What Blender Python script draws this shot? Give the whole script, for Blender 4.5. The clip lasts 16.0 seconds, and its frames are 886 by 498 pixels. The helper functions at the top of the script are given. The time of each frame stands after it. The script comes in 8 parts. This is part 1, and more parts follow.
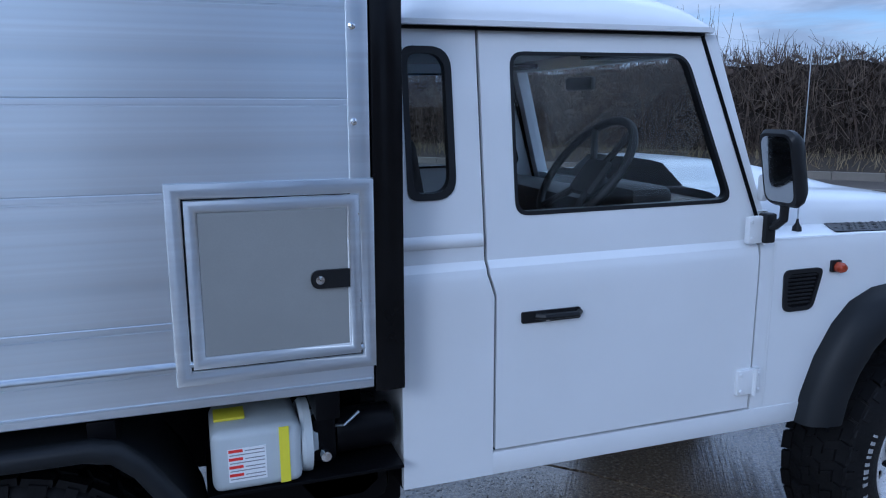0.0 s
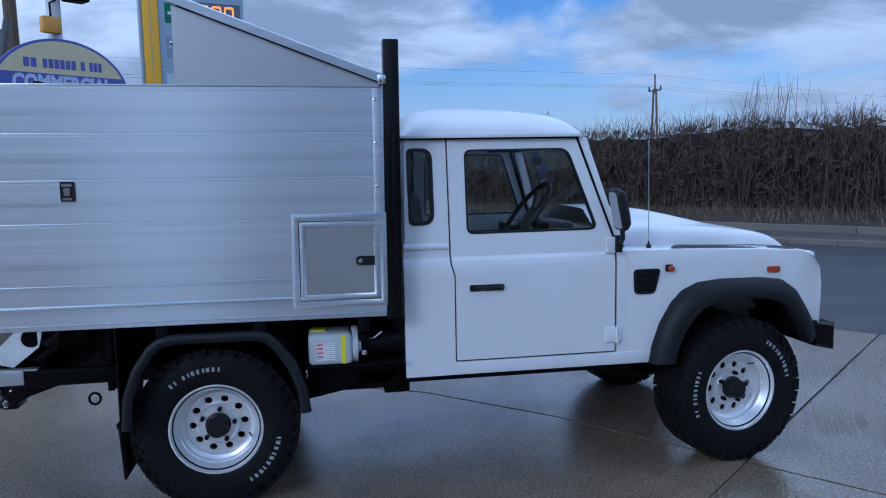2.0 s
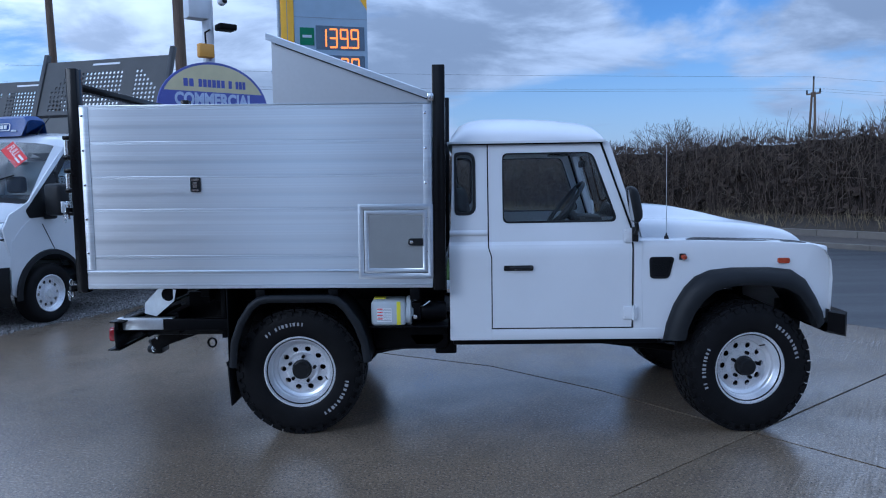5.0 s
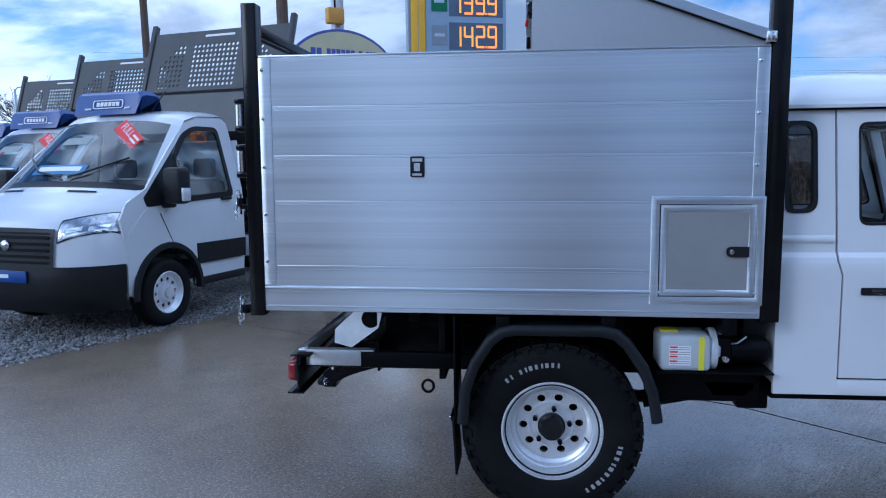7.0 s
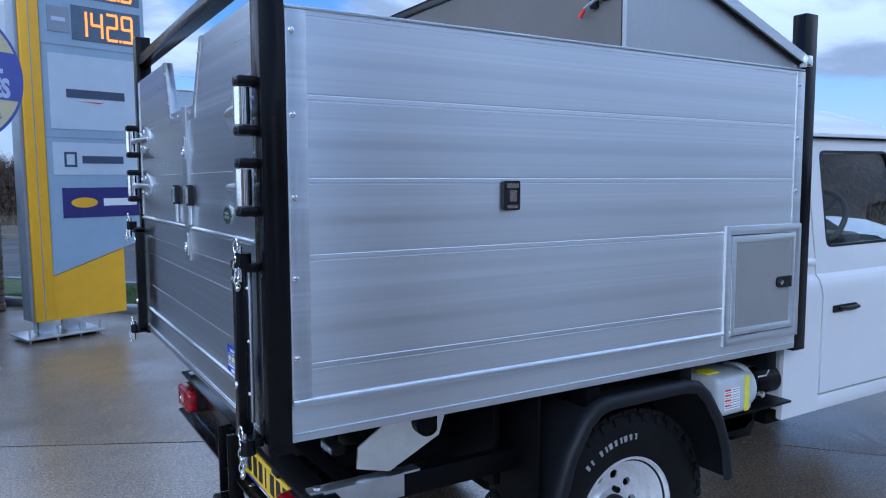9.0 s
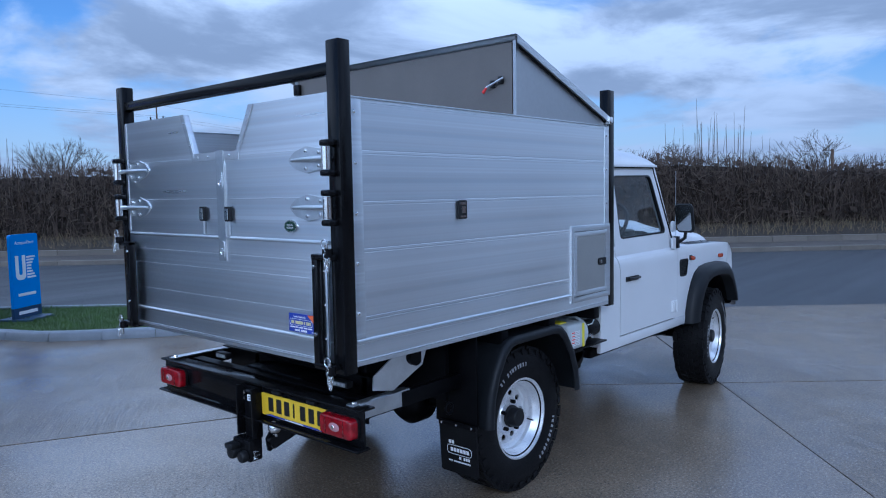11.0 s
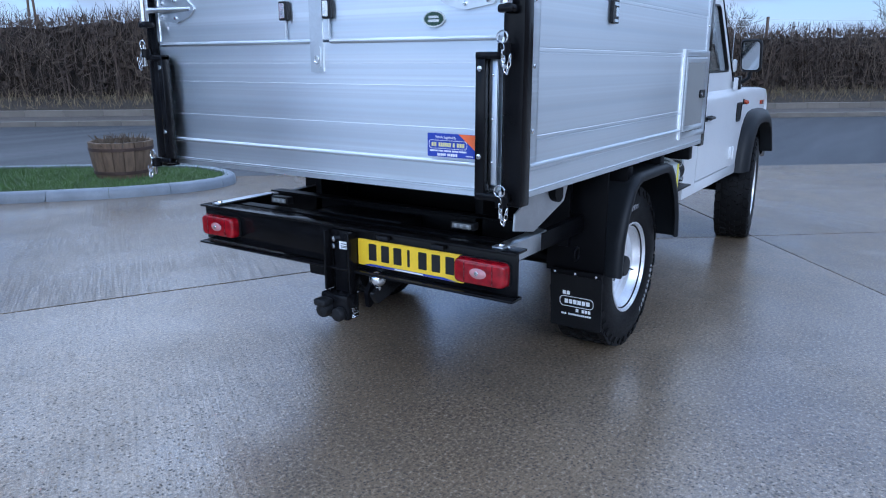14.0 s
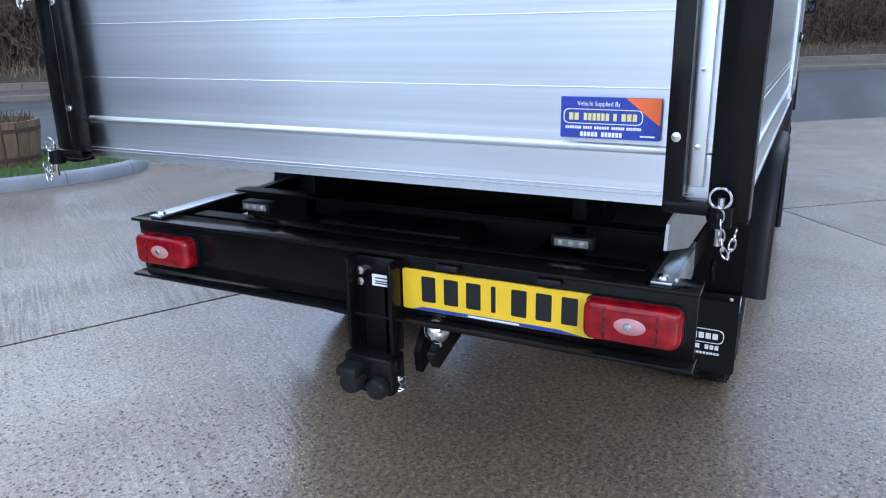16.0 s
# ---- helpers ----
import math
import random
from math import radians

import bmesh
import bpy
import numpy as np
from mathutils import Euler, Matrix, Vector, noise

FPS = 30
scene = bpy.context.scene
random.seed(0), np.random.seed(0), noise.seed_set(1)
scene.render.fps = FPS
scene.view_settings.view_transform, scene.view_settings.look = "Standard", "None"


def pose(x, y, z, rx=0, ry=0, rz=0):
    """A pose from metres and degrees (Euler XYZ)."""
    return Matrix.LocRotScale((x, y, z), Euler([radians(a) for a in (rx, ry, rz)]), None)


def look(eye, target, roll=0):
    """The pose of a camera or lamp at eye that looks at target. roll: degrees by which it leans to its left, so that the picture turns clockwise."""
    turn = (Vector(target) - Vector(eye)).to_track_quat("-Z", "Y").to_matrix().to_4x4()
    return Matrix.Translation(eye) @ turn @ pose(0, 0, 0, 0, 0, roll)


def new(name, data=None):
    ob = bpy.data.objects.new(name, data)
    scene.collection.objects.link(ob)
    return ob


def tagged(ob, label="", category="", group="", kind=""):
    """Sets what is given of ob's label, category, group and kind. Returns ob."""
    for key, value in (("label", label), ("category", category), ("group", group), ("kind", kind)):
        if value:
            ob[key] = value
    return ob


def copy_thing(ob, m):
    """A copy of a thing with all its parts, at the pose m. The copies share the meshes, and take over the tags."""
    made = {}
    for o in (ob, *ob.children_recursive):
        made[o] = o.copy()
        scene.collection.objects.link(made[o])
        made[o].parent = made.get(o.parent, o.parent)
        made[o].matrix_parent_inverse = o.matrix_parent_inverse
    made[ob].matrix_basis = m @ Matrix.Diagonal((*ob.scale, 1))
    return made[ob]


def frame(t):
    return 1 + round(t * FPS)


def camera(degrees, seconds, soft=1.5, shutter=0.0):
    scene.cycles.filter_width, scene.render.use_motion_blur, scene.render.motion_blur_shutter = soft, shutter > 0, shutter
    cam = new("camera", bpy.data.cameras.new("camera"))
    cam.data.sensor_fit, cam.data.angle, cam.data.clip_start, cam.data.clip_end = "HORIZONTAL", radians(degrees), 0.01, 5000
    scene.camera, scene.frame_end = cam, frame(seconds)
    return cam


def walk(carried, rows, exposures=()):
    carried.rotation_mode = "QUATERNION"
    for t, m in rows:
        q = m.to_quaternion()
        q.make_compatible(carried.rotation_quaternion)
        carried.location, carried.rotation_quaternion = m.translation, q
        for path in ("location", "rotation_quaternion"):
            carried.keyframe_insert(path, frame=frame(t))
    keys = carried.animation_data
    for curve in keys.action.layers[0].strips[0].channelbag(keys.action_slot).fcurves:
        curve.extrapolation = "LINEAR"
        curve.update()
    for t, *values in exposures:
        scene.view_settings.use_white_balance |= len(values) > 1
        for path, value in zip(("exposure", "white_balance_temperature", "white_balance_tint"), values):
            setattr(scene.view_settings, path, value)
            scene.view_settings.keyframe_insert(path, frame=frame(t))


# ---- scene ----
cam = camera(62.1, 16.0, soft=1.1)
# the eye, a point that it looks at, and the roll; the truck's rear axle is x = 0, its middle y = 0
PATH = [
    (0, (0.481, -2.575, 1.611), (1.109, -0.716, 1.225), -0.4),
    (0.5, (0.418, -3.099, 1.66), (0.938, -1.192, 1.355), -1.0),
    (1, (0.465, -3.558, 1.641), (0.916, -1.628, 1.374), -0.7),
    (1.5, (0.49, -4.05, 1.64), (0.884, -2.103, 1.406), -1.2),
    (2, (0.548, -4.477, 1.656), (0.878, -2.516, 1.437), -1.1),
    (2.5, (0.763, -4.838, 1.662), (1.001, -2.863, 1.452), -1.5),
    (3, (0.872, -5.153, 1.617), (0.997, -3.167, 1.412), -1.6),
    (3.2, (0.916, -5.23, 1.589), (0.997, -3.241, 1.393), -2.1),
    (5.3, (1.034, -5.345, 1.61), (0.962, -3.356, 1.417), -0.6),
    (5.5, (0.908, -5.233, 1.615), (0.815, -3.245, 1.417), -0.5),
    (6, (0.636, -4.825, 1.568), (0.464, -2.845, 1.342), -0.5),
    (6.5, (0.267, -4.431, 1.576), (0.032, -2.459, 1.342), -0.6),
    (7, (-0.099, -4.046, 1.587), (-0.324, -2.072, 1.361), -0.7),
    (7.5, (-0.529, -3.62, 1.605), (-0.631, -1.634, 1.395), -1.0),
    (8, (-1.011, -3.296, 1.605), (-0.864, -1.311, 1.403), -1.3),
    (8.5, (-1.407, -2.928, 1.607), (-0.868, -1.014, 1.394), -1.3),
    (9, (-1.869, -2.711, 1.63), (-0.846, -1.002, 1.443), -0.5),
    (9.2, (-2.072, -2.668, 1.663), (-0.879, -1.07, 1.514), -0.4),
    (11.3, (-3.387, -3.233, 1.682), (-1.886, -1.921, 1.515), -1.3),
    (11.5, (-3.477, -3.243, 1.672), (-1.972, -1.937, 1.503), -1.4),
    (12, (-3.714, -3.194, 1.669), (-2.197, -1.903, 1.486), -1.6),
    (12.5, (-3.725, -3.065, 1.648), (-2.206, -1.783, 1.425), -1.2),
    (13, (-3.58, -2.784, 1.577), (-2.059, -1.522, 1.27), -0.8),
    (13.5, (-3.55, -2.397, 1.48), (-1.999, -1.204, 1.069), -0.7),
    (14, (-3.428, -2.04, 1.403), (-1.82, -0.96, 0.905), -0.2),
    (14.5, (-3.203, -1.73, 1.33), (-1.538, -0.762, 0.79), 0.4),
    (15, (-3.078, -1.42, 1.305), (-1.379, -0.525, 0.746), -0.0),
    (15.5, (-2.911, -1.183, 1.298), (-1.2, -0.321, 0.726), -0.6),
    (16, (-2.755, -1.015, 1.301), (-1.046, -0.155, 0.715), -1.1),
]
# the clip's camera opens up and warms its picture towards the end
EXPO = [(0.0, -0.33, 4710, 10), (1.0, -0.51, 4650, 10), (6.0, -0.43, 4665, 10), (8.0, -0.11, 4715, 10), (8.5, -0.01, 4870, 10), (9.2, -0.13, 4720, 10), (12.5, -0.39, 4610, 10), (13.5, -0.04, 4760, 10), (14.0, 0.11, 4830, 10), (14.5, 0.31, 5010, 10), (16.0, 0.38, 5350, 10)]
walk(cam, [(t, look(eye, target, roll)) for t, eye, target, roll in PATH], EXPO)

# ---- light: broken winter cloud, a veiled low sun behind the camera ----
SUN_EL, SUN_AZ = 24.0, 222.0  # degrees; azimuth clockwise from +y
world = bpy.data.worlds.new("sky")
scene.world = world
world.use_nodes = True
wn, wl = world.node_tree.nodes, world.node_tree.links
wn.clear()


def w_math(op, a, b=0.0, clamp=False):
    n = wn.new("ShaderNodeMath")
    n.operation, n.use_clamp = op, clamp
    for i, v in enumerate((a, b)):
        if isinstance(v, (int, float)):
            n.inputs[i].default_value = v
        else:
            wl.new(v, n.inputs[i])
    return n.outputs[0]


def w_mix(fac, a, b):
    n = wn.new("ShaderNodeMix")
    n.data_type = "RGBA"
    for s, v in ((n.inputs[0], fac), (n.inputs[6], a), (n.inputs[7], b)):
        if isinstance(v, tuple):
            s.default_value = (*v, 1)
        elif isinstance(v, (int, float)):
            s.default_value = v
        else:
            wl.new(v, s)
    return n.outputs[2]


def w_range(v, a, b, c, d):
    n = wn.new("ShaderNodeMapRange")
    n.interpolation_type = "SMOOTHSTEP"
    for i, k in enumerate((a, b, c, d)):
        n.inputs[1 + i].default_value = k
    wl.new(v, n.inputs[0])
    return n.outputs[0]


w_sky = wn.new("ShaderNodeTexSky")
w_sky.sky_type, w_sky.sun_disc = "NISHITA", False
w_sky.sun_elevation, w_sky.sun_rotation = radians(SUN_EL), radians(SUN_AZ)
w_sky.air_density, w_sky.dust_density, w_sky.ozone_density = 1.0, 0.4, 3.0
w_tc = wn.new("ShaderNodeTexCoord")
w_sep = wn.new("ShaderNodeSeparateXYZ")
wl.new(w_tc.outputs["Generated"], w_sep.inputs[0])
dx, dy, dz = w_sep.outputs
rise = w_math("ADD", w_math("MAXIMUM", dz, 0.0), 0.16)
w_comb = wn.new("ShaderNodeCombineXYZ")
wl.new(w_math("DIVIDE", dx, rise), w_comb.inputs[0])
wl.new(w_math("DIVIDE", dy, rise), w_comb.inputs[1])


def w_noise(scale, detail, rough, shift):
    mp = wn.new("ShaderNodeMapping")
    mp.inputs["Location"].default_value = shift
    wl.new(w_comb.outputs[0], mp.inputs["Vector"])
    n = wn.new("ShaderNodeTexNoise")
    n.inputs["Scale"].default_value, n.inputs["Detail"].default_value, n.inputs["Roughness"].default_value = scale, detail, rough
    n.inputs["Distortion"].default_value = 0.35
    wl.new(mp.outputs[0], n.inputs["Vector"])
    return n.outputs["Fac"]


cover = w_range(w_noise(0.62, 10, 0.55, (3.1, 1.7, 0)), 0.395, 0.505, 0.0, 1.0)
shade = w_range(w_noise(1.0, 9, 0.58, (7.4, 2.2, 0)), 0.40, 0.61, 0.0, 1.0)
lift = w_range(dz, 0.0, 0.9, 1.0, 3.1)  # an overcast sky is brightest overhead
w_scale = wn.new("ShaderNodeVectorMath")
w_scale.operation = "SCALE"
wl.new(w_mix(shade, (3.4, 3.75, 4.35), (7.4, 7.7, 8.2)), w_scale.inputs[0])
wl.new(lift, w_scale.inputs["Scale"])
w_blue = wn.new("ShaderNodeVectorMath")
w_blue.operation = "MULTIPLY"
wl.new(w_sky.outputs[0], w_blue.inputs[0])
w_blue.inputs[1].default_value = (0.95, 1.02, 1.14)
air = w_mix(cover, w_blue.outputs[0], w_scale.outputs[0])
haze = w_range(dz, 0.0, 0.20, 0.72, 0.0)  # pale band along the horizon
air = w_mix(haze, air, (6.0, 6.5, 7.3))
# the whole western half is brightened, partly to lift reflections in the tail doors
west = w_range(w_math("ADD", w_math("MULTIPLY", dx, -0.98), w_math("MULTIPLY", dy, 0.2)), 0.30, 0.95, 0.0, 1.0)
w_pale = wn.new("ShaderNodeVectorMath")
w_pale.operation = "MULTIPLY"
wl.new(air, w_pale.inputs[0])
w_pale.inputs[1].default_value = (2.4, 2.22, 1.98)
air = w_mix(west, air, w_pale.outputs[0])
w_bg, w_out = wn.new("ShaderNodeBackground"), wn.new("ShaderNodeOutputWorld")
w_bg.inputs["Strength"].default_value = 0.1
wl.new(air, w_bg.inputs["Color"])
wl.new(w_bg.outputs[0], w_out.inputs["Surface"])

sun = new("sun", bpy.data.lights.new("sun", "SUN"))
sun.data.energy, sun.data.angle, sun.data.color = 0.9, radians(18), (1.0, 0.93, 0.84)
sun.matrix_basis = look((0, 0, 30), (-math.sin(radians(SUN_AZ)) * 30 / math.tan(radians(SUN_EL)), -math.cos(radians(SUN_AZ)) * 30 / math.tan(radians(SUN_EL)), 0))

# ---- materials ----
def nodes_of(name):
    m = bpy.data.materials.new(name)
    m.use_nodes = True
    t = m.node_tree
    return m, t.nodes, t.links, t.nodes["Principled BSDF"]


def coords(n, l, stretch=(1, 1, 1), turn=0.0):
    tc, mp = n.new("ShaderNodeTexCoord"), n.new("ShaderNodeMapping")
    mp.inputs["Scale"].default_value = stretch
    mp.inputs["Rotation"].default_value = (0, 0, radians(turn))
    l.new(tc.outputs["Object"], mp.inputs["Vector"])
    return mp.outputs["Vector"]


def noise_of(n, l, vec, scale, detail=4, rough=0.55):
    t = n.new("ShaderNodeTexNoise")
    t.inputs["Scale"].default_value, t.inputs["Detail"].default_value, t.inputs["Roughness"].default_value = scale, detail, rough
    l.new(vec, t.inputs["Vector"])
    return t.outputs["Fac"]


def span(n, l, fac, a, b, lo=0.3, hi=0.7):
    r = n.new("ShaderNodeMapRange")
    r.inputs["From Min"].default_value, r.inputs["From Max"].default_value = lo, hi
    r.inputs["To Min"].default_value, r.inputs["To Max"].default_value = a, b
    l.new(fac, r.inputs["Value"])
    return r.outputs["Result"]


def mix(n, l, fac, a, b, blend="MIX"):
    x = n.new("ShaderNodeMix")
    x.data_type, x.blend_type = "RGBA", blend
    for key, v in (("Factor", fac), ("A", a), ("B", b)):
        s = [i for i in x.inputs if i.name == key and i.type == ("VALUE" if key == "Factor" else "RGBA")][0]
        if isinstance(v, (int, float)):
            s.default_value = v
        elif isinstance(v, tuple):
            s.default_value = (*v, 1)
        else:
            l.new(v, s)
    return [o for o in x.outputs if o.type == "RGBA"][0]


def bump(n, l, height, strength, dist, normal=None):
    b = n.new("ShaderNodeBump")
    b.inputs["Strength"].default_value, b.inputs["Distance"].default_value = strength, dist
    l.new(height, b.inputs["Height"])
    if normal:
        l.new(normal, b.inputs["Normal"])
    return b.outputs["Normal"]


def mat(name, color, rough=0.5, metal=0.0, var=0.12, scale=6.0, fine=120.0, relief=0.15, depth=0.001, stretch=(1, 1, 1), coat=0.0, rvar=0.12, rnd=0.0, spec=0.5, dirt=None):
    """A plain surface with grain at two scales; rnd varies it from piece to piece."""
    m, n, l, p = nodes_of(name)
    v = coords(n, l, stretch)
    big, small = noise_of(n, l, v, scale, 5), noise_of(n, l, v, fine, 3)
    c = mix(n, l, span(n, l, big, 0, 1), tuple(x * (1 - var) for x in color), tuple(min(1, x * (1 + var)) for x in color))
    c = mix(n, l, span(n, l, small, 0, 0.35), c, tuple(x * (1 - var) for x in color))
    if dirt:
        c = mix(n, l, span(n, l, noise_of(n, l, v, scale * 0.45, 6, 0.65), 0, dirt[1], 0.5, 0.75), c, dirt[0])
    if rnd:
        oi = n.new("ShaderNodeObjectInfo")
        c = mix(n, l, span(n, l, oi.outputs["Random"], 0, rnd, 0, 1), c, tuple(x * 0.45 for x in color))
    l.new(c, p.inputs["Base Color"])
    l.new(span(n, l, small, max(0.02, rough - rvar), min(1, rough + rvar)), p.inputs["Roughness"])
    p.inputs["Metallic"].default_value = metal
    p.inputs["Specular IOR Level"].default_value = spec
    p.inputs["Coat Weight"].default_value, p.inputs["Coat Roughness"].default_value = coat, 0.06
    if relief:
        l.new(bump(n, l, small, relief, depth), p.inputs["Normal"])
    return m


def aluminium(name, axis, base=0.93, rough=0.34):
    """Mill-finish extrusion: brushed along the plank, soft long bands, faint broad patches."""
    m, n, l, p = nodes_of(name)
    along = axis == "h"
    band = noise_of(n, l, coords(n, l, (0.10, 0.10, 17) if along else (14, 14, 0.2)), 1.0, 2, 0.5)
    thin = noise_of(n, l, coords(n, l, (0.25, 0.25, 90) if along else (70, 70, 0.4)), 1.0, 1, 0.4)
    patch = noise_of(n, l, coords(n, l), 1.7, 2, 0.4)
    c = mix(n, l, span(n, l, band, 0, 1, 0.36, 0.64), (base * 0.76, base * 0.82, base * 0.88), (base * 1.0, base * 1.05, base * 1.10))
    c = mix(n, l, span(n, l, thin, 0, 0.7, 0.36, 0.66), c, (base * 0.80, base * 0.83, base * 0.865))
    oi = n.new("ShaderNodeObjectInfo")
    c = mix(n, l, span(n, l, oi.outputs["Random"], 0, 0.4, 0, 1), c, (base * 0.92, base * 0.925, base * 0.935))
    l.new(c, p.inputs["Base Color"])
    add = n.new("ShaderNodeMath")
    add.operation = "ADD"
    l.new(span(n, l, band, rough - 0.05, rough + 0.05), add.inputs[0])
    l.new(span(n, l, patch, -0.03, 0.04), add.inputs[1])
    l.new(add.outputs[0], p.inputs["Roughness"])
    p.inputs["Metallic"].default_value = 1.0
    tan = n.new("ShaderNodeTangent")
    tan.direction_type, tan.axis = "RADIAL", "Z"
    l.new(tan.outputs[0], p.inputs["Tangent"])
    p.inputs["Anisotropic"].default_value = 0.90
    p.inputs["Anisotropic Rotation"].default_value = 0.25
    return m


def glass(name, tint, gloss=0.9, ior=1.33):
    m, n, l, p = nodes_of(name)
    n.remove(p)
    out = n["Material Output"]
    tr, gl, lw, mx = n.new("ShaderNodeBsdfTransparent"), n.new("ShaderNodeBsdfGlossy"), n.new("ShaderNodeLayerWeight"), n.new("ShaderNodeMixShader")
    tr.inputs["Color"].default_value = (*tint, 1)
    gl.inputs["Roughness"].default_value = 0.0
    gl.inputs["Color"].default_value = (gloss, gloss, gloss, 1)
    # Schlick's curve, the same from either side of the pane
    lw.inputs["Blend"].default_value = 0.5
    f0 = ((ior - 1) / (ior + 1)) ** 2
    pw, ma = n.new("ShaderNodeMath"), n.new("ShaderNodeMath")
    pw.operation, ma.operation = "POWER", "MULTIPLY_ADD"
    l.new(lw.outputs["Facing"], pw.inputs[0])
    pw.inputs[1].default_value = 5.0
    l.new(pw.outputs[0], ma.inputs[0])
    ma.inputs[1].default_value, ma.inputs[2].default_value = 1 - f0, f0
    l.new(ma.outputs[0], mx.inputs[0])
    l.new(tr.outputs[0], mx.inputs[1])
    l.new(gl.outputs[0], mx.inputs[2])
    l.new(mx.outputs[0], out.inputs["Surface"])
    return m


def lens(name, color, rough=0.12):
    """Ribbed coloured plastic lens."""
    m, n, l, p = nodes_of(name)
    v = coords(n, l)
    w = n.new("ShaderNodeTexChecker")
    w.inputs["Scale"].default_value = 160
    l.new(v, w.inputs["Vector"])
    l.new(mix(n, l, span(n, l, noise_of(n, l, v, 25), 0, 1), tuple(c * 0.45 for c in color), tuple(c * 1.2 for c in color)), p.inputs["Base Color"])
    l.new(bump(n, l, w.outputs["Fac"], 0.08, 0.001), p.inputs["Normal"])
    p.inputs["Roughness"].default_value = rough
    p.inputs["Coat Weight"].default_value = 0.0
    return m


ALU = aluminium("brushed_aluminium", "h", 0.90, 0.33)
ALU_TRIM = aluminium("aluminium_trim", "h", 0.78, 0.40)
HOOD_SIDE = mat("dull_aluminium_sheet", (0.50, 0.51, 0.525), 0.45, 1.0, 0.05, 2, 40, 0.0, rvar=0.04)
ALU_POST = aluminium("aluminium_upright", "v", 0.88, 0.33)
GALV = mat("galvanised_steel", (0.66, 0.69, 0.72), 0.34, 1.0, 0.10, 14, 90, 0.0, rvar=0.06)
STEEL = mat("bright_steel", (0.78, 0.79, 0.8), 0.16, 1.0, 0.08, 20, 200, 0.05, rvar=0.06)
BLACK_PAINT = mat("gloss_black_paint", (0.006, 0.006, 0.007), 0.17, 0.0, 0.3, 9, 300, 0.05, rvar=0.06, spec=0.17)
CHASSIS = mat("satin_black_chassis", (0.003, 0.003, 0.004), 0.42, 0.0, 0.3, 9, 160, 0.12, rvar=0.12, spec=0.10)
PLASTIC = mat("black_plastic", (0.012, 0.0125, 0.014), 0.42, 0.0, 0.2, 9, 700, 0.25, 0.0006, rvar=0.1, spec=0.25)
ARCH = mat("grey_black_moulding", (0.011, 0.0125, 0.015), 0.5, 0.0, 0.2, 7, 600, 0.3, 0.0006, spec=0.25)
RUBBER = mat("tyre_rubber", (0.008, 0.008, 0.009), 0.55, 0.0, 0.25, 10, 150, 0.25, 0.001, spec=0.13, dirt=((0.014, 0.013, 0.012), 0.25))
WHITE = mat("white_vehicle_paint", (0.72, 0.735, 0.755), 0.34, 0.0, 0.03, 3, 500, 0.06, 0.0005, coat=0.55, rvar=0.08, dirt=((0.66, 0.67, 0.66), 0.25))
SILVER = mat("silver_wheel_paint", (0.80, 0.81, 0.83), 0.32, 0.55, 0.08, 8, 300, 0.06, rvar=0.08)
COMPOSITE = mat("grey_composite_panel", (0.27, 0.275, 0.27), 0.42, 0.0, 0.08, 5, 300, 0.08)
LIDBACK = mat("dull_grey_brown_panel", (0.16, 0.145, 0.13), 0.46, 0.0, 0.12, 3, 120, 0.1)
CABIN = mat("dark_cabin_trim", (0.013, 0.0135, 0.015), 0.6, 0.0, 0.2, 12, 300, 0.3)
CLOTH = mat("charcoal_seat_cloth", (0.04, 0.04, 0.044), 0.9, 0.0, 0.25, 20, 500, 0.4)
GLASS = glass("window_glass", (0.93, 0.95, 0.95), 0.7, 1.32)
SCREEN = glass("van_screen_glass", (0.80, 0.85, 0.86), 0.9, 1.75)
LENS_RED = lens("red_lens", (0.28, 0.003, 0.010), 0.07)
LENS_AMBER = lens("amber_lens", (0.36, 0.055, 0.02))
LAMP = mat("chromed_lamp_glass", (0.52, 0.54, 0.57), 0.14, 0.75, 0.55, 9, 26, 0.5, 0.004, coat=1.0)
LENS_CLEAR = mat("clear_lens", (0.72, 0.74, 0.76), 0.08, 0.3, 0.2, 30, 120, 0.3, 0.002, coat=1.0)
TANK = mat("milky_tank_plastic", (0.52, 0.56, 0.58), 0.38, 0.0, 0.08, 6, 200, 0.06)
YELLOW = mat("plate_yellow", (0.86, 0.58, 0.015), 0.35, 0.0, 0.04, 10, 400, 0.05, coat=0.4)
INK = mat("black_ink", (0.010, 0.010, 0.011), 0.4, 0.0, 0.2)
PAPER = mat("white_label", (0.82, 0.83, 0.84), 0.5, 0.0, 0.03)
RED_INK = mat("red_label", (0.70, 0.035, 0.03), 0.45, 0.0, 0.06)
BLUE = mat("royal_blue_sticker", (0.030, 0.055, 0.36), 0.35, 0.0, 0.06)
ORANGE = mat("orange_sticker", (0.85, 0.16, 0.04), 0.4, 0.0, 0.06)
TAPE = mat("yellow_warning_tape", (0.82, 0.74, 0.03), 0.4, 0.0, 0.06)
WHITE_LETTER = mat("raised_white_letter", (0.36, 0.36, 0.37), 0.6, 0.0, 0.1)


# ---- mesh tools ----
def bars(*words):
    """Splits words (from, to, letters) into one short bar for each letter."""
    out = []
    for a, b, n in words:
        w = (b - a) / n
        out += [(a + w * i + w * 0.12, a + w * (i + 1) - w * 0.12) for i in range(n)]
    return out


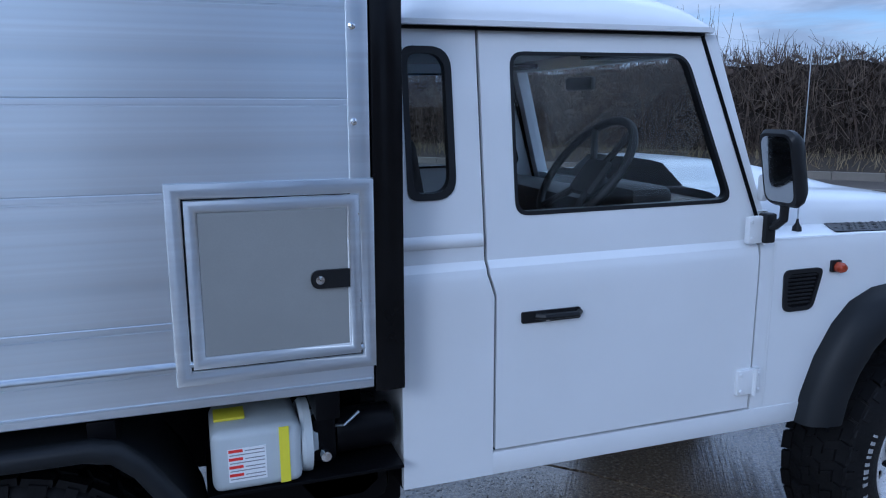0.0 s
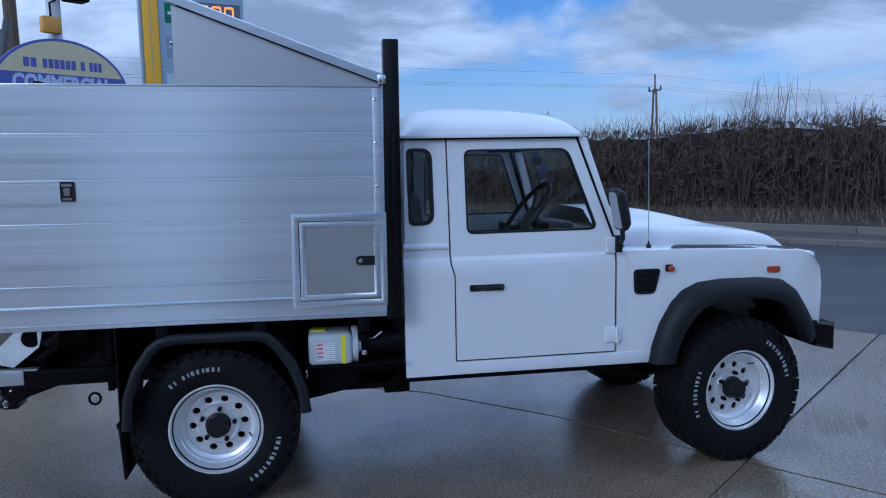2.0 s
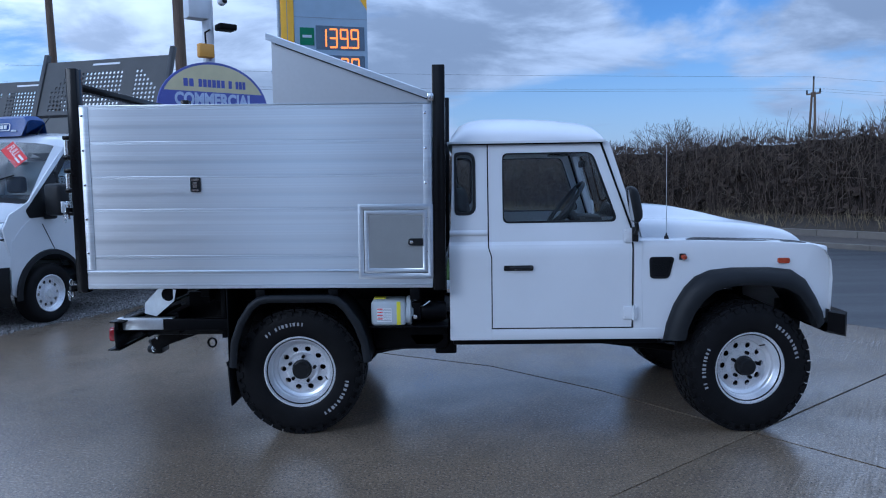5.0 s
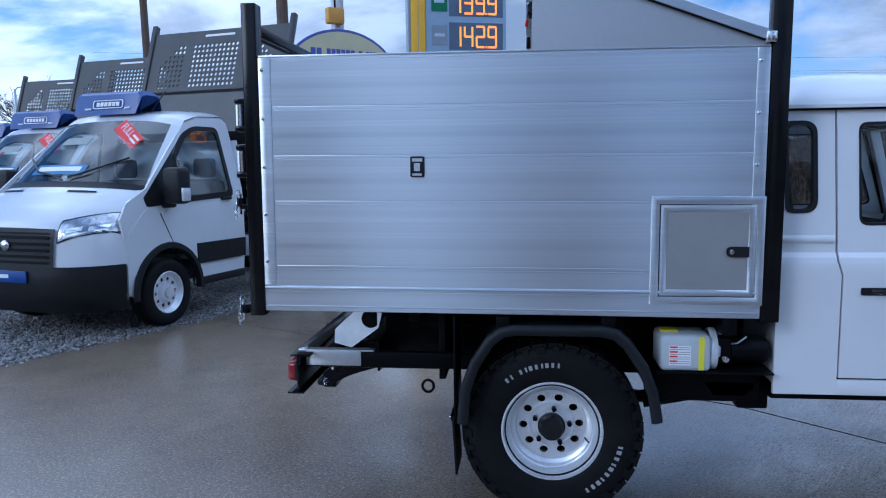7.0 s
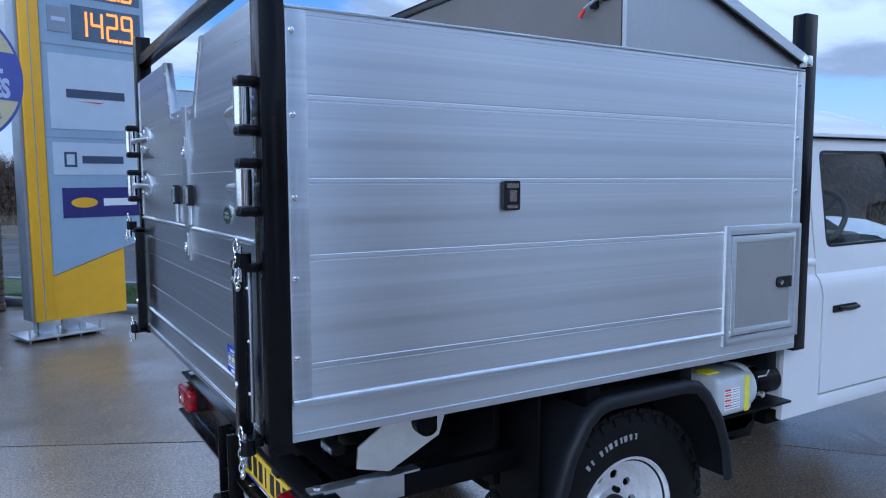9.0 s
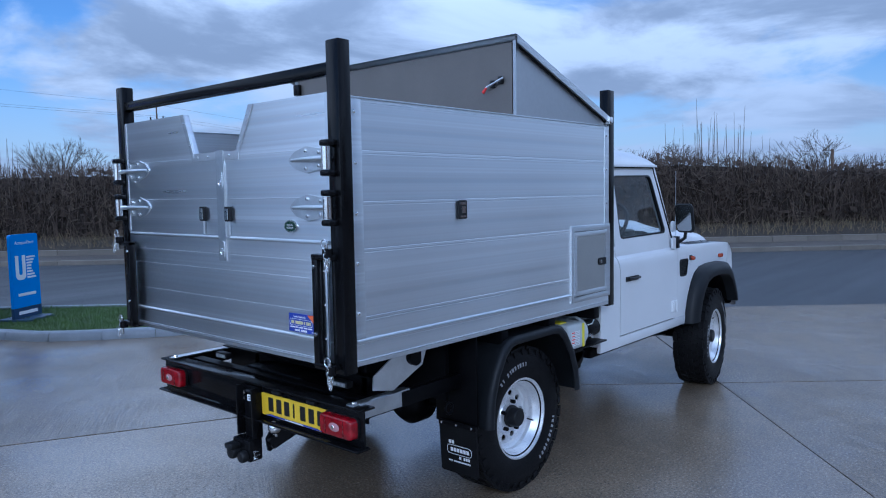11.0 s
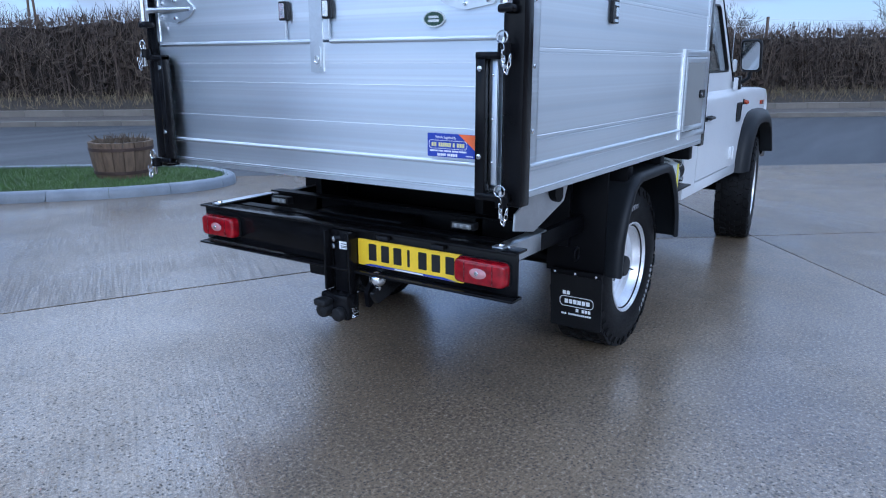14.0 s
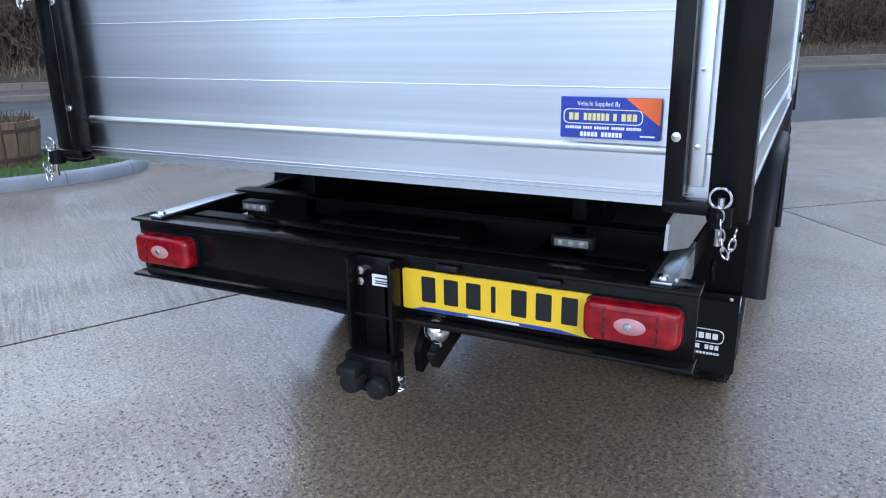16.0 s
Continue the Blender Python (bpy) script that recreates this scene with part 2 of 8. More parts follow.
def part(name, bm, material, parent, label="", smooth=30, loc=None):
    """Links a bmesh as one mesh object under a thing or a part (or at top level)."""
    me = bpy.data.meshes.new(name)
    bmesh.ops.recalc_face_normals(bm, faces=bm.faces)
    bm.to_mesh(me)
    bm.free()
    for m in (material if isinstance(material, (list, tuple)) else (material,)):
        me.materials.append(m)
    if smooth:
        me.shade_smooth()
        me.set_sharp_from_angle(angle=radians(smooth))
    ob = new(name, me)
    ob.parent = parent
    if loc is not None:
        ob.matrix_basis = loc if isinstance(loc, Matrix) else Matrix.Translation(loc)
    if label:
        tagged(ob, label)
    return ob


def shared(name, me, parent, m, label=""):
    ob = new(name, me)
    ob.parent, ob.matrix_basis = parent, m
    return tagged(ob, label)


def thing(name, m, label, category, group="", kind=""):
    ob = new(name)
    ob.matrix_basis = m if isinstance(m, Matrix) else Matrix.Translation(m)
    ob.empty_display_size = 0.1
    return tagged(ob, label, category, group, kind)


def sub(name, parent, loc=(0, 0, 0), label=""):
    ob = new(name)
    ob.parent = parent
    ob.matrix_basis = loc if isinstance(loc, Matrix) else Matrix.Translation(loc)
    return tagged(ob, label)


def box(lo, hi, bevel=0.0, seg=2, bm=None):
    bm = bm or bmesh.new()
    vs = [bm.verts.new((x, y, z)) for x in (lo[0], hi[0]) for y in (lo[1], hi[1]) for z in (lo[2], hi[2])]
    fs = [bm.faces.new([vs[i] for i in f]) for f in ((0, 1, 3, 2), (4, 6, 7, 5), (0, 4, 5, 1), (2, 3, 7, 6), (0, 2, 6, 4), (1, 5, 7, 3))]
    if bevel:
        es = list({e for f in fs for e in f.edges})
        bmesh.ops.bevel(bm, geom=es, offset=bevel, segments=seg, profile=0.5, affect="EDGES")
    return bm


def rod(p0, p1, r, seg=14, r2=None, bm=None, caps=True):
    bm = bm or bmesh.new()
    p0, p1 = Vector(p0), Vector(p1)
    q = (p1 - p0).to_track_quat("Z", "Y").to_matrix()
    r2 = r if r2 is None else r2
    rings = []
    for p, rr in ((p0, r), (p1, r2)):
        rings.append([bm.verts.new(p + q @ Vector((rr * math.cos(a), rr * math.sin(a), 0))) for a in (2 * math.pi * i / seg for i in range(seg))])
    for i in range(seg):
        bm.faces.new((rings[0][i], rings[0][(i + 1) % seg], rings[1][(i + 1) % seg], rings[1][i]))
    if caps:
        bm.faces.new(rings[0][::-1])
        bm.faces.new(rings[1])
    return bm


def tube(pts, r, seg=10, closed=False, bm=None):
    bm = bm or bmesh.new()
    pts = [Vector(p) for p in pts]
    n, rings, side = len(pts), [], None
    for i, p in enumerate(pts):
        a = pts[(i - 1) % n] if closed or i else p
        b = pts[(i + 1) % n] if closed or i < n - 1 else p
        d = (b - a).normalized()
        side = (side - d * side.dot(d)).normalized() if side else d.orthogonal().normalized()
        up = d.cross(side)
        rr = r(i / (n - 1)) if callable(r) else r
        rings.append([bm.verts.new(p + rr * (math.cos(t) * side + math.sin(t) * up)) for t in (2 * math.pi * k / seg for k in range(seg))])
    for i in range(n if closed else n - 1):
        A, B = rings[i], rings[(i + 1) % n]
        for k in range(seg):
            bm.faces.new((A[k], A[(k + 1) % seg], B[(k + 1) % seg], B[k]))
    if not closed:
        bm.faces.new(rings[0][::-1])
        bm.faces.new(rings[-1])
    return bm


def lathe(profile, seg=48, bm=None, axis="y", at=(0, 0, 0)):
    """Turns (radius, along) pairs about an axis."""
    bm = bm or bmesh.new()
    at, rings = Vector(at), []
    for r, h in profile:
        ring = []
        for i in range(seg):
            a = 2 * math.pi * i / seg
            c, s = r * math.cos(a), r * math.sin(a)
            ring.append(bm.verts.new(at + Vector({"y": (c, h, s), "z": (c, s, h), "x": (h, c, s)}[axis])))
        rings.append(ring)
    for A, B in zip(rings, rings[1:]):
        for i in range(seg):
            bm.faces.new((A[i], A[(i + 1) % seg], B[(i + 1) % seg], B[i]))
    return bm


def rounded(pts, r, n=5):
    """A polygon with its corners rounded; r: one radius or one for each corner."""
    out, k = [], len(pts)
    for i, p in enumerate(pts):
        rr = r[i] if isinstance(r, (list, tuple)) else r
        p, a, b = Vector(p), Vector(pts[i - 1]), Vector(pts[(i + 1) % k])
        if rr <= 0:
            out.append(tuple(p))
            continue
        u, v = (a - p), (b - p)
        s = p + u.normalized() * min(rr, u.length * 0.49)
        e = p + v.normalized() * min(rr, v.length * 0.49)
        for j in range(n + 1):
            t = j / n
            out.append(tuple((1 - t) ** 2 * s + 2 * t * (1 - t) * p + t * t * e))
    return out


def oval(cx, cy, a, b, n=20, turn=0.0):
    return [(cx + a * math.cos(t + turn), cy + b * math.sin(t + turn)) for t in (2 * math.pi * i / n for i in range(n))]


def plate(outer, holes, fn, cuts=(), bm=None):
    """A sheet with holes: fn(u, v, w) gives the place; w is 0 on the face and 1 on the back. cuts: v at which it may bend."""
    t = bmesh.new()
    for loop in (outer, *holes):
        vs = [t.verts.new((u, v, 0)) for u, v in loop]
        for i in range(len(vs)):
            t.edges.new((vs[i - 1], vs[i]))
    bmesh.ops.triangle_fill(t, edges=t.edges[:], use_beauty=True, use_dissolve=False)
    for c in cuts:
        bmesh.ops.bisect_plane(t, geom=t.verts[:] + t.edges[:] + t.faces[:], plane_co=(0, c, 0), plane_no=(0, 1, 0))
    bm = bm or bmesh.new()
    F = {v: bm.verts.new(fn(v.co.x, v.co.y, 0)) for v in t.verts if v.link_faces}
    B = {v: bm.verts.new(fn(v.co.x, v.co.y, 1)) for v in t.verts if v.link_faces}
    for f in t.faces:
        bm.faces.new([F[v] for v in f.verts])
        bm.faces.new([B[v] for v in reversed(f.verts)])
    for e in t.edges:
        if len(e.link_faces) == 1:
            a, b = e.verts
            bm.faces.new((F[a], F[b], B[b], B[a]))
    t.free()
    return bm


def flat(y0, y1):
    return lambda u, v, w: (u, y0 + (y1 - y0) * w, v)


def flat_x(x0, x1):
    return lambda u, v, w: (x0 + (x1 - x0) * w, u, v)


def flat_z(z0, z1):
    return lambda u, v, w: (u, v, z0 + (z1 - z0) * w)


def loft(rows, bm=None, closed=False):
    """Faces between rows of points of equal length."""
    bm = bm or bmesh.new()
    V = [[bm.verts.new(p) for p in r] for r in rows]
    for A, B in zip(V, V[1:]):
        for i in range(len(A) - (0 if closed else 1)):
            j = (i + 1) % len(A)
            bm.faces.new((A[i], A[j], B[j], B[i]))
    return bm


def rect(x0, y0, x1, y1):
    return [(x0, y0), (x1, y0), (x1, y1), (x0, y1)]


def lettering(name, body, size, material, parent, m, width=None, align="CENTER", depth=0.0008, label="", bold=0.0):
    """Words in the built-in font, facing +z of m, reading along +x."""
    cu = bpy.data.curves.new(name, "FONT")
    cu.offset = bold
    cu.body, cu.size, cu.align_x, cu.align_y, cu.extrude = body, size, align, "CENTER", depth
    cu.resolution_u = 3
    tmp = new(name, cu)
    me = bpy.data.meshes.new_from_object(tmp.evaluated_get(bpy.context.evaluated_depsgraph_get()))
    bpy.data.objects.remove(tmp)
    bpy.data.curves.remove(cu)
    me.materials.append(material)
    if width:
        xs = [v.co.x for v in me.vertices]
        k = width / (max(xs) - min(xs))
        me.transform(Matrix.Diagonal((k, 1, 1, 1)))
    ob = new(name, me)
    ob.parent, ob.matrix_basis = parent, m
    return tagged(ob, label)


def lerp(x, table):
    for (a, fa), (b, fb) in zip(table, table[1:]):
        if x <= b:
            t = max(0.0, (x - a) / (b - a))
            return fa + (fb - fa) * t
    return table[-1][1]


# ---- the truck: rear axle at x = 0, nose towards +x, right side at -y ----
truck = thing("tipper_truck", (0, 0, 0), "white off-road truck with a tall brushed aluminium body on wet concrete", "truck")


# -- wheels
def tyre_mesh(bm, R=0.404, W=0.262):
    h = W / 2
    prof = [(0.205, -h + 0.028), (0.226, -h + 0.012), (0.245, -h + 0.004), (0.29, -h - 0.002), (0.335, -h + 0.002), (0.366, -h + 0.010), (0.385, -h + 0.022), (0.394, -h + 0.05), (0.396, 0)]
    prof = prof + [(r, -y) for r, y in prof[-2::-1]]
    return lathe(prof, 72, bm)


def tread_mesh(bm, R=0.404, W=0.262):
    """Two shoulder rows and three crown rows of blocks, cut at a slant."""
    def blk(a, y0, y1, wa, ra, rb, slant, taper=0.8):
        vs = []
        for r, k in ((ra, 1.0), (rb, taper)):
            for s, y in ((-1, y0), (1, y0), (1, y1), (-1, y1)):
                t = a + s * wa * 0.5 * k + slant * ((y - (y0 + y1) / 2) / 0.05)
                yy = (y0 + y1) / 2 + (y - (y0 + y1) / 2) * (0.92 if r == rb else 1)
                vs.append(bm.verts.new((r * math.cos(t), yy, r * math.sin(t))))
        for f in ((0, 1, 2, 3), (4, 5, 6, 7), (0, 1, 5, 4), (1, 2, 6, 5), (2, 3, 7, 6), (3, 0, 4, 7)):
            bm.faces.new([vs[i] for i in f])
    n = 34
    for i in range(n):
        a = 2 * math.pi * i / n
        big = i % 2 == 0
        for s in (-1, 1):
            off = 0 if s < 0 else math.pi / n
            blk(a + off, s * 0.082, s * (0.121 if big else 0.117), 0.172, 0.384, R - 0.002, s * 0.03, 0.92)
            # side biters that run down the shoulder
            vs = []
            for r, y in ((0.356, 0.1235), (0.358, 0.1295), (0.388, 0.1255 if big else 0.122), (0.396, 0.10)):
                for k in (-1, 1):
                    t = a + off + k * (0.05 if big else 0.032)
                    vs.append(bm.verts.new((r * math.cos(t), s * y, r * math.sin(t))))
            for f in ((0, 1, 3, 2), (2, 3, 5, 4), (4, 5, 7, 6), (0, 2, 4, 6), (1, 3, 5, 7)):
                bm.faces.new([vs[j] for j in f])
            blk(a + off + 0.07, s * 0.036, s * 0.078, 0.12, 0.385, R, -s * 0.05)
            blk(a + off + 0.02, s * 0.004, s * 0.033, 0.105, 0.385, R, s * 0.045)
    return bm


def arc_bar(bm, a0, a1, r0, r1, y, steps=2):
    A = []
    for i in range(steps + 1):
        t = a0 + (a1 - a0) * i / steps
        A.append([(r0 * math.cos(t), y, r0 * math.sin(t)), (r1 * math.cos(t), y, r1 * math.sin(t)), (r1 * math.cos(t), y + 0.003, r1 * math.sin(t)), (r0 * math.cos(t), y + 0.003, r0 * math.sin(t))])
    loft(A, bm, closed=True)


def make_wheel(spin):
    """Axis along y, outer face towards -y."""
    w = sub("wheel", truck, label="silver ten-hole steel wheel with a chunky all-terrain tyre")
    part("tyre", tyre_mesh(bmesh.new()), RUBBER, w, "black rubber tyre", 40)
    part("tread", tread_mesh(bmesh.new()), RUBBER, w, "deep wet tread blocks", 0)
    for start, count, wd in ((math.radians(92), 11, 0.062), (math.radians(-52), 10, 0.072)):
        for i in range(count):
            if start > 0 and i == 8:
                continue
            a = start + i * wd * 1.28
            bm = bmesh.new()
            arc_bar(bm, a, a + wd * (0.45 + 0.35 * ((i * 7) % 3) / 2), 0.2945, 0.3155, -0.1345)
            part("letter_bar", bm, WHITE_LETTER, w, smooth=0)
    # rim: lathe barrel, then a pierced disc
    rim = lathe([(0.205, 0.10), (0.215, -0.085), (0.219, -0.108), (0.226, -0.116), (0.226, -0.121), (0.218, -0.122), (0.213, -0.112), (0.206, -0.090), (0.199, -0.084), (0.194, -0.066), (0.186, -0.060), (0.182, -0.040), (0.174, -0.034), (0.164, -0.030), (0.158, -0.018)], 64)
    part("rim", rim, SILVER, w, "silver painted steel rim", 40)
    holes = [oval(0.127 * math.cos(a), 0.127 * math.sin(a), 0.019, 0.0165, 14, 0) for a in (2 * math.pi * (i + 0.3) / 10 for i in range(10))]
    disc = plate(oval(0, 0, 0.160, 0.160, 48), holes + [oval(0, 0, 0.05, 0.05, 20)], lambda u, v, k: (u, -0.018 - 0.02 * (math.hypot(u, v) < 0.10) + 0.006 * k, v))
    part("wheel_disc", disc, SILVER, w, smooth=40)
    part("raised_centre", lathe([(0.105, -0.016), (0.098, -0.030), (0.088, -0.042), (0.05, -0.044)], 48), SILVER, w, smooth=40)
    part("hub", lathe([(0.062, -0.030), (0.062, -0.056), (0.054, -0.060), (0.052, -0.098), (0.046, -0.106), (0.001, -0.108)], 28), PLASTIC, w, "black hub cap", 40)
    nut = rod((0, 0, 0), (0, -0.026, 0), 0.0115, 6)
    nme = bpy.data.meshes.new("wheel_nut")
    nut.to_mesh(nme)
    nut.free()
    nme.materials.append(CHASSIS)
    for i in range(5):
        a = 2 * math.pi * (i + 0.25) / 5
        shared("wheel_nut", nme, w, Matrix.Translation((0.082 * math.cos(a), -0.040, 0.082 * math.sin(a))))
    part("brake_drum", lathe([(0.14, 0.0), (0.14, 0.06), (0.02, 0.07)], 24), CHASSIS, w)
    part("valve", rod((0.155, -0.05, -0.03), (0.172, -0.085, -0.036), 0.004, 8), PLASTIC, w)
    w.matrix_basis = spin
    return w


first = make_wheel(pose(0.015, -0.725, 0.402, 0, 8, 0))
copy_thing(first, pose(2.796, -0.728, 0.402, 0, 0, 8) @ pose(0, 0, 0, 0, -62, 0))
copy_thing(first, pose(0.015, 0.745, 0.402, 0, 20, 180))
copy_thing(first, pose(2.794, 0.745, 0.402, 0, 0, 188) @ pose(0, 0, 0, 0, 140, 0))

# -- chassis and running gear
for s in (-1, 1):
    part("chassis_rail", box((-1.08, s * 0.40 - 0.035, 0.56), (3.30, s * 0.40 + 0.035, 0.70), 0.006), CHASSIS, truck)
for x in (-0.55, 0.5, 1.1, 2.2, 3.15):
    part("cross_member", box((x - 0.04, -0.40, 0.57), (x + 0.04, 0.40, 0.68), 0.005), CHASSIS, truck)
for x in (0.0, 2.794):
    ax = sub("axle", truck)
    part("axle_tube", rod((x, -0.66, 0.402), (x, 0.66, 0.402), 0.045, 16), CHASSIS, ax)
    part("differential", lathe([(0.02, -0.13), (0.10, -0.11), (0.15, -0.05), (0.15, 0.05), (0.10, 0.11), (0.02, 0.13)], 24, None, "x", (x - 0.02, 0.16 if x else -0.05, 0.39)), CHASSIS, ax, smooth=50)
    for s in (-1, 1):
        pts = [(x + 0.055 * math.cos(a * 0.9), s * 0.47 + 0.055 * math.sin(a * 0.9), 0.45 + 0.26 * a / 42) for a in range(43)]
        part("coil_spring", tube(pts, 0.009, 6), CHASSIS, ax)
        part("radius_arm", rod((x, s * 0.42, 0.39), (x + (0.95 if x == 0 else -0.9), s * 0.40, 0.50), 0.024, 10), CHASSIS, ax)
part("propeller_shaft", rod((0.12, 0.10, 0.42), (1.6, 0.06, 0.54), 0.03, 14), CHASSIS, truck)
part("gearbox", box((1.35, -0.2, 0.42), (2.1, 0.25, 0.68), 0.05), CHASSIS, truck)
# box added to keep light out below the cab, dark under the sill
part("under_cab_block", box((0.98, -0.72, 0.535), (2.28, 0.72, 0.60), 0.01), CHASSIS, truck, "black box under the cab floor, added to block light")
part("fuel_tank", box((0.46, -0.70, 0.50), (0.955, 0.60, 0.685), 0.04), CHASSIS, truck)
part("exhaust_pipe", tube([(1.9, 0.3, 0.48), (0.9, 0.34, 0.46), (0.5, 0.45, 0.52), (-0.3, 0.52, 0.62), (-0.95, 0.55, 0.55)], 0.028, 10), CHASSIS, truck)
part("silencer", lathe([(0.01, -0.3), (0.085, -0.28), (0.085, 0.28), (0.01, 0.3)], 20, None, "x", (1.0, 0.33, 0.46)), CHASSIS, truck)
part("trailing_rod", rod((0.44, -0.66, 0.475), (0.80, -0.66, 0.545), 0.013, 10), CHASSIS, truck)
part("rod_bracket", plate(rounded([(0.70, 0.60), (0.95, 0.60), (0.86, 0.53), (0.80, 0.515), (0.75, 0.53)], 0.012), [], flat(-0.70, -0.62)), CHASSIS, truck)

# -- tipping sub-frame and hydraulics
for s in (-1, 1):
    part("subframe_rail", box((-0.66, s * 0.46 - 0.04, 0.80), (0.92, s * 0.46 + 0.04, 0.915), 0.006), CHASSIS, truck)
    part("frame_riser", box((-0.62, s * 0.46 - 0.03, 0.70), (-0.50, s * 0.46 + 0.03, 0.80), 0.004), CHASSIS, truck)
    part("frame_riser", box((0.55, s * 0.46 - 0.03, 0.70), (0.70, s * 0.46 + 0.03, 0.80), 0.004), CHASSIS, truck)
for x, yb in ((-0.62, 0.68), (-0.2, 0.90), (0.25, 0.90), (0.75, 0.90)):
    part("body_bearer", box((x - 0.03, -yb, 0.86), (x + 0.03, yb, 0.932), 0.005), CHASSIS, truck)
# black plates added to block bright ground showing under the body
part("cross_panel", box((-0.50, -0.74, 0.60), (-0.47, 0.74, 0.93), 0.003), CHASSIS, truck, "black steel cross panel")
for s in (-1, 1):
    part("underbody_blind", box((-0.80, s * 0.46 - 0.02, 0.66), (0.92, s * 0.46 + 0.02, 0.86), 0.003), CHASSIS, truck)
part("tipping_ram", rod((0.2, 0, 0.55), (0.35, 0, 0.86), 0.06, 18), CHASSIS, truck)
part("hinge_tube", rod((-0.64, -0.60, 0.83), (-0.64, 0.60, 0.83), 0.025, 12), CHASSIS, truck)

# -- cargo body: planks, trims, posts
body = sub("cargo_body", truck, pose(0.86, 0.022, 0.93, 0, 0.4, 0) @ pose(-0.86, 0, -0.93), label="brushed aluminium chip body with black steel corner posts")
JOINTS = [0.938, 1.043, 1.143, 1.427, 1.624, 1.834, 2.042]


def plank_mesh(length, h, t=0.026, groove=0.0024):
    """An extruded plank along x with eased long edges and a shallow bead under its top edge."""
    g = groove
    prof = [(0, g), (g * 0.7, 0), (t, 0), (t, h), (g * 0.7, h), (0, h - g), (0, h - 0.012), (0.0022, h - 0.0135), (0.0022, h - 0.0165), (0, h - 0.018)]
    return loft([[(x, y, z) for y, z in prof] for x in (0, length)], closed=True)


def capped(bm):
    bmesh.ops.holes_fill(bm, edges=[e for e in bm.edges if len(e.link_faces) == 1], sides=0)
    return bm


for s in (-1, 1):
    side = sub("side_wall", body, label="aluminium side wall of horizontal extruded planks")
    for i, (a, b) in enumerate(zip(JOINTS, JOINTS[1:])):
        bm = capped(plank_mesh(2.116, b - a))
        m = Matrix.Translation((-1.255, -0.941, a)) if s < 0 else Matrix.Translation((0.861, 0.941, a)) @ Matrix.Rotation(math.pi, 4, "Z")
        part("plank", bm, ALU, side, loc=m, smooth=20)
    # bright lower rail with two beads
    y = s * 0.941
    part("rail_bead", loft([[(x, y, 1.036), (x, y + s * 0.007, 1.038), (x, y + s * 0.009, 1.044), (x, y + s * 0.006, 1.050), (x, y, 1.052)] for x in (-1.252, 0.858)]), ALU_TRIM, side, "bright bead along the lower rail", 60)
    part("lower_bead", loft([[(x, y, 0.956), (x, y + s * 0.004, 0.958), (x, y + s * 0.004, 0.962), (x, y, 0.964)] for x in (-1.252, 0.858)]), ALU_TRIM, side, smooth=60)
    part("top_cap", box((-1.255, min(s * 0.945, s * 0.905), 2.042), (0.861, max(s * 0.945, s * 0.905), 2.050), 0.003), ALU_TRIM, side)
    rivet = lathe([(0.0085, 0), (0.008, -0.003), (0.004, -0.0048), (0.0004, -0.005)], 12)
    rme = bpy.data.meshes.new("rivet")
    rivet.to_mesh(rme)
    rivet.free()
    rme.materials.append(STEEL)
    for x0, x1 in ((-1.255, -1.200), (0.812, 0.861)):
        part("edge_strip", box((x0, min(s * 0.940, s * 0.9455), 1.054), (x1, max(s * 0.940, s * 0.9455), 2.040), 0.002), ALU_TRIM, side)
        for k in range(5):
            shared("rivet", rme, side, Matrix.Translation(((x0 + x1) / 2 - 0.012, s * 0.9455, 1.16 + 0.207 * k)) @ (Matrix.Identity(4) if s < 0 else Matrix.Rotation(math.pi, 4, "Z")))

# floor, head board, posts
part("load_floor", box((-1.30, -0.912, 0.934), (0.86, 0.912, 0.962), 0.002), ALU, body)
part("head_board", box((0.835, -0.912, 0.965), (0.863, 0.912, 2.10), 0.002), ALU, body)
for x0, x1, z0, w in ((-1.322, -1.257, 0.915, 0.952), (0.866, 0.942, 0.922, 0.938)):
    for s in (-1, 1):
        part("corner_post", box((x0, min(s * w, s * 0.876), z0), (x1, max(s * w, s * 0.876), 2.270), 0.006), BLACK_PAINT, body, "gloss black square steel post")
part("rear_crossbar", box((-1.314, -0.902, 2.138), (-1.262, 0.902, 2.186), 0.005), BLACK_PAINT, body, "gloss black steel crossbar")
part("front_crossbar", box((0.88, -0.900, 0.99), (0.935, 0.900, 1.05), 0.005), BLACK_PAINT, body)

# sloping chip hood over the front half
hood = sub("chip_hood", body, label="wedge-shaped aluminium hood over the front of the body")
for s in (-1, 1):
    part("hood_side", plate([(-0.085, 2.046), (0.862, 2.046), (0.862, 2.092), (-0.085, 2.440)], [], flat(s * 0.925, s * 0.905)), HOOD_SIDE, hood, smooth=0)
part("hood_back", plate(rect(-0.895, 1.80, 0.895, 2.432), [], flat_x(-0.082, -0.062)), LIDBACK, hood, "dull grey-brown composite panel", 0)
sl = (2.448 - 2.094) / 0.96
part("hood_top", loft([[(x, y, 2.448 - (x + 0.095) * sl + dz) for y, dz in ((-0.955, -0.034), (-0.955, 0.004), (-0.945, 0.010), (0.945, 0.010), (0.955, 0.004), (0.955, -0.034), (0.947, -0.034), (0.947, 0.0), (-0.947, 0.0), (-0.947, -0.034))] for x in (-0.112, 0.868)], closed=True), ALU_TRIM, hood, "folded aluminium top sheet with turned-down edges", 20)
part("hood_seal", tube([(-0.06, -0.928, 2.402), (0.85, -0.928, 2.068)], 0.006, 6), PLASTIC, hood)
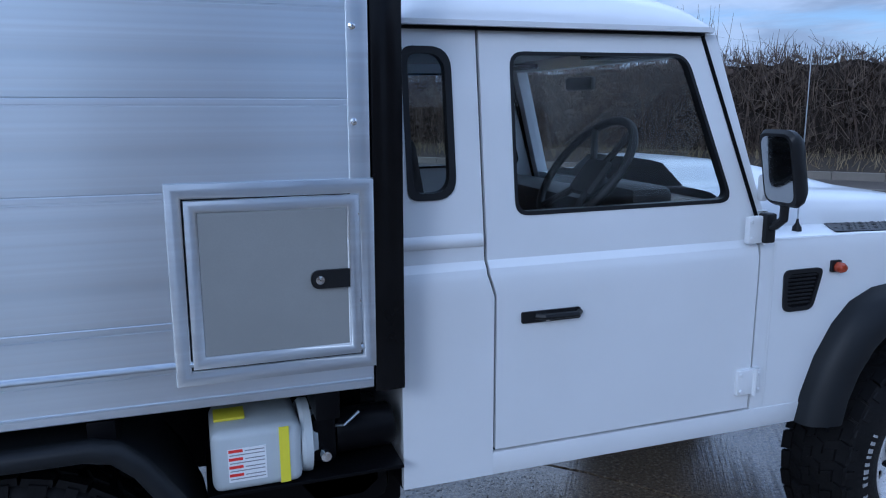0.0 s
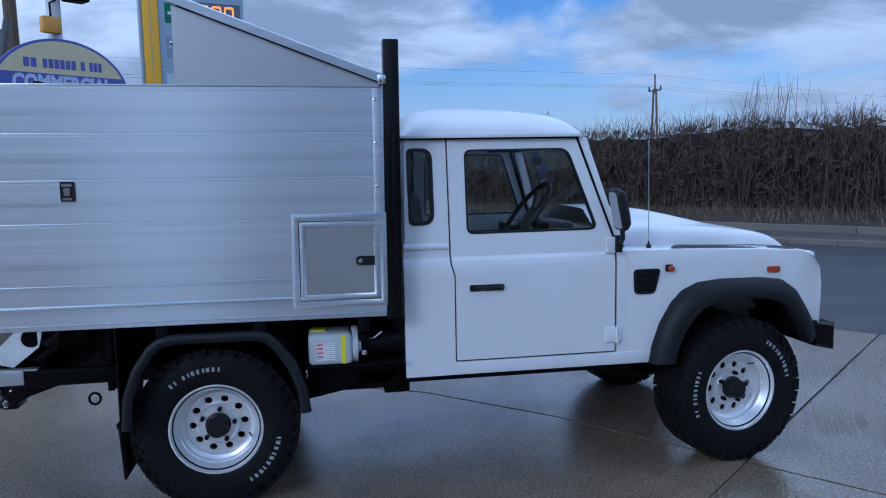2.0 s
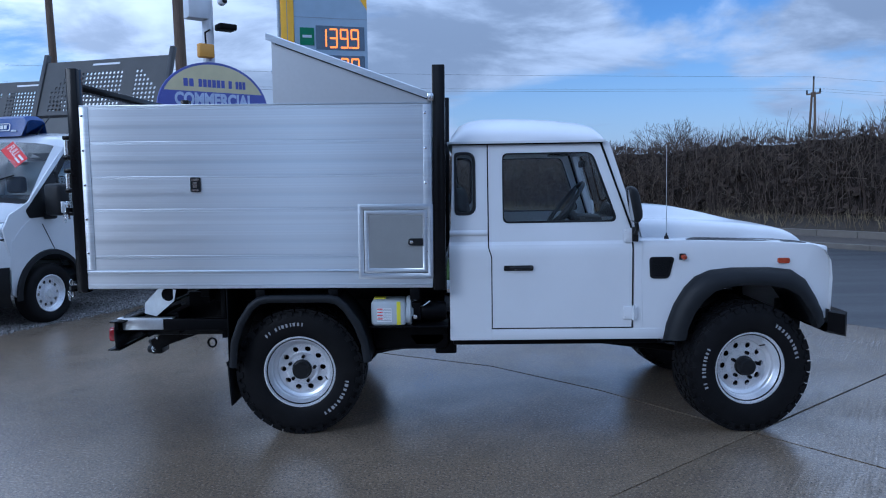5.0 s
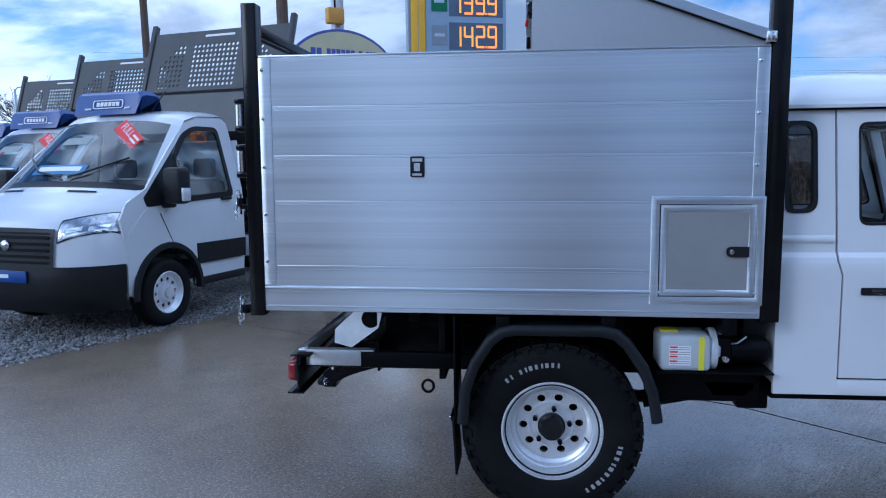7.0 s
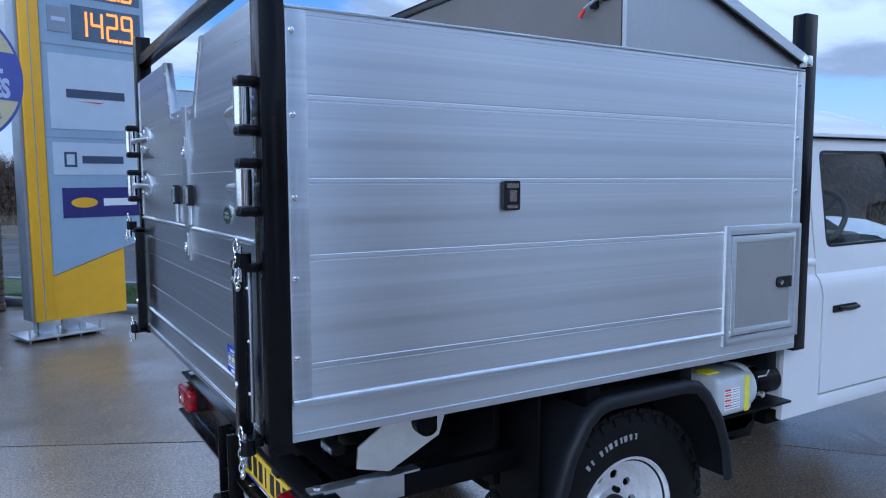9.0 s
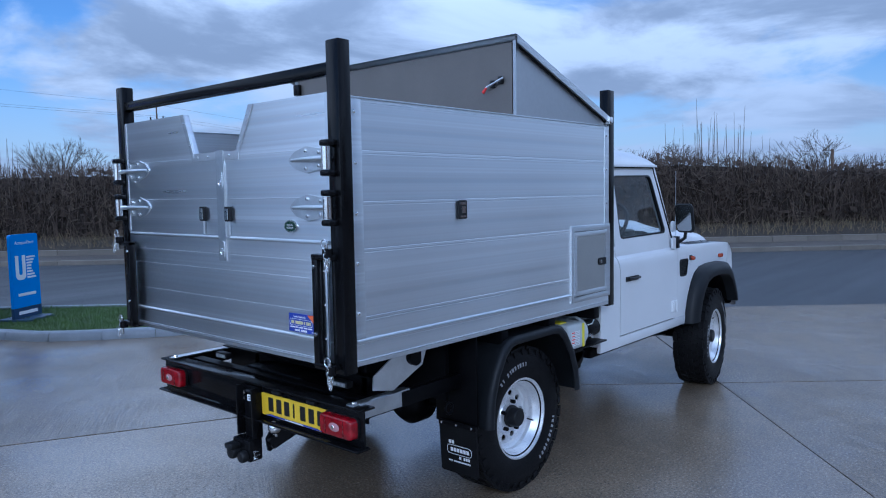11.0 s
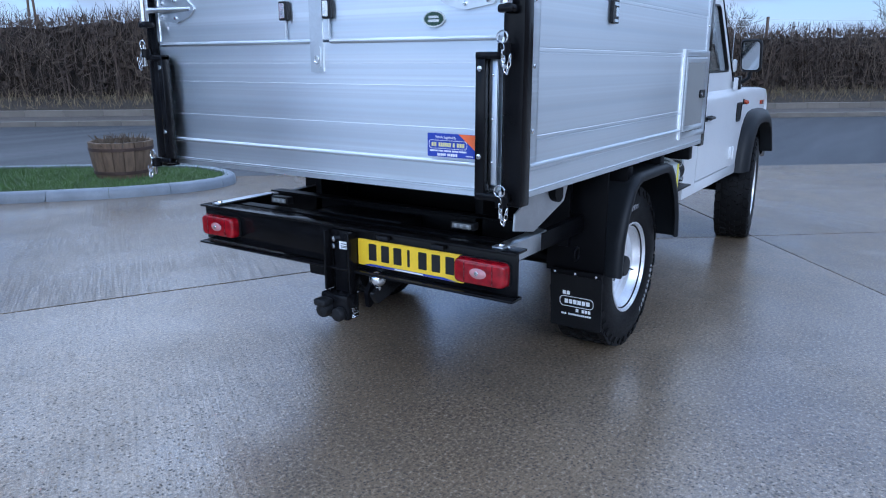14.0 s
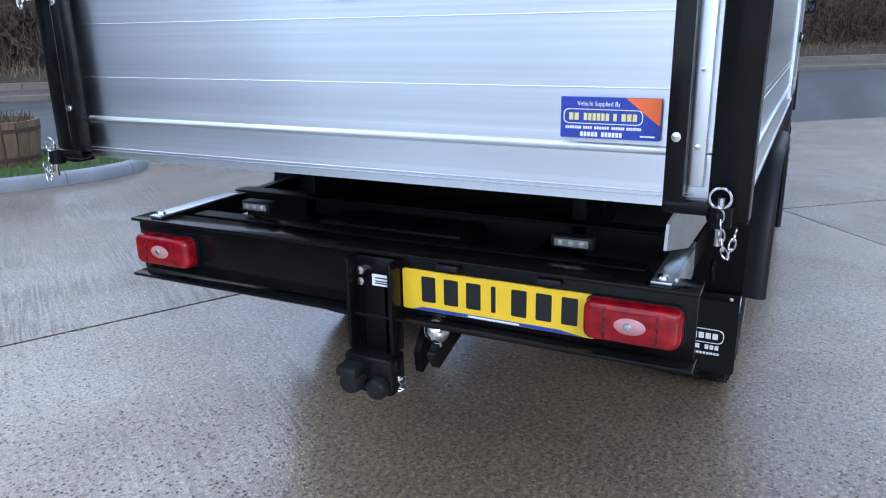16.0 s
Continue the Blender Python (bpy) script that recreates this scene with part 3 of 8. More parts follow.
part("hood_hinge", box((0.838, -0.965, 2.055), (0.876, -0.93, 2.10), 0.004), STEEL, hood)
for y, z in ((-0.775, 2.226), (-0.830, 2.243)):
    part("catch_clip", box((-0.100, y - 0.016, z - 0.020), (-0.082, y + 0.016, z + 0.020), 0.005), PLASTIC, hood, "black spring clip")
part("hood_catch", rod((-0.104, -0.740, 2.210), (-0.104, -0.858, 2.252), 0.006, 8), STEEL, hood, "steel catch pin")
part("catch_grip", rod((-0.108, -0.722, 2.184), (-0.104, -0.742, 2.211), 0.009, 8, 0.006), RED_INK, hood, "red rubber grip")
part("hood_bracket", box((-0.11, 0.86, 2.33), (-0.085, 0.92, 2.40), 0.004), BLACK_PAINT, hood)

# -- locker door in the side
locker = sub("side_locker", body, label="square tool locker with a grey panel and a black latch")


def frame_ring(x0, z0, x1, z1, w, y, proud, bm=None):
    """A mitred moulding with a rounded section, facing -y."""
    prof = [(0, 0), (0.002, proud * 0.7), (0.3 * w, proud), (0.6 * w, proud * 0.85), (w - 0.003, proud * 0.5), (w, 0)]
    rows = []
    for a, p in prof:
        rows.append([(x0 + a, y - p, z0 + a), (x1 - a, y - p, z0 + a), (x1 - a, y - p, z1 - a), (x0 + a, y - p, z1 - a)])
    return loft(rows, bm, closed=True)


part("locker_frame", frame_ring(0.413, 0.994, 0.868, 1.447, 0.036, -0.941, 0.013), ALU_TRIM, locker, "rounded aluminium outer moulding", 40)
part("door_gap", plate(rect(0.4465, 1.0275, 0.8345, 1.4135), [], flat(-0.944, -0.941)), CHASSIS, locker, smooth=0)
part("door_moulding", frame_ring(0.4495, 1.0305, 0.8315, 1.4105, 0.030, -0.944, 0.010), ALU_TRIM, locker, "rounded aluminium inner moulding", 40)
part("door_panel", plate(rect(0.4785, 1.0595, 0.8025, 1.3815), [], flat(-0.9485, -0.944)), COMPOSITE, locker, "flat grey composite panel", 0)
part("latch_plate", plate(rounded([(0.716, 1.197), (0.806, 1.197), (0.806, 1.240), (0.716, 1.240)], [0.021, 0.001, 0.001, 0.021]), [], flat(-0.957, -0.9485)), PLASTIC, locker, "black plastic latch")
part("latch_lock", lathe([(0.010, -0.957), (0.010, -0.963), (0.001, -0.964)], 14, None, "y", (0.736, 0, 1.2185)), STEEL, locker)

# -- toggle latch in the side
for s in (-1, 1):
    lock = sub("side_latch", body, (-0.565, s * 0.942, 1.572), "black and chrome recessed toggle latch")
    part("latch_body", plate(rounded(rect(-0.030, -0.044, 0.030, 0.044), 0.008), [], flat(s * 0.010, 0)), PLASTIC, lock)
    part("latch_toggle", plate(rounded(rect(-0.013, -0.018, 0.013, 0.016), 0.003), [], flat(s * 0.016, s * 0.010)), STEEL, lock)
    part("latch_eye", plate(rect(-0.022, 0.022, 0.022, 0.036), [], flat(s * 0.013, s * 0.010)), STEEL, lock)
    part("latch_foot", plate(rect(-0.020, -0.038, 0.020, -0.028), [], flat(s * 0.013, s * 0.010)), STEEL, lock)

# -- tailgate and rear doors
gate = sub("rear_doors", body, label="two hinged aluminium rear doors over a drop tailgate")
XR = -1.315
part("tailgate", plate(rect(-0.892, 1.046, 0.892, 1.452), [], flat_x(XR, XR + 0.026)), ALU, gate, smooth=0)
part("tailgate_foot", plate(rect(-0.892, 0.938, 0.892, 1.042), [], flat_x(XR, XR + 0.026)), ALU, gate, smooth=0)
part("tailgate_bead", loft([[(XR, y, 1.037), (XR - 0.007, y, 1.040), (XR - 0.009, y, 1.046), (XR - 0.006, y, 1.052), (XR, y, 1.055)] for y in (-0.80, 0.80)]), ALU_TRIM, gate, smooth=60)
for z in (1.16, 1.30, 1.375):
    part("plank_bead", loft([[(XR, y, z), (XR - 0.0006, y, z + 0.001), (XR - 0.0006, y, z + 0.002), (XR, y, z + 0.003)] for y in (-0.80, 0.80)]), ALU, gate, smooth=0)
for z in (0.955, 0.963):
    part("plank_bead", loft([[(XR, y, z), (XR - 0.003, y, z + 0.001), (XR - 0.003, y, z + 0.003), (XR, y, z + 0.004)] for y in (-0.85, 0.85)]), ALU_TRIM, gate, smooth=0)
MID = -0.108
part("rear_door", plate([(MID + 0.002, 1.462), (0.892, 1.462), (0.892, 2.066), (0.240, 2.066), (0.150, 1.862), (MID + 0.002, 1.862)], [], flat_x(XR, XR + 0.026)), ALU, gate, "aluminium rear door with a notched top corner", 0)
part("rear_door", plate([(-0.892, 1.462), (MID - 0.002, 1.462), (MID - 0.002, 1.862), (-0.204, 1.862), (-0.327, 2.066), (-0.892, 2.066)], [], flat_x(XR, XR + 0.026)), ALU, gate, "aluminium rear door with a notched top corner", 0)
for z in (1.64, 1.84):
    for a, b in ((-0.86, MID - 0.04), (MID + 0.04, 0.86)):
        part("plank_bead", loft([[(XR, y, z), (XR - 0.0012, y, z + 0.001), (XR - 0.0012, y, z + 0.003), (XR, y, z + 0.004)] for y in (a, b)]), ALU, gate, smooth=0)
part("door_bead", loft([[(XR, y, 1.447), (XR - 0.007, y, 1.450), (XR - 0.009, y, 1.456), (XR - 0.006, y, 1.462), (XR, y, 1.465)] for y in (-0.86, MID - 0.035)]), ALU_TRIM, gate, smooth=60)
part("door_bead", loft([[(XR, y, 1.447), (XR - 0.007, y, 1.450), (XR - 0.009, y, 1.456), (XR - 0.006, y, 1.462), (XR, y, 1.465)] for y in (MID + 0.035, 0.86)]), ALU_TRIM, gate, smooth=60)
for pts in ([(0.150, 1.845), (0.240, 2.066), (0.274, 2.066), (0.173, 1.845)], [(-0.204, 1.845), (-0.327, 2.066), (-0.361, 2.066), (-0.229, 1.845)]):
    part("notch_trim", plate(pts, [], flat_x(XR - 0.005, XR)), ALU_TRIM, gate, smooth=0)
for y, z in ((0.186, 1.905), (0.235, 2.02), (-0.246, 1.905), (-0.312, 2.02), (0.02, 1.846), (0.11, 1.846), (-0.16, 1.846)):
    part("trim_rivet", lathe([(0.006, XR - 0.005), (0.005, XR - 0.008), (0.0005, XR - 0.009)], 8, None, "x", (0, y, z)), STEEL, gate)
for a, b in ((MID + 0.064, 0.176), (-0.232, MID - 0.004)):
    part("notch_trim", plate(rect(a, 1.825, b, 1.866), [], flat_x(XR - 0.004, XR)), ALU_TRIM, gate, smooth=0)
for s in (-1, 1):
    part("door_edge", plate(rect(*sorted((s * 0.860, s * 0.891))[:1], 1.47, sorted((s * 0.860, s * 0.891))[1], 2.062), [], flat_x(XR - 0.004, XR)), ALU_POST, gate, smooth=0)
strap = part("centre_strap", plate(rounded(rect(MID - 0.002, 1.345, MID + 0.062, 1.872), 0.004), [], flat_x(XR - 0.008, XR)), GALV, gate, "galvanised centre strap with slotted catches")
for z in (1.40, 1.73):
    part("strap_slot", plate(rounded(rect(MID + 0.008, z - 0.04, MID + 0.040, z + 0.04), 0.014), [], flat_x(XR - 0.012, XR - 0.008)), ALU_TRIM, gate)
    part("strap_ring", tube([(XR - 0.014, MID + 0.024 + 0.010 * math.cos(t), z - 0.01 + 0.014 * math.sin(t)) for t in (2 * math.pi * i / 12 for i in range(12))], 0.003, 6, True), STEEL, gate)
for y in (0.082, -0.140):
    part("lock_case", plate(rounded(rect(y - 0.021, 1.535, y + 0.021, 1.605), 0.007), [], flat_x(XR - 0.016, XR)), PLASTIC, gate, "black lock with a bright toggle")
    part("lock_toggle", plate(rounded(rect(y - 0.014, 1.543, y + 0.012, 1.597), 0.003), [], flat_x(XR - 0.024, XR - 0.016)), STEEL, gate)
    part("lock_rod", rod((XR - 0.008, y - 0.004, 1.47), (XR - 0.008, y - 0.004, 1.55), 0.005, 8), GALV, gate)
for s in (-1, 1):
    for z in (1.80, 1.60):
        tip, root = s * 0.615, s * 0.845
        out = [(root, z - 0.040), (s * 0.735, z - 0.056), (s * 0.655, z - 0.036), (tip, z - 0.006), (tip, z + 0.006), (s * 0.655, z + 0.036), (s * 0.735, z + 0.056), (root, z + 0.040)]
        part("strap_hinge", plate(rounded(out, 0.010, 3), [], flat_x(XR - 0.007, XR)), GALV, gate, "galvanised strap hinge")
        part("hinge_rib", tube([(XR - 0.008, tip + s * 0.02, z), (XR - 0.022, s * 0.72, z), (XR - 0.032, root, z), (XR - 0.032, s * 0.885, z)], lambda t: 0.006 + 0.006 * min(1, t * 2), 10), GALV, gate, smooth=60)
        part("hinge_barrel", rod((XR - 0.040, s * 0.905, z - 0.045), (XR - 0.040, s * 0.905, z + 0.045), 0.020, 16), STEEL, gate, "bright hinge barrel")
        for dz in (-1, 1):
            part("hinge_lug", box((XR - 0.058, min(s * 0.88, s * 0.935), z + dz * 0.060 - 0.013), (XR - 0.004, max(s * 0.88, s * 0.935), z + dz * 0.060 + 0.013), 0.008), BLACK_PAINT, gate, "black welded hinge lug")
        for y, dz in ((s * 0.645, 0), (s * 0.735, 0.036), (s * 0.735, -0.036), (s * 0.82, 0.028), (s * 0.82, -0.028)):
            part("hinge_bolt", lathe([(0.009, XR - 0.007), (0.008, XR - 0.012), (0.001, XR - 0.013)], 10, None, "x", (0, y, z + dz)), STEEL, gate)
    # drop-gate side channel with its pins and chains
    ch = sub("gate_bracket", body, label="black steel gate bracket with pins and chains")
    ya, yb = sorted((s * 0.800, s * 0.836))
    part("bracket_channel", box((XR - 0.048, ya, 0.945), (XR - 0.010, yb, 1.408), 0.003), BLACK_PAINT, ch)
    part("bracket_foot", box((XR - 0.050, min(s * 0.80, s * 0.922), 0.936), (XR - 0.008, max(s * 0.80, s * 0.922), 0.962), 0.006), BLACK_PAINT, ch)
    part("bracket_head", box((XR - 0.052, min(s * 0.80, s * 0.925), 1.388), (XR - 0.008, max(s * 0.80, s * 0.925), 1.412), 0.005), BLACK_PAINT, ch)
    part("bracket_strip", box((XR - 0.024, min(s * 0.838, s * 0.868), 0.985), (XR - 0.014, max(s * 0.838, s * 0.868), 1.385), 0.002), ALU_POST, ch, "riveted aluminium strip")
    for z in (1.06, 1.20, 1.34):
        part("strip_rivet", lathe([(0.006, XR - 0.024), (0.005, XR - 0.028), (0.0005, XR - 0.029)], 10, None, "x", (0, s * 0.853, z)), STEEL, ch)
    for z in (1.08, 1.36):
        part("channel_bolt", lathe([(0.010, XR - 0.048), (0.009, XR - 0.054), (0.0005, XR - 0.055)], 10, None, "x", (0, s * 0.818, z)), STEEL, ch)
    for z in (1.425, 0.945):
        part("pin_socket", rod((XR - 0.048, s * 0.905, z - 0.025), (XR - 0.048, s * 0.905, z + 0.012), 0.022, 14), BLACK_PAINT, ch)
        part("pin", rod((XR - 0.055, s * 0.905, z - 0.06), (XR - 0.055, s * 0.905, z + 0.03), 0.007, 10), STEEL, ch)
        part("pin_ring", tube([(XR - 0.064, s * 0.905 + 0.019 * math.cos(t), z + 0.030 + 0.019 * math.sin(t)) for t in (2 * math.pi * i / 16 for i in range(16))], 0.0026, 6, True), STEEL, ch)
        # the chain hangs slack from the ring and back up to an eye on the post
        sag = [Vector((XR - 0.068, s * (0.908 + 0.030 * u), z + 0.008 - 0.092 * math.sin(math.pi * min(1, u * 0.9)) ** 0.8 + 0.012 * u)) for u in (k / 60 for k in range(61))]
        bm, run, k, at = bmesh.new(), 0.0, 0, sag[0]
        for p0, p1 in zip(sag, sag[1:]):
            run += (p1 - p0).length
            if run < 0.0165:
                continue
            d, c0 = (p1 - at).normalized(), (p1 + at) / 2
            q = Vector((1, 0, 0)) if k % 2 else d.cross(Vector((1, 0, 0))).normalized()
            tube([c0 + d * 0.0120 * math.cos(t) + q * 0.0056 * math.sin(t) for t in (2 * math.pi * i / 10 for i in range(10))], 0.0017, 5, True, bm)
            run, k, at = 0.0, k + 1, p1
        part("chain", bm, STEEL, ch, "short bright steel chain", 60)

# badge and dealer sticker
badge = part("oval_badge", plate(oval(-0.610, 1.520, 0.044, 0.027, 28), [], flat_x(XR - 0.005, XR)), mat("badge_silver", (0.5, 0.52, 0.5), 0.25, 0.9), gate, "small oval badge, silver rim on dark green")
part("badge_face", plate(oval(-0.610, 1.520, 0.038, 0.022, 28), [], flat_x(XR - 0.007, XR - 0.005)), mat("badge_green", (0.012, 0.045, 0.025), 0.3), gate)
for i, (w, z) in enumerate(((0.040, 1.526), (0.044, 1.514))):
    part("badge_bar", plate(rect(-0.61 - w / 2, z - 0.004, -0.61 + w / 2, z + 0.004), [], flat_x(XR - 0.008, XR - 0.007)), mat("badge_bar_silver", (0.6, 0.6, 0.58), 0.3, 0.8), gate, smooth=0)
st = sub("dealer_sticker", body, Matrix.Translation((XR - 0.0105, -0.684, 1.103)) @ Matrix(((0, 0, -1, 0), (-1, 0, 0, 0), (0, 1, 0, 0), (0, 0, 0, 1))), "blue dealer sticker with an orange corner")
part("sticker_sheet", plate(rounded(rect(-0.098, -0.039, 0.098, 0.041), 0.003), [], flat_z(0.0, -0.003)), BLUE, st)
part("sticker_corner", plate([(0.030, 0.0405), (0.097, 0.0405), (0.097, -0.012)], [], flat_z(0.0008, 0.0)), ORANGE, st, smooth=0)
lettering("sticker_words", "Vehicle Supplied By", 0.0125, PAPER, st, Matrix.Translation((-0.022, 0.028, 0.001)), 0.085, depth=0.0003)
part("sticker_ring", plate(rounded(rect(-0.092, -0.011, 0.064, 0.018), 0.012), [rounded(rect(-0.0905, -0.0095, 0.0625, 0.0165), 0.011)], flat_z(0.0008, 0)), PAPER, st, smooth=0)
CREAM = mat("cream_print", (0.75, 0.70, 0.30), 0.5)
for x0, x1, z0, z1, mm in [(a, b, -0.004, 0.010, CREAM) for a, b in bars((-0.082, -0.060, 2), (-0.052, 0.0, 6), (0.006, 0.015, 1), (0.022, 0.054, 3))] + [(a, b, -0.021, -0.0155, PAPER) for a, b in bars((-0.088, -0.055, 7), (-0.052, -0.034, 4), (-0.030, 0.0, 6), (0.004, 0.030, 6), (0.033, 0.062, 7))] + [(a, b, -0.0355, -0.0265, PAPER) for a, b in bars((-0.058, -0.022, 5), (-0.016, 0.026, 6))] + [(0.060, 0.088, -0.033, -0.030, PAPER)]:
    part("print_bar", plate(rect(x0, z0, x1, z1), [], flat_z(0.0008, 0)), mm, st, smooth=0)

# -- rear beam, lights, plate, tow gear
beam = sub("rear_beam", truck, (0, 0.022, 0), label="black steel rear underrun beam with lights")
part("beam_web", box((-1.150, -0.858, 0.560), (-1.140, 0.858, 0.722), 0.002), BLACK_PAINT, beam)
part("beam_top", box((-1.178, -0.862, 0.722), (-1.085, 0.862, 0.732), 0.002), BLACK_PAINT, beam)
part("beam_foot", box((-1.196, -0.862, 0.546), (-1.120, 0.862, 0.556), 0.002), BLACK_PAINT, beam)
for s in (-1, 1):
    part("galvanised_arm", box((-1.158, min(s * 0.752, s * 0.80), 0.733), (-0.80, max(s * 0.752, s * 0.80), 0.741), 0.002), GALV, beam, "galvanised flat arm")
    part("arm_leg", box((-1.12, min(s * 0.800, s * 0.806), 0.668), (-0.86, max(s * 0.800, s * 0.806), 0.741), 0.001), GALV, beam)
    part("arm_rail", box((-1.14, min(s * 0.76, s * 0.80), 0.66), (-0.42, max(s * 0.76, s * 0.80), 0.732), 0.004), CHASSIS, beam)
    part("arm_bolt", lathe([(0.014, 0.741), (0.012, 0.748), (0.001, 0.749)], 10, None, "z", (-1.13, s * 0.776, 0)), STEEL, beam)
    lt = sub("tail_light", beam, (-1.152, s * 0.722, 0.642), "red rectangular tail light with a clear centre lens")
    part("light_base", plate(rounded(rect(-0.112, -0.048, 0.112, 0.048), 0.02), [], flat_x(-0.014, 0.0)), PLASTIC, lt)
    bm = loft([[(x, y, z) for y, z in rounded(rect(-0.112 * k, -0.047 * k, 0.112 * k, 0.047 * k), 0.026 * k, 5)] for x, k in ((-0.010, 1.0), (-0.036, 0.99), (-0.046, 0.96), (-0.051, 0.90), (-0.053, 0.80), (-0.054, 0.5), (-0.0545, 0.05))], closed=True)
    part("lens", bm, LENS_RED, lt, "domed red lens", 50)
    for u in (-0.060, 0.060):
        part("lens_divider", box((-0.0550, u - 0.0025, -0.038), (-0.050, u + 0.0025, 0.038), 0.001), bpy.data.materials.get("deep_red_divider") or mat("deep_red_divider", (0.10, 0.003, 0.006), 0.25), lt)
    part("reverse_lens", loft([[(-0.0605 + 0.007 * k * k, 0.038 * k * math.cos(t), 0.021 * k * math.sin(t)) for t in (2 * math.pi * i / 20 for i in range(20))] for k in (0.02, 0.4, 0.7, 0.9, 1.0)], closed=True), bpy.data.materials.get("pink_clear_lens") or mat("pink_clear_lens", (0.50, 0.24, 0.25), 0.12, 0.0, 0.2, 30, 120, 0.3, 0.002, coat=0.6), lt, "clear oval reversing lens", 60)
    part("bulb", lathe([(0.001, -0.0625), (0.008, -0.0615), (0.010, -0.059)], 12, None, "x", (0, 0.004, 0)), STEEL, lt)
pl = sub("number_plate", beam, Matrix.Translation((-1.158, -0.372, 0.632)) @ Matrix(((0, 0, -1, 0), (-1, 0, 0, 0), (0, 1, 0, 0), (0, 0, 0, 1))), "yellow rear number plate with black bars")
part("plate_sheet", plate(rounded(rect(-0.260, -0.0555, 0.260, 0.0555), 0.007), [], flat_z(0.0, -0.006)), YELLOW, pl)
for i, x in enumerate((-0.183, -0.118, -0.055, 0.0, 0.068, 0.132, 0.197)):
    w = 0.012 if i == 3 else 0.040
    part("plate_bar", plate(rounded(rect(x - w / 2, -0.030, x + w / 2, 0.040), 0.004), [], flat_z(0.0012, 0.0)), INK, pl, smooth=0)
part("plate_strip", plate([(-0.20, -0.046), (0.17, -0.046), (0.23, -0.0545), (-0.23, -0.0545)], [], flat_z(0.0012, 0.0)), BLUE, pl, "blue strip under the bars", 0)
part("strip_bar", plate(rect(-0.07, -0.053, 0.07, -0.048), [], flat_z(0.0018, 0.0012)), PAPER, pl, smooth=0)
for x in (-0.235, 0.235):
    part("plate_screw", lathe([(0.007, 0.0), (0.006, 0.003), (0.0005, 0.0035)], 10, None, "z", (x, 0.0, 0)), YELLOW, pl)
for y in (-0.25, -0.52):
    part("plate_lamp", box((-1.176, y - 0.03, 0.700), (-1.156, y + 0.03, 0.716), 0.004), PLASTIC, beam)
# inner cross channels between the arms
for x, z0, z1 in ((-1.00, 0.60, 0.72), (-0.80, 0.62, 0.76)):
    part("inner_channel", box((x, -0.72, z0), (x + 0.01, 0.72, z1), 0.002), CHASSIS, beam)
    part("inner_flange", box((x - 0.05, -0.72, z1), (x + 0.01, 0.72, z1 + 0.008), 0.002), CHASSIS, beam)
part("centre_box", box((-0.98, -0.20, 0.62), (-0.82, 0.28, 0.735), 0.01), CHASSIS, beam)
for y in (0.51, -0.52):
    fl = sub("flash_lamp", beam, (-0.985, y, 0.758), "small unlit amber flashing lamp")
    part("lamp_case", box((-0.012, -0.055, -0.016), (0.03, 0.055, 0.016), 0.004), PLASTIC, fl)
    part("lamp_lens", box((-0.016, -0.045, -0.010), (-0.012, 0.045, 0.010), 0.003), COMPOSITE, fl)
    for k in (-0.028, 0.0, 0.028):
        part("lamp_cell", lathe([(0.008, -0.016), (0.006, -0.0175), (0.0005, -0.018)], 10, None, "x", (0, k, 0)), LENS_CLEAR, fl)
tow = sub("tow_bar", truck, (0, -0.023, 0), label="black drop-plate tow bar with socket and ball")
for y in (0.072, -0.058):
    part("tow_cheek", box((-1.215, y - 0.006, 0.455), (-1.155, y + 0.006, 0.712), 0.003), BLACK_PAINT, tow)
part("tow_back", box((-1.172, -0.055, 0.40), (-1.158, 0.068, 0.712), 0.003), BLACK_PAINT, tow)
part("drop_plate", box((-1.192, -0.030, 0.36), (-1.172, 0.035, 0.66), 0.003), CHASSIS, tow)
for z in (0.675, 0.645):
    part("tow_bolt", lathe([(0.013, -1.172), (0.012, -1.190), (0.001, -1.192)], 6, None, "x", (0, 0.045, z)), STEEL, tow)
part("maker_label", plate(rect(-0.048, 0.640, 0.006, 0.672), [], flat_x(-1.1935, -1.192)), PAPER, tow, "small white label", 0)
for z in (0.661, 0.652, 0.646):
    part("label_bar", plate(rect(-0.040, z, -0.004, z + 0.003), [], flat_x(-1.1945, -1.1935)), INK, tow, smooth=0)
part("jaw_block", box((-1.245, -0.072, 0.345), (-1.165, 0.078, 0.455), 0.012), BLACK_PAINT, tow)
part("tow_socket", lathe([(0.026, -1.262), (0.032, -1.268), (0.033, -1.300), (0.028, -1.310), (0.001, -1.314)], 20, None, "x", (0.022, 0.036, 0.388)), PLASTIC, tow, "black round trailer socket", 40)
part("tow_socket", lathe([(0.026, -1.262), (0.030, -1.270), (0.030, -1.292), (0.024, -1.300), (0.001, -1.303)], 20, None, "x", (0.022, -0.036, 0.376)), PLASTIC, tow, "black round trailer socket", 40)
part("socket_lid", box((-1.300, 0.005, 0.405), (-1.240, 0.072, 0.438), 0.012), PLASTIC, tow)
part("pin_clip", tube([(-1.23, -0.085, 0.385 + 0.02 * math.sin(t)) if i % 2 else (-1.215 + 0.015 * math.cos(t), -0.095, 0.385 + 0.02 * math.sin(t)) for i, t in enumerate(2 * math.pi * k / 12 for k in range(12))], 0.003, 6, True), STEEL, tow)
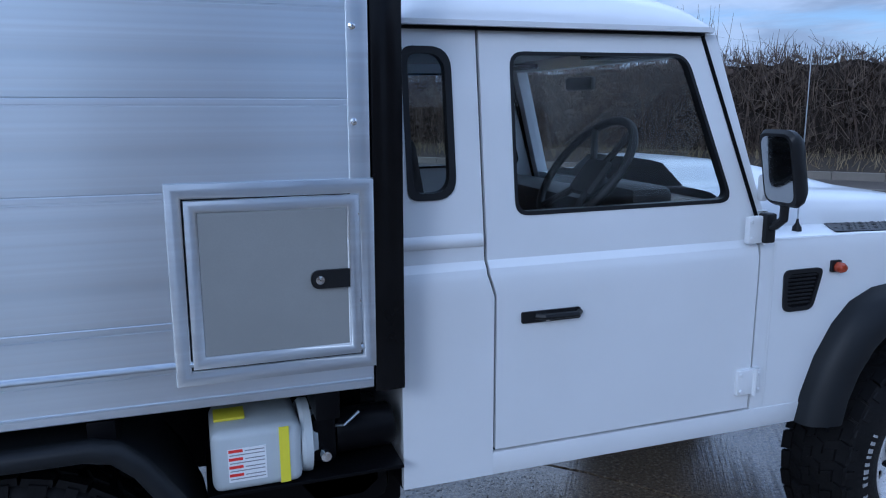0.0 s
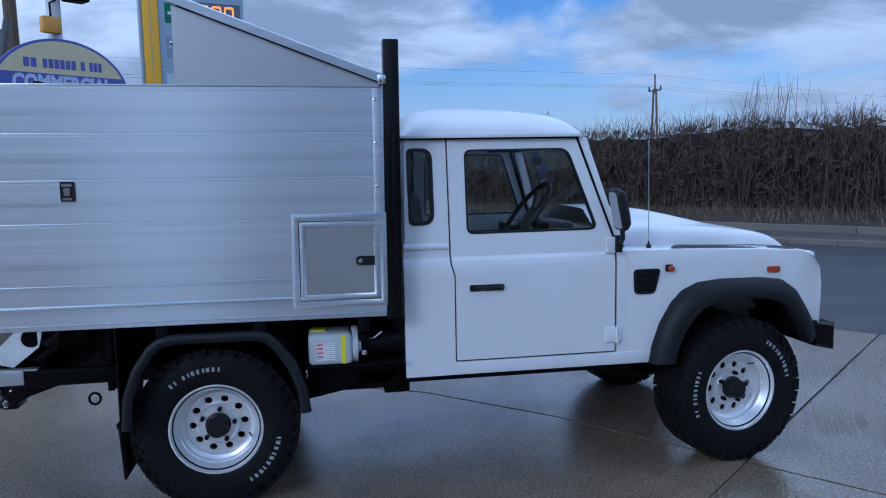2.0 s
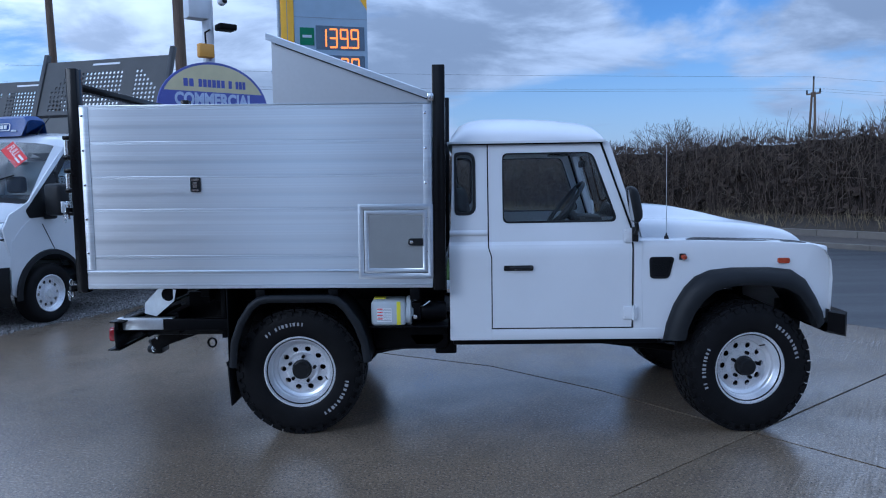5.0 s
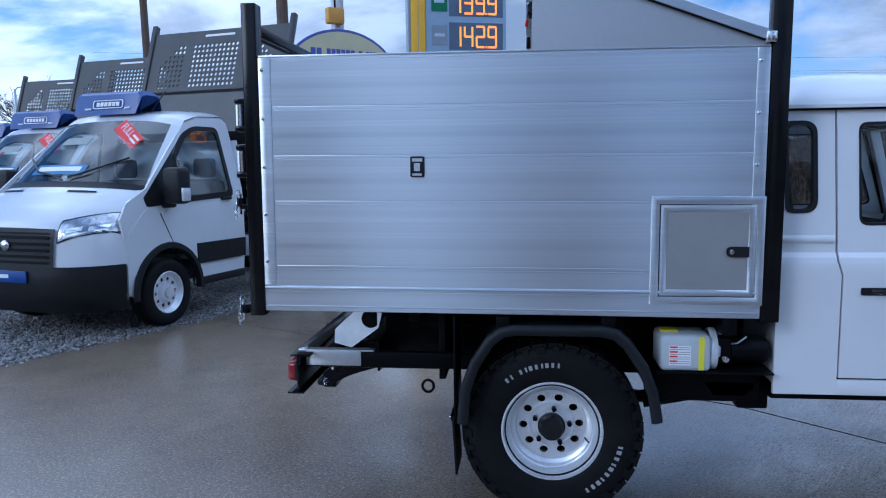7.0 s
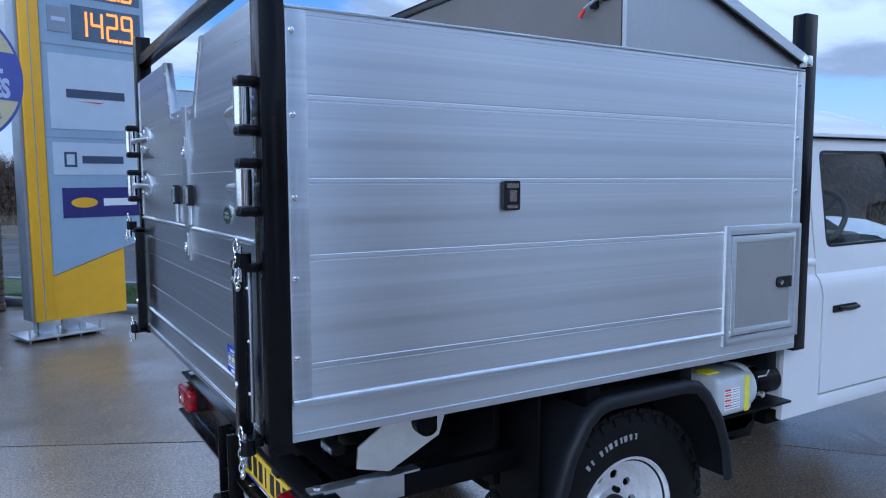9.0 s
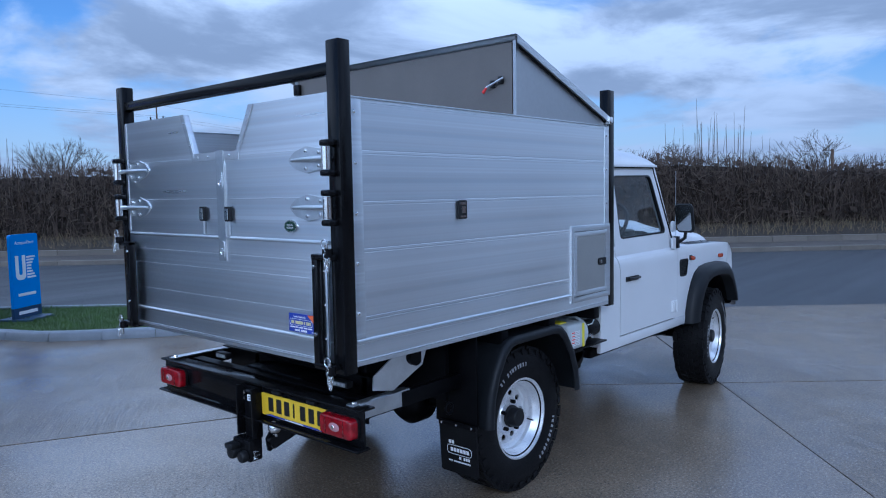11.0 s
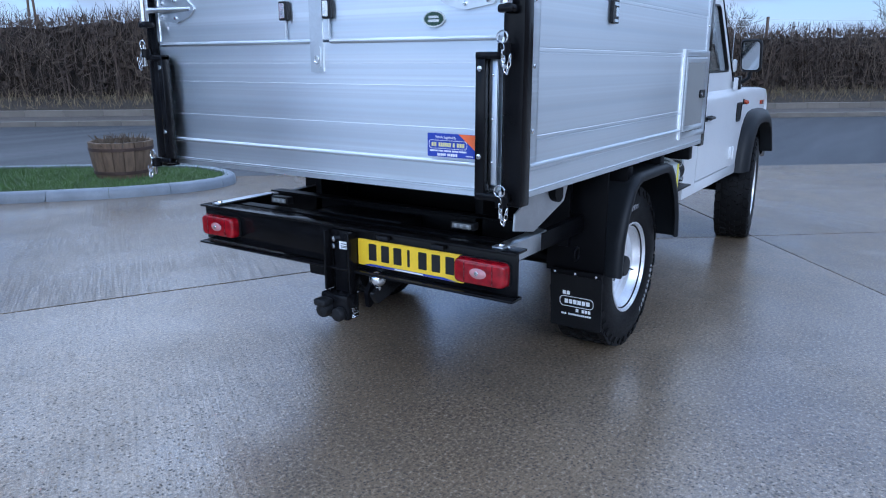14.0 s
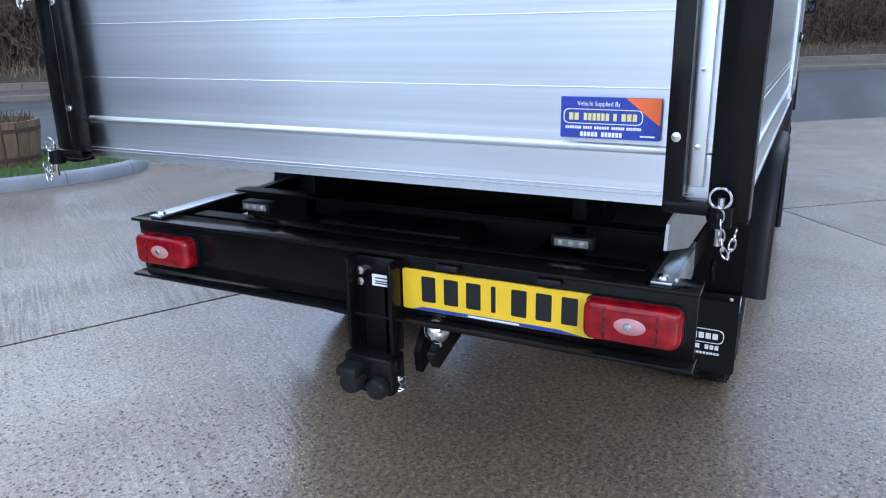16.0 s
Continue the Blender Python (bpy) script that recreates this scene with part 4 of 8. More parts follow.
part("pull_ring", tube([(-1.235, 0.088 + 0.004 * math.cos(t), 0.39 + 0.025 * math.sin(t)) for t in (2 * math.pi * i / 14 for i in range(14))], 0.003, 6, True), STEEL, tow)
part("ball_plate", plate(rounded([(-1.20, 0.47), (-1.12, 0.52), (-0.62, 0.66), (-0.62, 0.58), (-1.10, 0.44), (-1.17, 0.42)], 0.01), [], flat(-0.175, -0.155)), BLACK_PAINT, tow)
part("stay_plate", plate(rounded([(-1.17, 0.46), (-1.10, 0.545), (-0.70, 0.62), (-0.70, 0.56), (-1.08, 0.43), (-1.16, 0.39)], 0.01), [], flat(-0.12, -0.10)), CHASSIS, tow)
part("tow_ball", lathe([(0.012, -0.02), (0.014, 0.0)] + [(0.035 * math.sin(a), 0.026 - 0.035 * math.cos(a)) for a in (0.5 + 0.2415 * i for i in range(12))], 24, None, "z", (-1.155, -0.165, 0.500)), STEEL, tow, "bright steel tow ball", 60)
for s in (-1, 1):
    part("lashing_ring", tube([(-0.545 + 0.026 * math.cos(t), s * 0.80, 0.585 + 0.028 * math.sin(t)) for t in (2 * math.pi * i / 16 for i in range(16))], 0.0065, 8, True), CHASSIS, truck, "black steel lashing ring", 60)
    part("tail_stay", rod((-1.10, s * 0.42, 0.60), (-0.42, s * 0.46, 0.66), 0.03, 10), CHASSIS, truck)
    if s > 0:
        continue  # the plate is on the right side alone
    gus = [(-0.995, 0.765), (-0.905, 0.752), (-0.765, 0.858), (-0.745, 0.93), (-0.88, 0.93), (-0.99, 0.83)]
    part("gusset_plate", plate(gus, [], lambda u, v, w: (u, s * (0.735 + (u + 0.995) * 0.42 - 0.008 * w), v)), GALV, truck, "pale galvanised gusset plate", 0)
    part("gusset_tube", rod((-0.80, s * 0.83, 0.90), (-0.80, s * 0.60, 0.90), 0.042, 18), CHASSIS, truck)

# -- rear wheel guards and flaps
GUARD = [(-0.408, 0.46), (-0.392, 0.62), (-0.345, 0.745), (-0.275, 0.850), (-0.225, 0.888), (-0.17, 0.902), (0.225, 0.902), (0.285, 0.888), (0.335, 0.845), (0.41, 0.735), (0.455, 0.62), (0.476, 0.49)]
for s in (-1, 1):
    g = sub("wheel_guard", truck, (0.005, 0.020, 0), label="black moulded rear wheel guard with a rolled lip")
    rows = []
    for x, z in GUARD:
        c = Vector((0.035 - x, 0, 0.42 - z)).normalized()
        rows.append([(x + c.x * d, s * y, z + c.z * d) for y, d in ((0.62, 0.012), (0.90, 0.012), (0.925, 0.004), (0.945, 0.0), (0.962, 0.006), (0.968, 0.02), (0.966, 0.042), (0.955, 0.05), (0.945, 0.042), (0.935, 0.026), (0.62, 0.024))])
    part("guard_shell", loft(rows, closed=True), ARCH, g, smooth=60)
    part("splash_sheet", box((-0.425, min(s * 0.62, s * 0.90), 0.46), (-0.415, max(s * 0.62, s * 0.90), 0.935), 0.002), CHASSIS, g)
    fl = sub("mud_flap", truck, Matrix.Translation((-0.43, s * 0.775 + 0.022, 0.47)) @ Matrix.Rotation(radians(-3), 4, "Y") @ Matrix(((0, 0, -1, 0), (-1, 0, 0, 0), (0, 1, 0, 0), (0, 0, 0, 1))), "black rubber mud flap with white print")
    part("flap_sheet", plate(rounded(rect(-0.125, -0.275, 0.125, 0.0), [0.012, 0.012, 0, 0]), [], flat_z(0.0, -0.008)), RUBBER, fl)
    ring = rounded(rect(-0.078, -0.173, 0.088, -0.123), 0.022)
    part("flap_ring", plate(ring, [rounded(rect(-0.0755, -0.1705, 0.0855, -0.1255), 0.020)], flat_z(0.0015, 0)), PAPER, fl, smooth=0)
    for x0, x1, z0, z1 in [(a, b, -0.116, -0.098) for a, b in bars((-0.066, -0.026, 2))] + [(a, b, -0.158, -0.138) for a, b in bars((-0.056, 0.072, 6))] + [(a, b, -0.195, -0.180) for a, b in bars((0.0, 0.018, 1), (0.030, 0.076, 3))] + [(a, b, -0.214, -0.206) for a, b in bars((-0.070, -0.044, 3), (-0.036, 0.078, 11))]:
        part("flap_bar", plate(rect(x0, z0, x1, z1), [], flat_z(0.0015, 0)), PAPER, fl, smooth=0)
    part("flap_clamp", box((-0.125, -0.02, 0.0), (0.125, 0.006, 0.006), 0.002), CHASSIS, fl)
    for x in (-0.10, 0.0, 0.10):
        part("flap_bolt", lathe([(0.007, 0.006), (0.006, 0.011), (0.0005, 0.012)], 8, None, "z", (x, -0.008, 0)), STEEL, fl)

# -- hydraulic power pack
hp = sub("power_pack", truck, label="hydraulic power pack: milky tank, black motor")
part("oil_tank", box((0.474, -0.865, 0.692), (0.690, -0.665, 0.850), 0.022, 3), TANK, hp, "milky plastic oil tank")
part("tank_neck", lathe([(0.088, 0.690), (0.094, 0.700), (0.094, 0.718), (0.06, 0.724), (0.06, 0.735)], 28, None, "x", (0, -0.765, 0.772)), TANK, hp)
part("tank_cap", box((0.485, -0.80, 0.850), (0.56, -0.73, 0.858), 0.003), TAPE, hp, "yellow cap label")
part("tape_stripe", plate(rect(0.634, 0.700, 0.658, 0.845), [], flat(-0.8672, -0.865)), TAPE, hp, "yellow warning stripe", 0)
part("tank_label", plate(rect(0.512, 0.720, 0.602, 0.805), [], flat(-0.8665, -0.865)), PAPER, hp, "white label with red headings", 0)
for k in range(4):
    z = 0.797 - 0.0205 * k
    part("label_heading", plate(rect(0.514, z - 0.001, 0.547, z + 0.006), [], flat(-0.8675, -0.8665)), RED_INK, hp, smooth=0)
    for j in (0, 1):
        part("label_bar", plate(rect(0.552 if j == 0 else 0.516, z - 0.0055 * j * 1.6, 0.598, z - 0.0055 * j * 1.6 + 0.0022), [], flat(-0.8675, -0.8665)), mat("grey_print", (0.25, 0.25, 0.27), 0.6) if k + j == 0 else bpy.data.materials["grey_print"], hp, smooth=0)
part("pump_block", box((0.722, -0.82, 0.715), (0.782, -0.70, 0.83), 0.008), CHASSIS, hp)
part("motor", lathe([(0.001, 0.78), (0.055, 0.785), (0.058, 0.80), (0.058, 0.93), (0.05, 0.94), (0.001, 0.942)], 26, None, "x", (0, -0.765, 0.770)), CHASSIS, hp, "black electric motor", 40)
part("valve_knob", lathe([(0.001, -0.868), (0.013, -0.866), (0.014, -0.85), (0.009, -0.845), (0.009, -0.82)], 14, None, "y", (0.748, 0, 0.748)), STEEL, hp, "bright valve knob", 40)
part("hose", tube([(0.745, -0.76, 0.83), (0.745, -0.765, 0.87), (0.742, -0.74, 0.93)], 0.009, 8), CHASSIS, hp)
part("hose_fitting", rod((0.745, -0.76, 0.835), (0.745, -0.762, 0.865), 0.012, 6), GALV, hp)
part("pack_cable", tube([(0.77, -0.80, 0.80), (0.80, -0.84, 0.815), (0.84, -0.83, 0.842)], 0.004, 6), GALV, hp)
part("pack_shelf", box((0.46, -0.86, 0.680), (0.95, -0.62, 0.690), 0.002), CHASSIS, hp)

# -- cab
SIDE = [(0.0, 0.802), (1.10, 0.810), (1.150, 0.809), (1.180, 0.800), (1.200, 0.782), (1.28, 0.776), (1.83, 0.706)]
CUTS = (1.10, 1.150, 1.166, 1.180, 1.192, 1.200, 1.28)


def skin(s, inset=0.0, th=0.022):
    return lambda u, v, w: (u, s * (lerp(v, SIDE) - inset - th * w), v)


cab = sub("cab", truck, label="white two-seat pickup cab with black window seals")
for s in (-1, 1):
    # corner panel with its tall rounded window
    qw = rounded([(1.006, 1.376), (1.122, 1.376), (1.122, 1.748), (1.006, 1.748)], [0.03, 0.055, 0.055, 0.03], 6)
    part("corner_panel", plate([(0.963, 0.586), (1.222, 0.586), (1.222, 1.105), (1.203, 1.165), (1.203, 1.806), (0.990, 1.806), (0.975, 1.30), (0.963, 1.20)], [qw], skin(s), CUTS), WHITE, cab, "white rear corner panel", 25)
    part("corner_seal", plate(rounded([(0.998, 1.366), (1.131, 1.366), (1.131, 1.758), (0.998, 1.758)], [0.03, 0.06, 0.06, 0.03], 6), [rounded([(1.013, 1.384), (1.113, 1.384), (1.113, 1.740), (1.013, 1.740)], [0.03, 0.05, 0.05, 0.03], 6)], skin(s, -0.005, 0.028)), PLASTIC, cab, "black rubber window seal")
    gl = part("corner_glass", plate(rounded([(1.012, 1.383), (1.114, 1.383), (1.114, 1.741), (1.012, 1.741)], [0.03, 0.05, 0.05, 0.03], 6), [], skin(s, 0.004, 0.005)), GLASS, cab)
    gl.visible_shadow = False
    part("waist_moulding", loft([[(x, s * (lerp(z, SIDE) + d), z) for z, d in ((1.238, 0), (1.243, 0.010), (1.256, 0.014), (1.268, 0.010), (1.274, 0))] for x in (0.966, 1.198)]), WHITE, cab, smooth=60)
    for z in (0.70, 0.80, 0.92):
        part("panel_rivet", lathe([(0.007, s * 0.803), (0.005, s * 0.806), (0.0005, s * 0.8065)], 10, None, "y", (1.005, 0, z)), WHITE, cab)
    # door
    dr = sub("door", truck, label="white cab door with a black handle and framed window")
    win = rounded([(1.297, 1.313), (2.010, 1.316), (1.858, 1.750), (1.297, 1.748)], [0.04, 0.05, 0.05, 0.04], 5)
    seal_in = rounded([(1.306, 1.324), (1.994, 1.327), (1.850, 1.741), (1.306, 1.739)], [0.035, 0.04, 0.04, 0.035], 5)
    part("door_skin", plate([(1.229, 0.662), (2.090, 0.662), (2.090, 1.262), (1.906, 1.800), (1.211, 1.800), (1.211, 1.165), (1.229, 1.105)], [win], skin(s, -0.002), CUTS), WHITE, dr, "white aluminium door skin", 25)
    part("window_seal", plate(win, [seal_in], skin(s, -0.004, 0.026)), PLASTIC, dr, "black window seal")
    gl = part("window_pane", plate(rounded([(1.299, 1.315), (2.006, 1.318), (1.856, 1.748), (1.299, 1.746)], 0.03), [], skin(s, 0.008, 0.005)), GLASS, dr)
    gl.visible_shadow = False
    part("door_card", plate([(1.25, 0.70), (2.06, 0.70), (2.05, 1.20), (1.25, 1.20)], [], skin(s, 0.055, 0.01), CUTS), CABIN, dr, "dark door lining")
    part("shut_gap", plate([(1.215, 0.650), (2.10, 0.650), (2.10, 1.262), (1.912, 1.806), (1.198, 1.806), (1.198, 1.165), (1.215, 1.105)], [[(1.24, 0.672), (2.078, 0.672), (2.078, 1.255), (1.90, 1.79), (1.222, 1.79), (1.222, 1.165), (1.24, 1.11)]], skin(s, 0.016, 0.012), CUTS), CHASSIS, dr, smooth=0)
    part("handle_base", plate(rounded(rect(1.300, 1.022, 1.480, 1.054), 0.006), [], lambda u, v, w: (u, s * (0.812 + 0.006 * (1 - w)), v)), PLASTIC, dr)
    part("handle_bar", tube([(1.34, s * 0.822, 1.040), (1.36, s * 0.836, 1.041), (1.46, s * 0.838, 1.041), (1.476, s * 0.820, 1.041)], 0.009, 8), PLASTIC, dr, "black door handle")
    part("handle_lock", lathe([(0.010, s * 0.818), (0.010, s * 0.830), (0.001, s * 0.831)], 12, None, "y", (1.372, 0, 1.036)), STEEL, dr)
    bm = bmesh.new()
    loft([[(1.36 + 0.07 * (1 - math.cos(a)), s * (0.8085 + 0.002), 1.058 + 0.022 * math.sin(a) * k) for a in (math.pi * i / 10 for i in range(11))] for k in (0.0, 1.0)], bm)
    part("handle_recess", bm, WHITE, dr, "shallow finger recess", 0)
    for z in (0.752, 1.235):
        part("hinge", box((2.036, min(s * 0.800, s * 0.822), z - 0.042), (2.124, max(s * 0.800, s * 0.822), z + 0.042), 0.006), WHITE, dr, "white bolted hinge")
        part("hinge_pin", rod((2.098, s * 0.824, z - 0.045), (2.098, s * 0.824, z + 0.045), 0.008, 10), WHITE, dr)
        for dx, dz in ((-0.040, 0.026), (-0.040, -0.026), (0.026, 0.026), (0.026, -0.026)):
            part("hinge_screw", lathe([(0.0065, s * 0.822), (0.005, s * 0.8255), (0.0005, s * 0.826)], 8, None, "y", (2.087 + dx, 0, z + dz)), WHITE, dr)
    part("sill", box((0.966, min(s * 0.775, s * 0.806), 0.584), (2.312, max(s * 0.775, s * 0.806), 0.652), 0.005), WHITE, cab, "white sill panel")
    # wing with its arch
    ARCH_OUT = [(2.285, 0.584), (2.305, 0.68), (2.348, 0.80), (2.410, 0.905), (2.475, 0.972), (2.565, 1.012), (2.70, 1.026), (2.93, 1.025), (3.060, 1.010), (3.140, 0.955), (3.205, 0.85), (3.245, 0.765), (3.260, 0.700)]
    ARCH_IN = [(2.405, 0.590), (2.42, 0.665), (2.455, 0.75), (2.51, 0.83), (2.575, 0.888), (2.66, 0.918), (2.775, 0.925), (2.905, 0.921), (3.01, 0.902), (3.085, 0.858), (3.145, 0.775), (3.185, 0.705), (3.200, 0.655)]
    wg = sub("front_wing", truck, label="white front wing with a dark moulded wheel arch")
    part("wing_side", plate([(2.104, 0.584)] + [(x - 0.0, z) for x, z in ARCH_OUT] + [(3.318, 0.70), (3.330, 0.95), (3.318, 1.06), (3.282, 1.125), (3.21, 1.160), (3.0, 1.178), (2.5, 1.194), (2.104, 1.200)], [], lambda u, v, w: (u, s * ((0.802 - 0.012 * max(0, (v - 1.13) / 0.07) ** 2 - 0.05 * max(0, (u - 3.18) / 0.15) ** 2) - 0.02 * w), v), (1.13, 1.16, 1.18)), WHITE, wg, "white wing panel", 25)
    part("wing_top", loft([[(x, s * y, z + dz) for y, dz in ((0.794, 0.0), (0.785, 0.005), (0.62, 0.008), (0.52, 0.008))] for x, z in ((2.10, 1.196), (2.5, 1.191), (3.0, 1.175), (3.20, 1.160), (3.275, 1.125), (3.312, 1.06), (3.324, 0.95), (3.315, 0.70))]), WHITE, wg, smooth=50)
    part("wing_seam", loft([[(2.150, s * 0.8035, z), (2.156, s * 0.8045, z), (2.160, s * 0.8035, z)] for z in (0.66, 1.19)]), WHITE, wg, smooth=0)
    rows = [[(ox, s * 0.800, oz), (ox * 0.97 + ix * 0.03, s * 0.835, oz * 0.97 + iz * 0.03), (ox * 0.85 + ix * 0.15, s * 0.862, oz * 0.85 + iz * 0.15), (ox * 0.5 + ix * 0.5, s * 0.884, oz * 0.5 + iz * 0.5), (ox * 0.12 + ix * 0.88, s * 0.893, oz * 0.12 + iz * 0.88), (ix, s * 0.886, iz), (ix, s * 0.80, iz)] for (ox, oz), (ix, iz) in zip(ARCH_OUT, ARCH_IN)]
    part("wheel_arch", loft(rows), ARCH, wg, "dark grey plastic wheel arch", 50)
    part("arch_liner", loft([[(ix, s * 0.82, iz + 0.01), (ix, s * 0.45, iz + 0.01)] for ix, iz in ARCH_IN]), CHASSIS, wg, smooth=50)
    # chequer plate
    cq = part("chequer_plate", plate(rounded([(2.42, -0.775), (3.17, -0.775), (3.17, -0.625), (2.52, -0.625)], 0.02), [], lambda u, v, w: (u, -s * v, lerp(u, ((2.1, 1.206), (2.5, 1.202), (3.0, 1.187), (3.18, 1.171))) - 0.003 * w)), PLASTIC, wg, "black chequer plate on the wing top")
    bm = bmesh.new()
    for i in range(24):
        for j in range(5):
            x, y, a = 2.47 + i * 0.0285, 0.64 + j * 0.029, (0.7 if (i + j) % 2 else -0.7)
            if x > 3.15 or (x < 2.53 and y < 0.70):
                continue
            zz = lerp(x, ((2.1, 1.206), (2.5, 1.202), (3.0, 1.187), (3.18, 1.171)))
            vs = [bm.verts.new((x + dx * math.cos(a) - dy * math.sin(a), s * (y + dx * math.sin(a) + dy * math.cos(a)), zz + dz)) for dx, dy, dz in ((-0.012, 0, 0), (0, -0.004, 0), (0.012, 0, 0), (0, 0.004, 0), (0, 0, 0.0028))]
            for f in ((0, 1, 4), (1, 2, 4), (2, 3, 4), (3, 0, 4)):
                bm.faces.new([vs[k] for k in f])
    part("chequer_studs", bm, PLASTIC, wg, smooth=0)
    # side intake
    io = rounded([(2.202, 0.962), (2.318, 0.962), (2.352, 1.097), (2.196, 1.097)], 0.026)
    part("intake_frame", plate(io, [rounded([(2.216, 0.976), (2.308, 0.976), (2.336, 1.084), (2.211, 1.084)], 0.02)], lambda u, v, w: (u, s * (0.809 - 0.009 * w), v)), PLASTIC, wg, "black side air intake")
    part("intake_back", plate(io, [], lambda u, v, w: (u, s * (0.8035 - 0.003 * w), v)), CHASSIS, wg)
    for k in range(8):
        z = 0.986 + 0.0125 * k
        part("intake_slat", box((2.214, min(s * 0.802, s * 0.8075), z), (2.306 + 0.003 * k, max(s * 0.802, s * 0.8075), z + 0.005), 0.001), PLASTIC, wg)
    part("repeater_base", plate(rounded(rect(2.380, 1.078, 2.418, 1.116), 0.004), [], lambda u, v, w: (u, s * (0.811 - 0.01 * w), v)), PLASTIC, wg)
    part("repeater_lamp", lathe([(0.017, s * 0.811), (0.017, s * 0.828), (0.011, s * 0.838), (0.001, s * 0.840)], 18, None, "y", (2.405, 0, 1.094)), LENS_AMBER, wg, "red-orange round repeater lamp", 40)
    part("marker_lamp", plate(rounded(rect(2.980, 1.050, 3.050, 1.082), 0.012), [], lambda u, v, w: (u, s * (0.818 - 0.018 * w), v)), LENS_AMBER, wg, "amber oblong marker lamp")
    # mirror
    mr = sub("wing_mirror", truck, label="black door mirror on a cranked arm")
    turned = Matrix.Translation((2.066, s * 0.895, 0)) @ Matrix.Rotation(s * radians(2), 4, "Z") @ Matrix.Translation((0, 0, 1.425)) @ Matrix.Rotation(radians(-11), 4, "Y") @ Matrix.Translation((-2.10, -s * 0.925, -1.425))
    part("mirror_foot", box((2.084, min(s * 0.80, s * 0.838), 1.195), (2.122, max(s * 0.80, s * 0.838), 1.285), 0.006), PLASTIC, mr)
    part("mirror_arm", tube([(2.102, s * 0.825, 1.240), (2.104, s * 0.85, 1.25), (2.100, s * 0.885, 1.275), (2.092, s * 0.895, 1.33)], 0.013, 10), PLASTIC, mr)
    rows = []
    for dx, k in ((0.0, 0.92), (0.012, 1.0), (0.030, 0.96), (0.050, 0.80), (0.060, 0.5)):
        rows.append([(2.088 + dx, s * (0.925 + a * k), 1.425 + b * k) for a, b in rounded(rect(-0.070, -0.112, 0.070, 0.112), [0.04, 0.03, 0.04, 0.03], 5)])
    bm = loft(rows, closed=True)
    capped(bm)
    part("mirror_shell", bm, PLASTIC, mr, "rounded black mirror shell", 45, turned)
    part("mirror_glass", plate(rounded(rect(0.868, 1.330, 0.982, 1.520), 0.03), [], lambda u, v, w: (2.0865 + 0.002 * w, s * u, v)), mat("mirror_silver", (0.42, 0.44, 0.46), 0.02, 1.0, 0.0, relief=0) if s < 0 else bpy.data.materials["mirror_silver"], mr, "mirror glass", 30, turned)

# roof
def roof_top(x):
    return 1.24 * lerp(x, ((0.965, 0.0), (0.985, 0.042), (1.03, 0.092), (1.09, 0.117), (1.18, 0.129), (1.35, 0.132), (1.6, 0.122), (1.80, 0.102), (1.88, 0.083), (1.92, 0.05), (1.935, 0.0)))


ys = [-0.736 + 1.472 * i / 40 for i in range(41)]
ys = [0.736 * math.copysign(1 - (1 - abs(y) / 0.736) ** 1.7, y) for y in ys]
xs = [0.965, 0.972, 0.985, 1.005, 1.03, 1.06, 1.09, 1.13, 1.18, 1.25, 1.35, 1.48, 1.6, 1.7, 1.80, 1.85, 1.88, 1.905, 1.92, 1.93, 1.935]
part("roof", loft([[(x, y, 1.818 + roof_top(x) * (1 - abs(y / 0.736) ** 4.5) ** 0.6 + 0.012 * (1 - (y / 0.736) ** 2) * min(1, roof_top(x) * 9)) for y in ys] for x in xs]), WHITE, cab, "white domed roof", 60)
part("roof_gutter", plate(rounded(rect(0.955, -0.750, 1.945, 0.750), 0.05), [], flat_z(1.822, 1.808)), WHITE, cab, "white roof gutter", 30)
part("gutter_seal", plate(rounded(rect(0.962, -0.728, 1.932, 0.728), 0.05), [], flat_z(1.808, 1.800)), CHASSIS, cab, smooth=0)
part("roof_lining", plate(rect(0.99, -0.69, 1.89, 0.69), [], flat_z(1.80, 1.79)), mat("pale_roof_lining", (0.42, 0.42, 0.41), 0.9), cab, smooth=0)
# rear wall of the cab with its window
part("rear_wall", plate(rect(-0.79, 0.62, 0.79, 1.80), [rounded(rect(-0.55, 1.34, 0.55, 1.72), 0.05)], lambda u, v, w: (0.975 + 0.02 * w + 0.015 * max(0, (v - 1.2) / 0.6), u * lerp(v, ((0.6, 1.0), (1.2, 0.99), (1.8, 0.885))), v), (1.2,)), WHITE, cab, smooth=25)
gl = part("rear_glass", plate(rounded(rect(-0.56, 1.33, 0.56, 1.73), 0.05), [], flat_x(0.993, 0.998)), GLASS, cab)
gl.visible_shadow = False
# screen frame
for s in (-1, 1):
    part("screen_pillar", loft([[(2.098 + dx, s * (0.782 - dy), 1.215), (1.916 + dx, s * (0.708 - dy), 1.806)] for dx, dy in ((0.0, 0.0), (0.050, 0.004), (0.058, 0.03), (0.058, 0.07), (0.005, 0.07), (0.0, 0.0))]), WHITE, cab, "white windscreen pillar", 30)
    part("pillar_seal", tube([(2.100, s * 0.786, 1.25), (1.914, s * 0.712, 1.80)], 0.006, 6), CHASSIS, cab)
    part("pillar_knuckle", box((2.098, min(s * 0.765, s * 0.795), 1.315), (2.138, max(s * 0.765, s * 0.795), 1.40), 0.014), WHITE, cab)
part("screen_header", loft([[(x, y, z) for y in (-0.70, 0.70)] for x, z in ((1.925, 1.806), (1.974, 1.806), (1.992, 1.752), (1.94, 1.752), (1.925, 1.806))]), WHITE, cab, smooth=0)
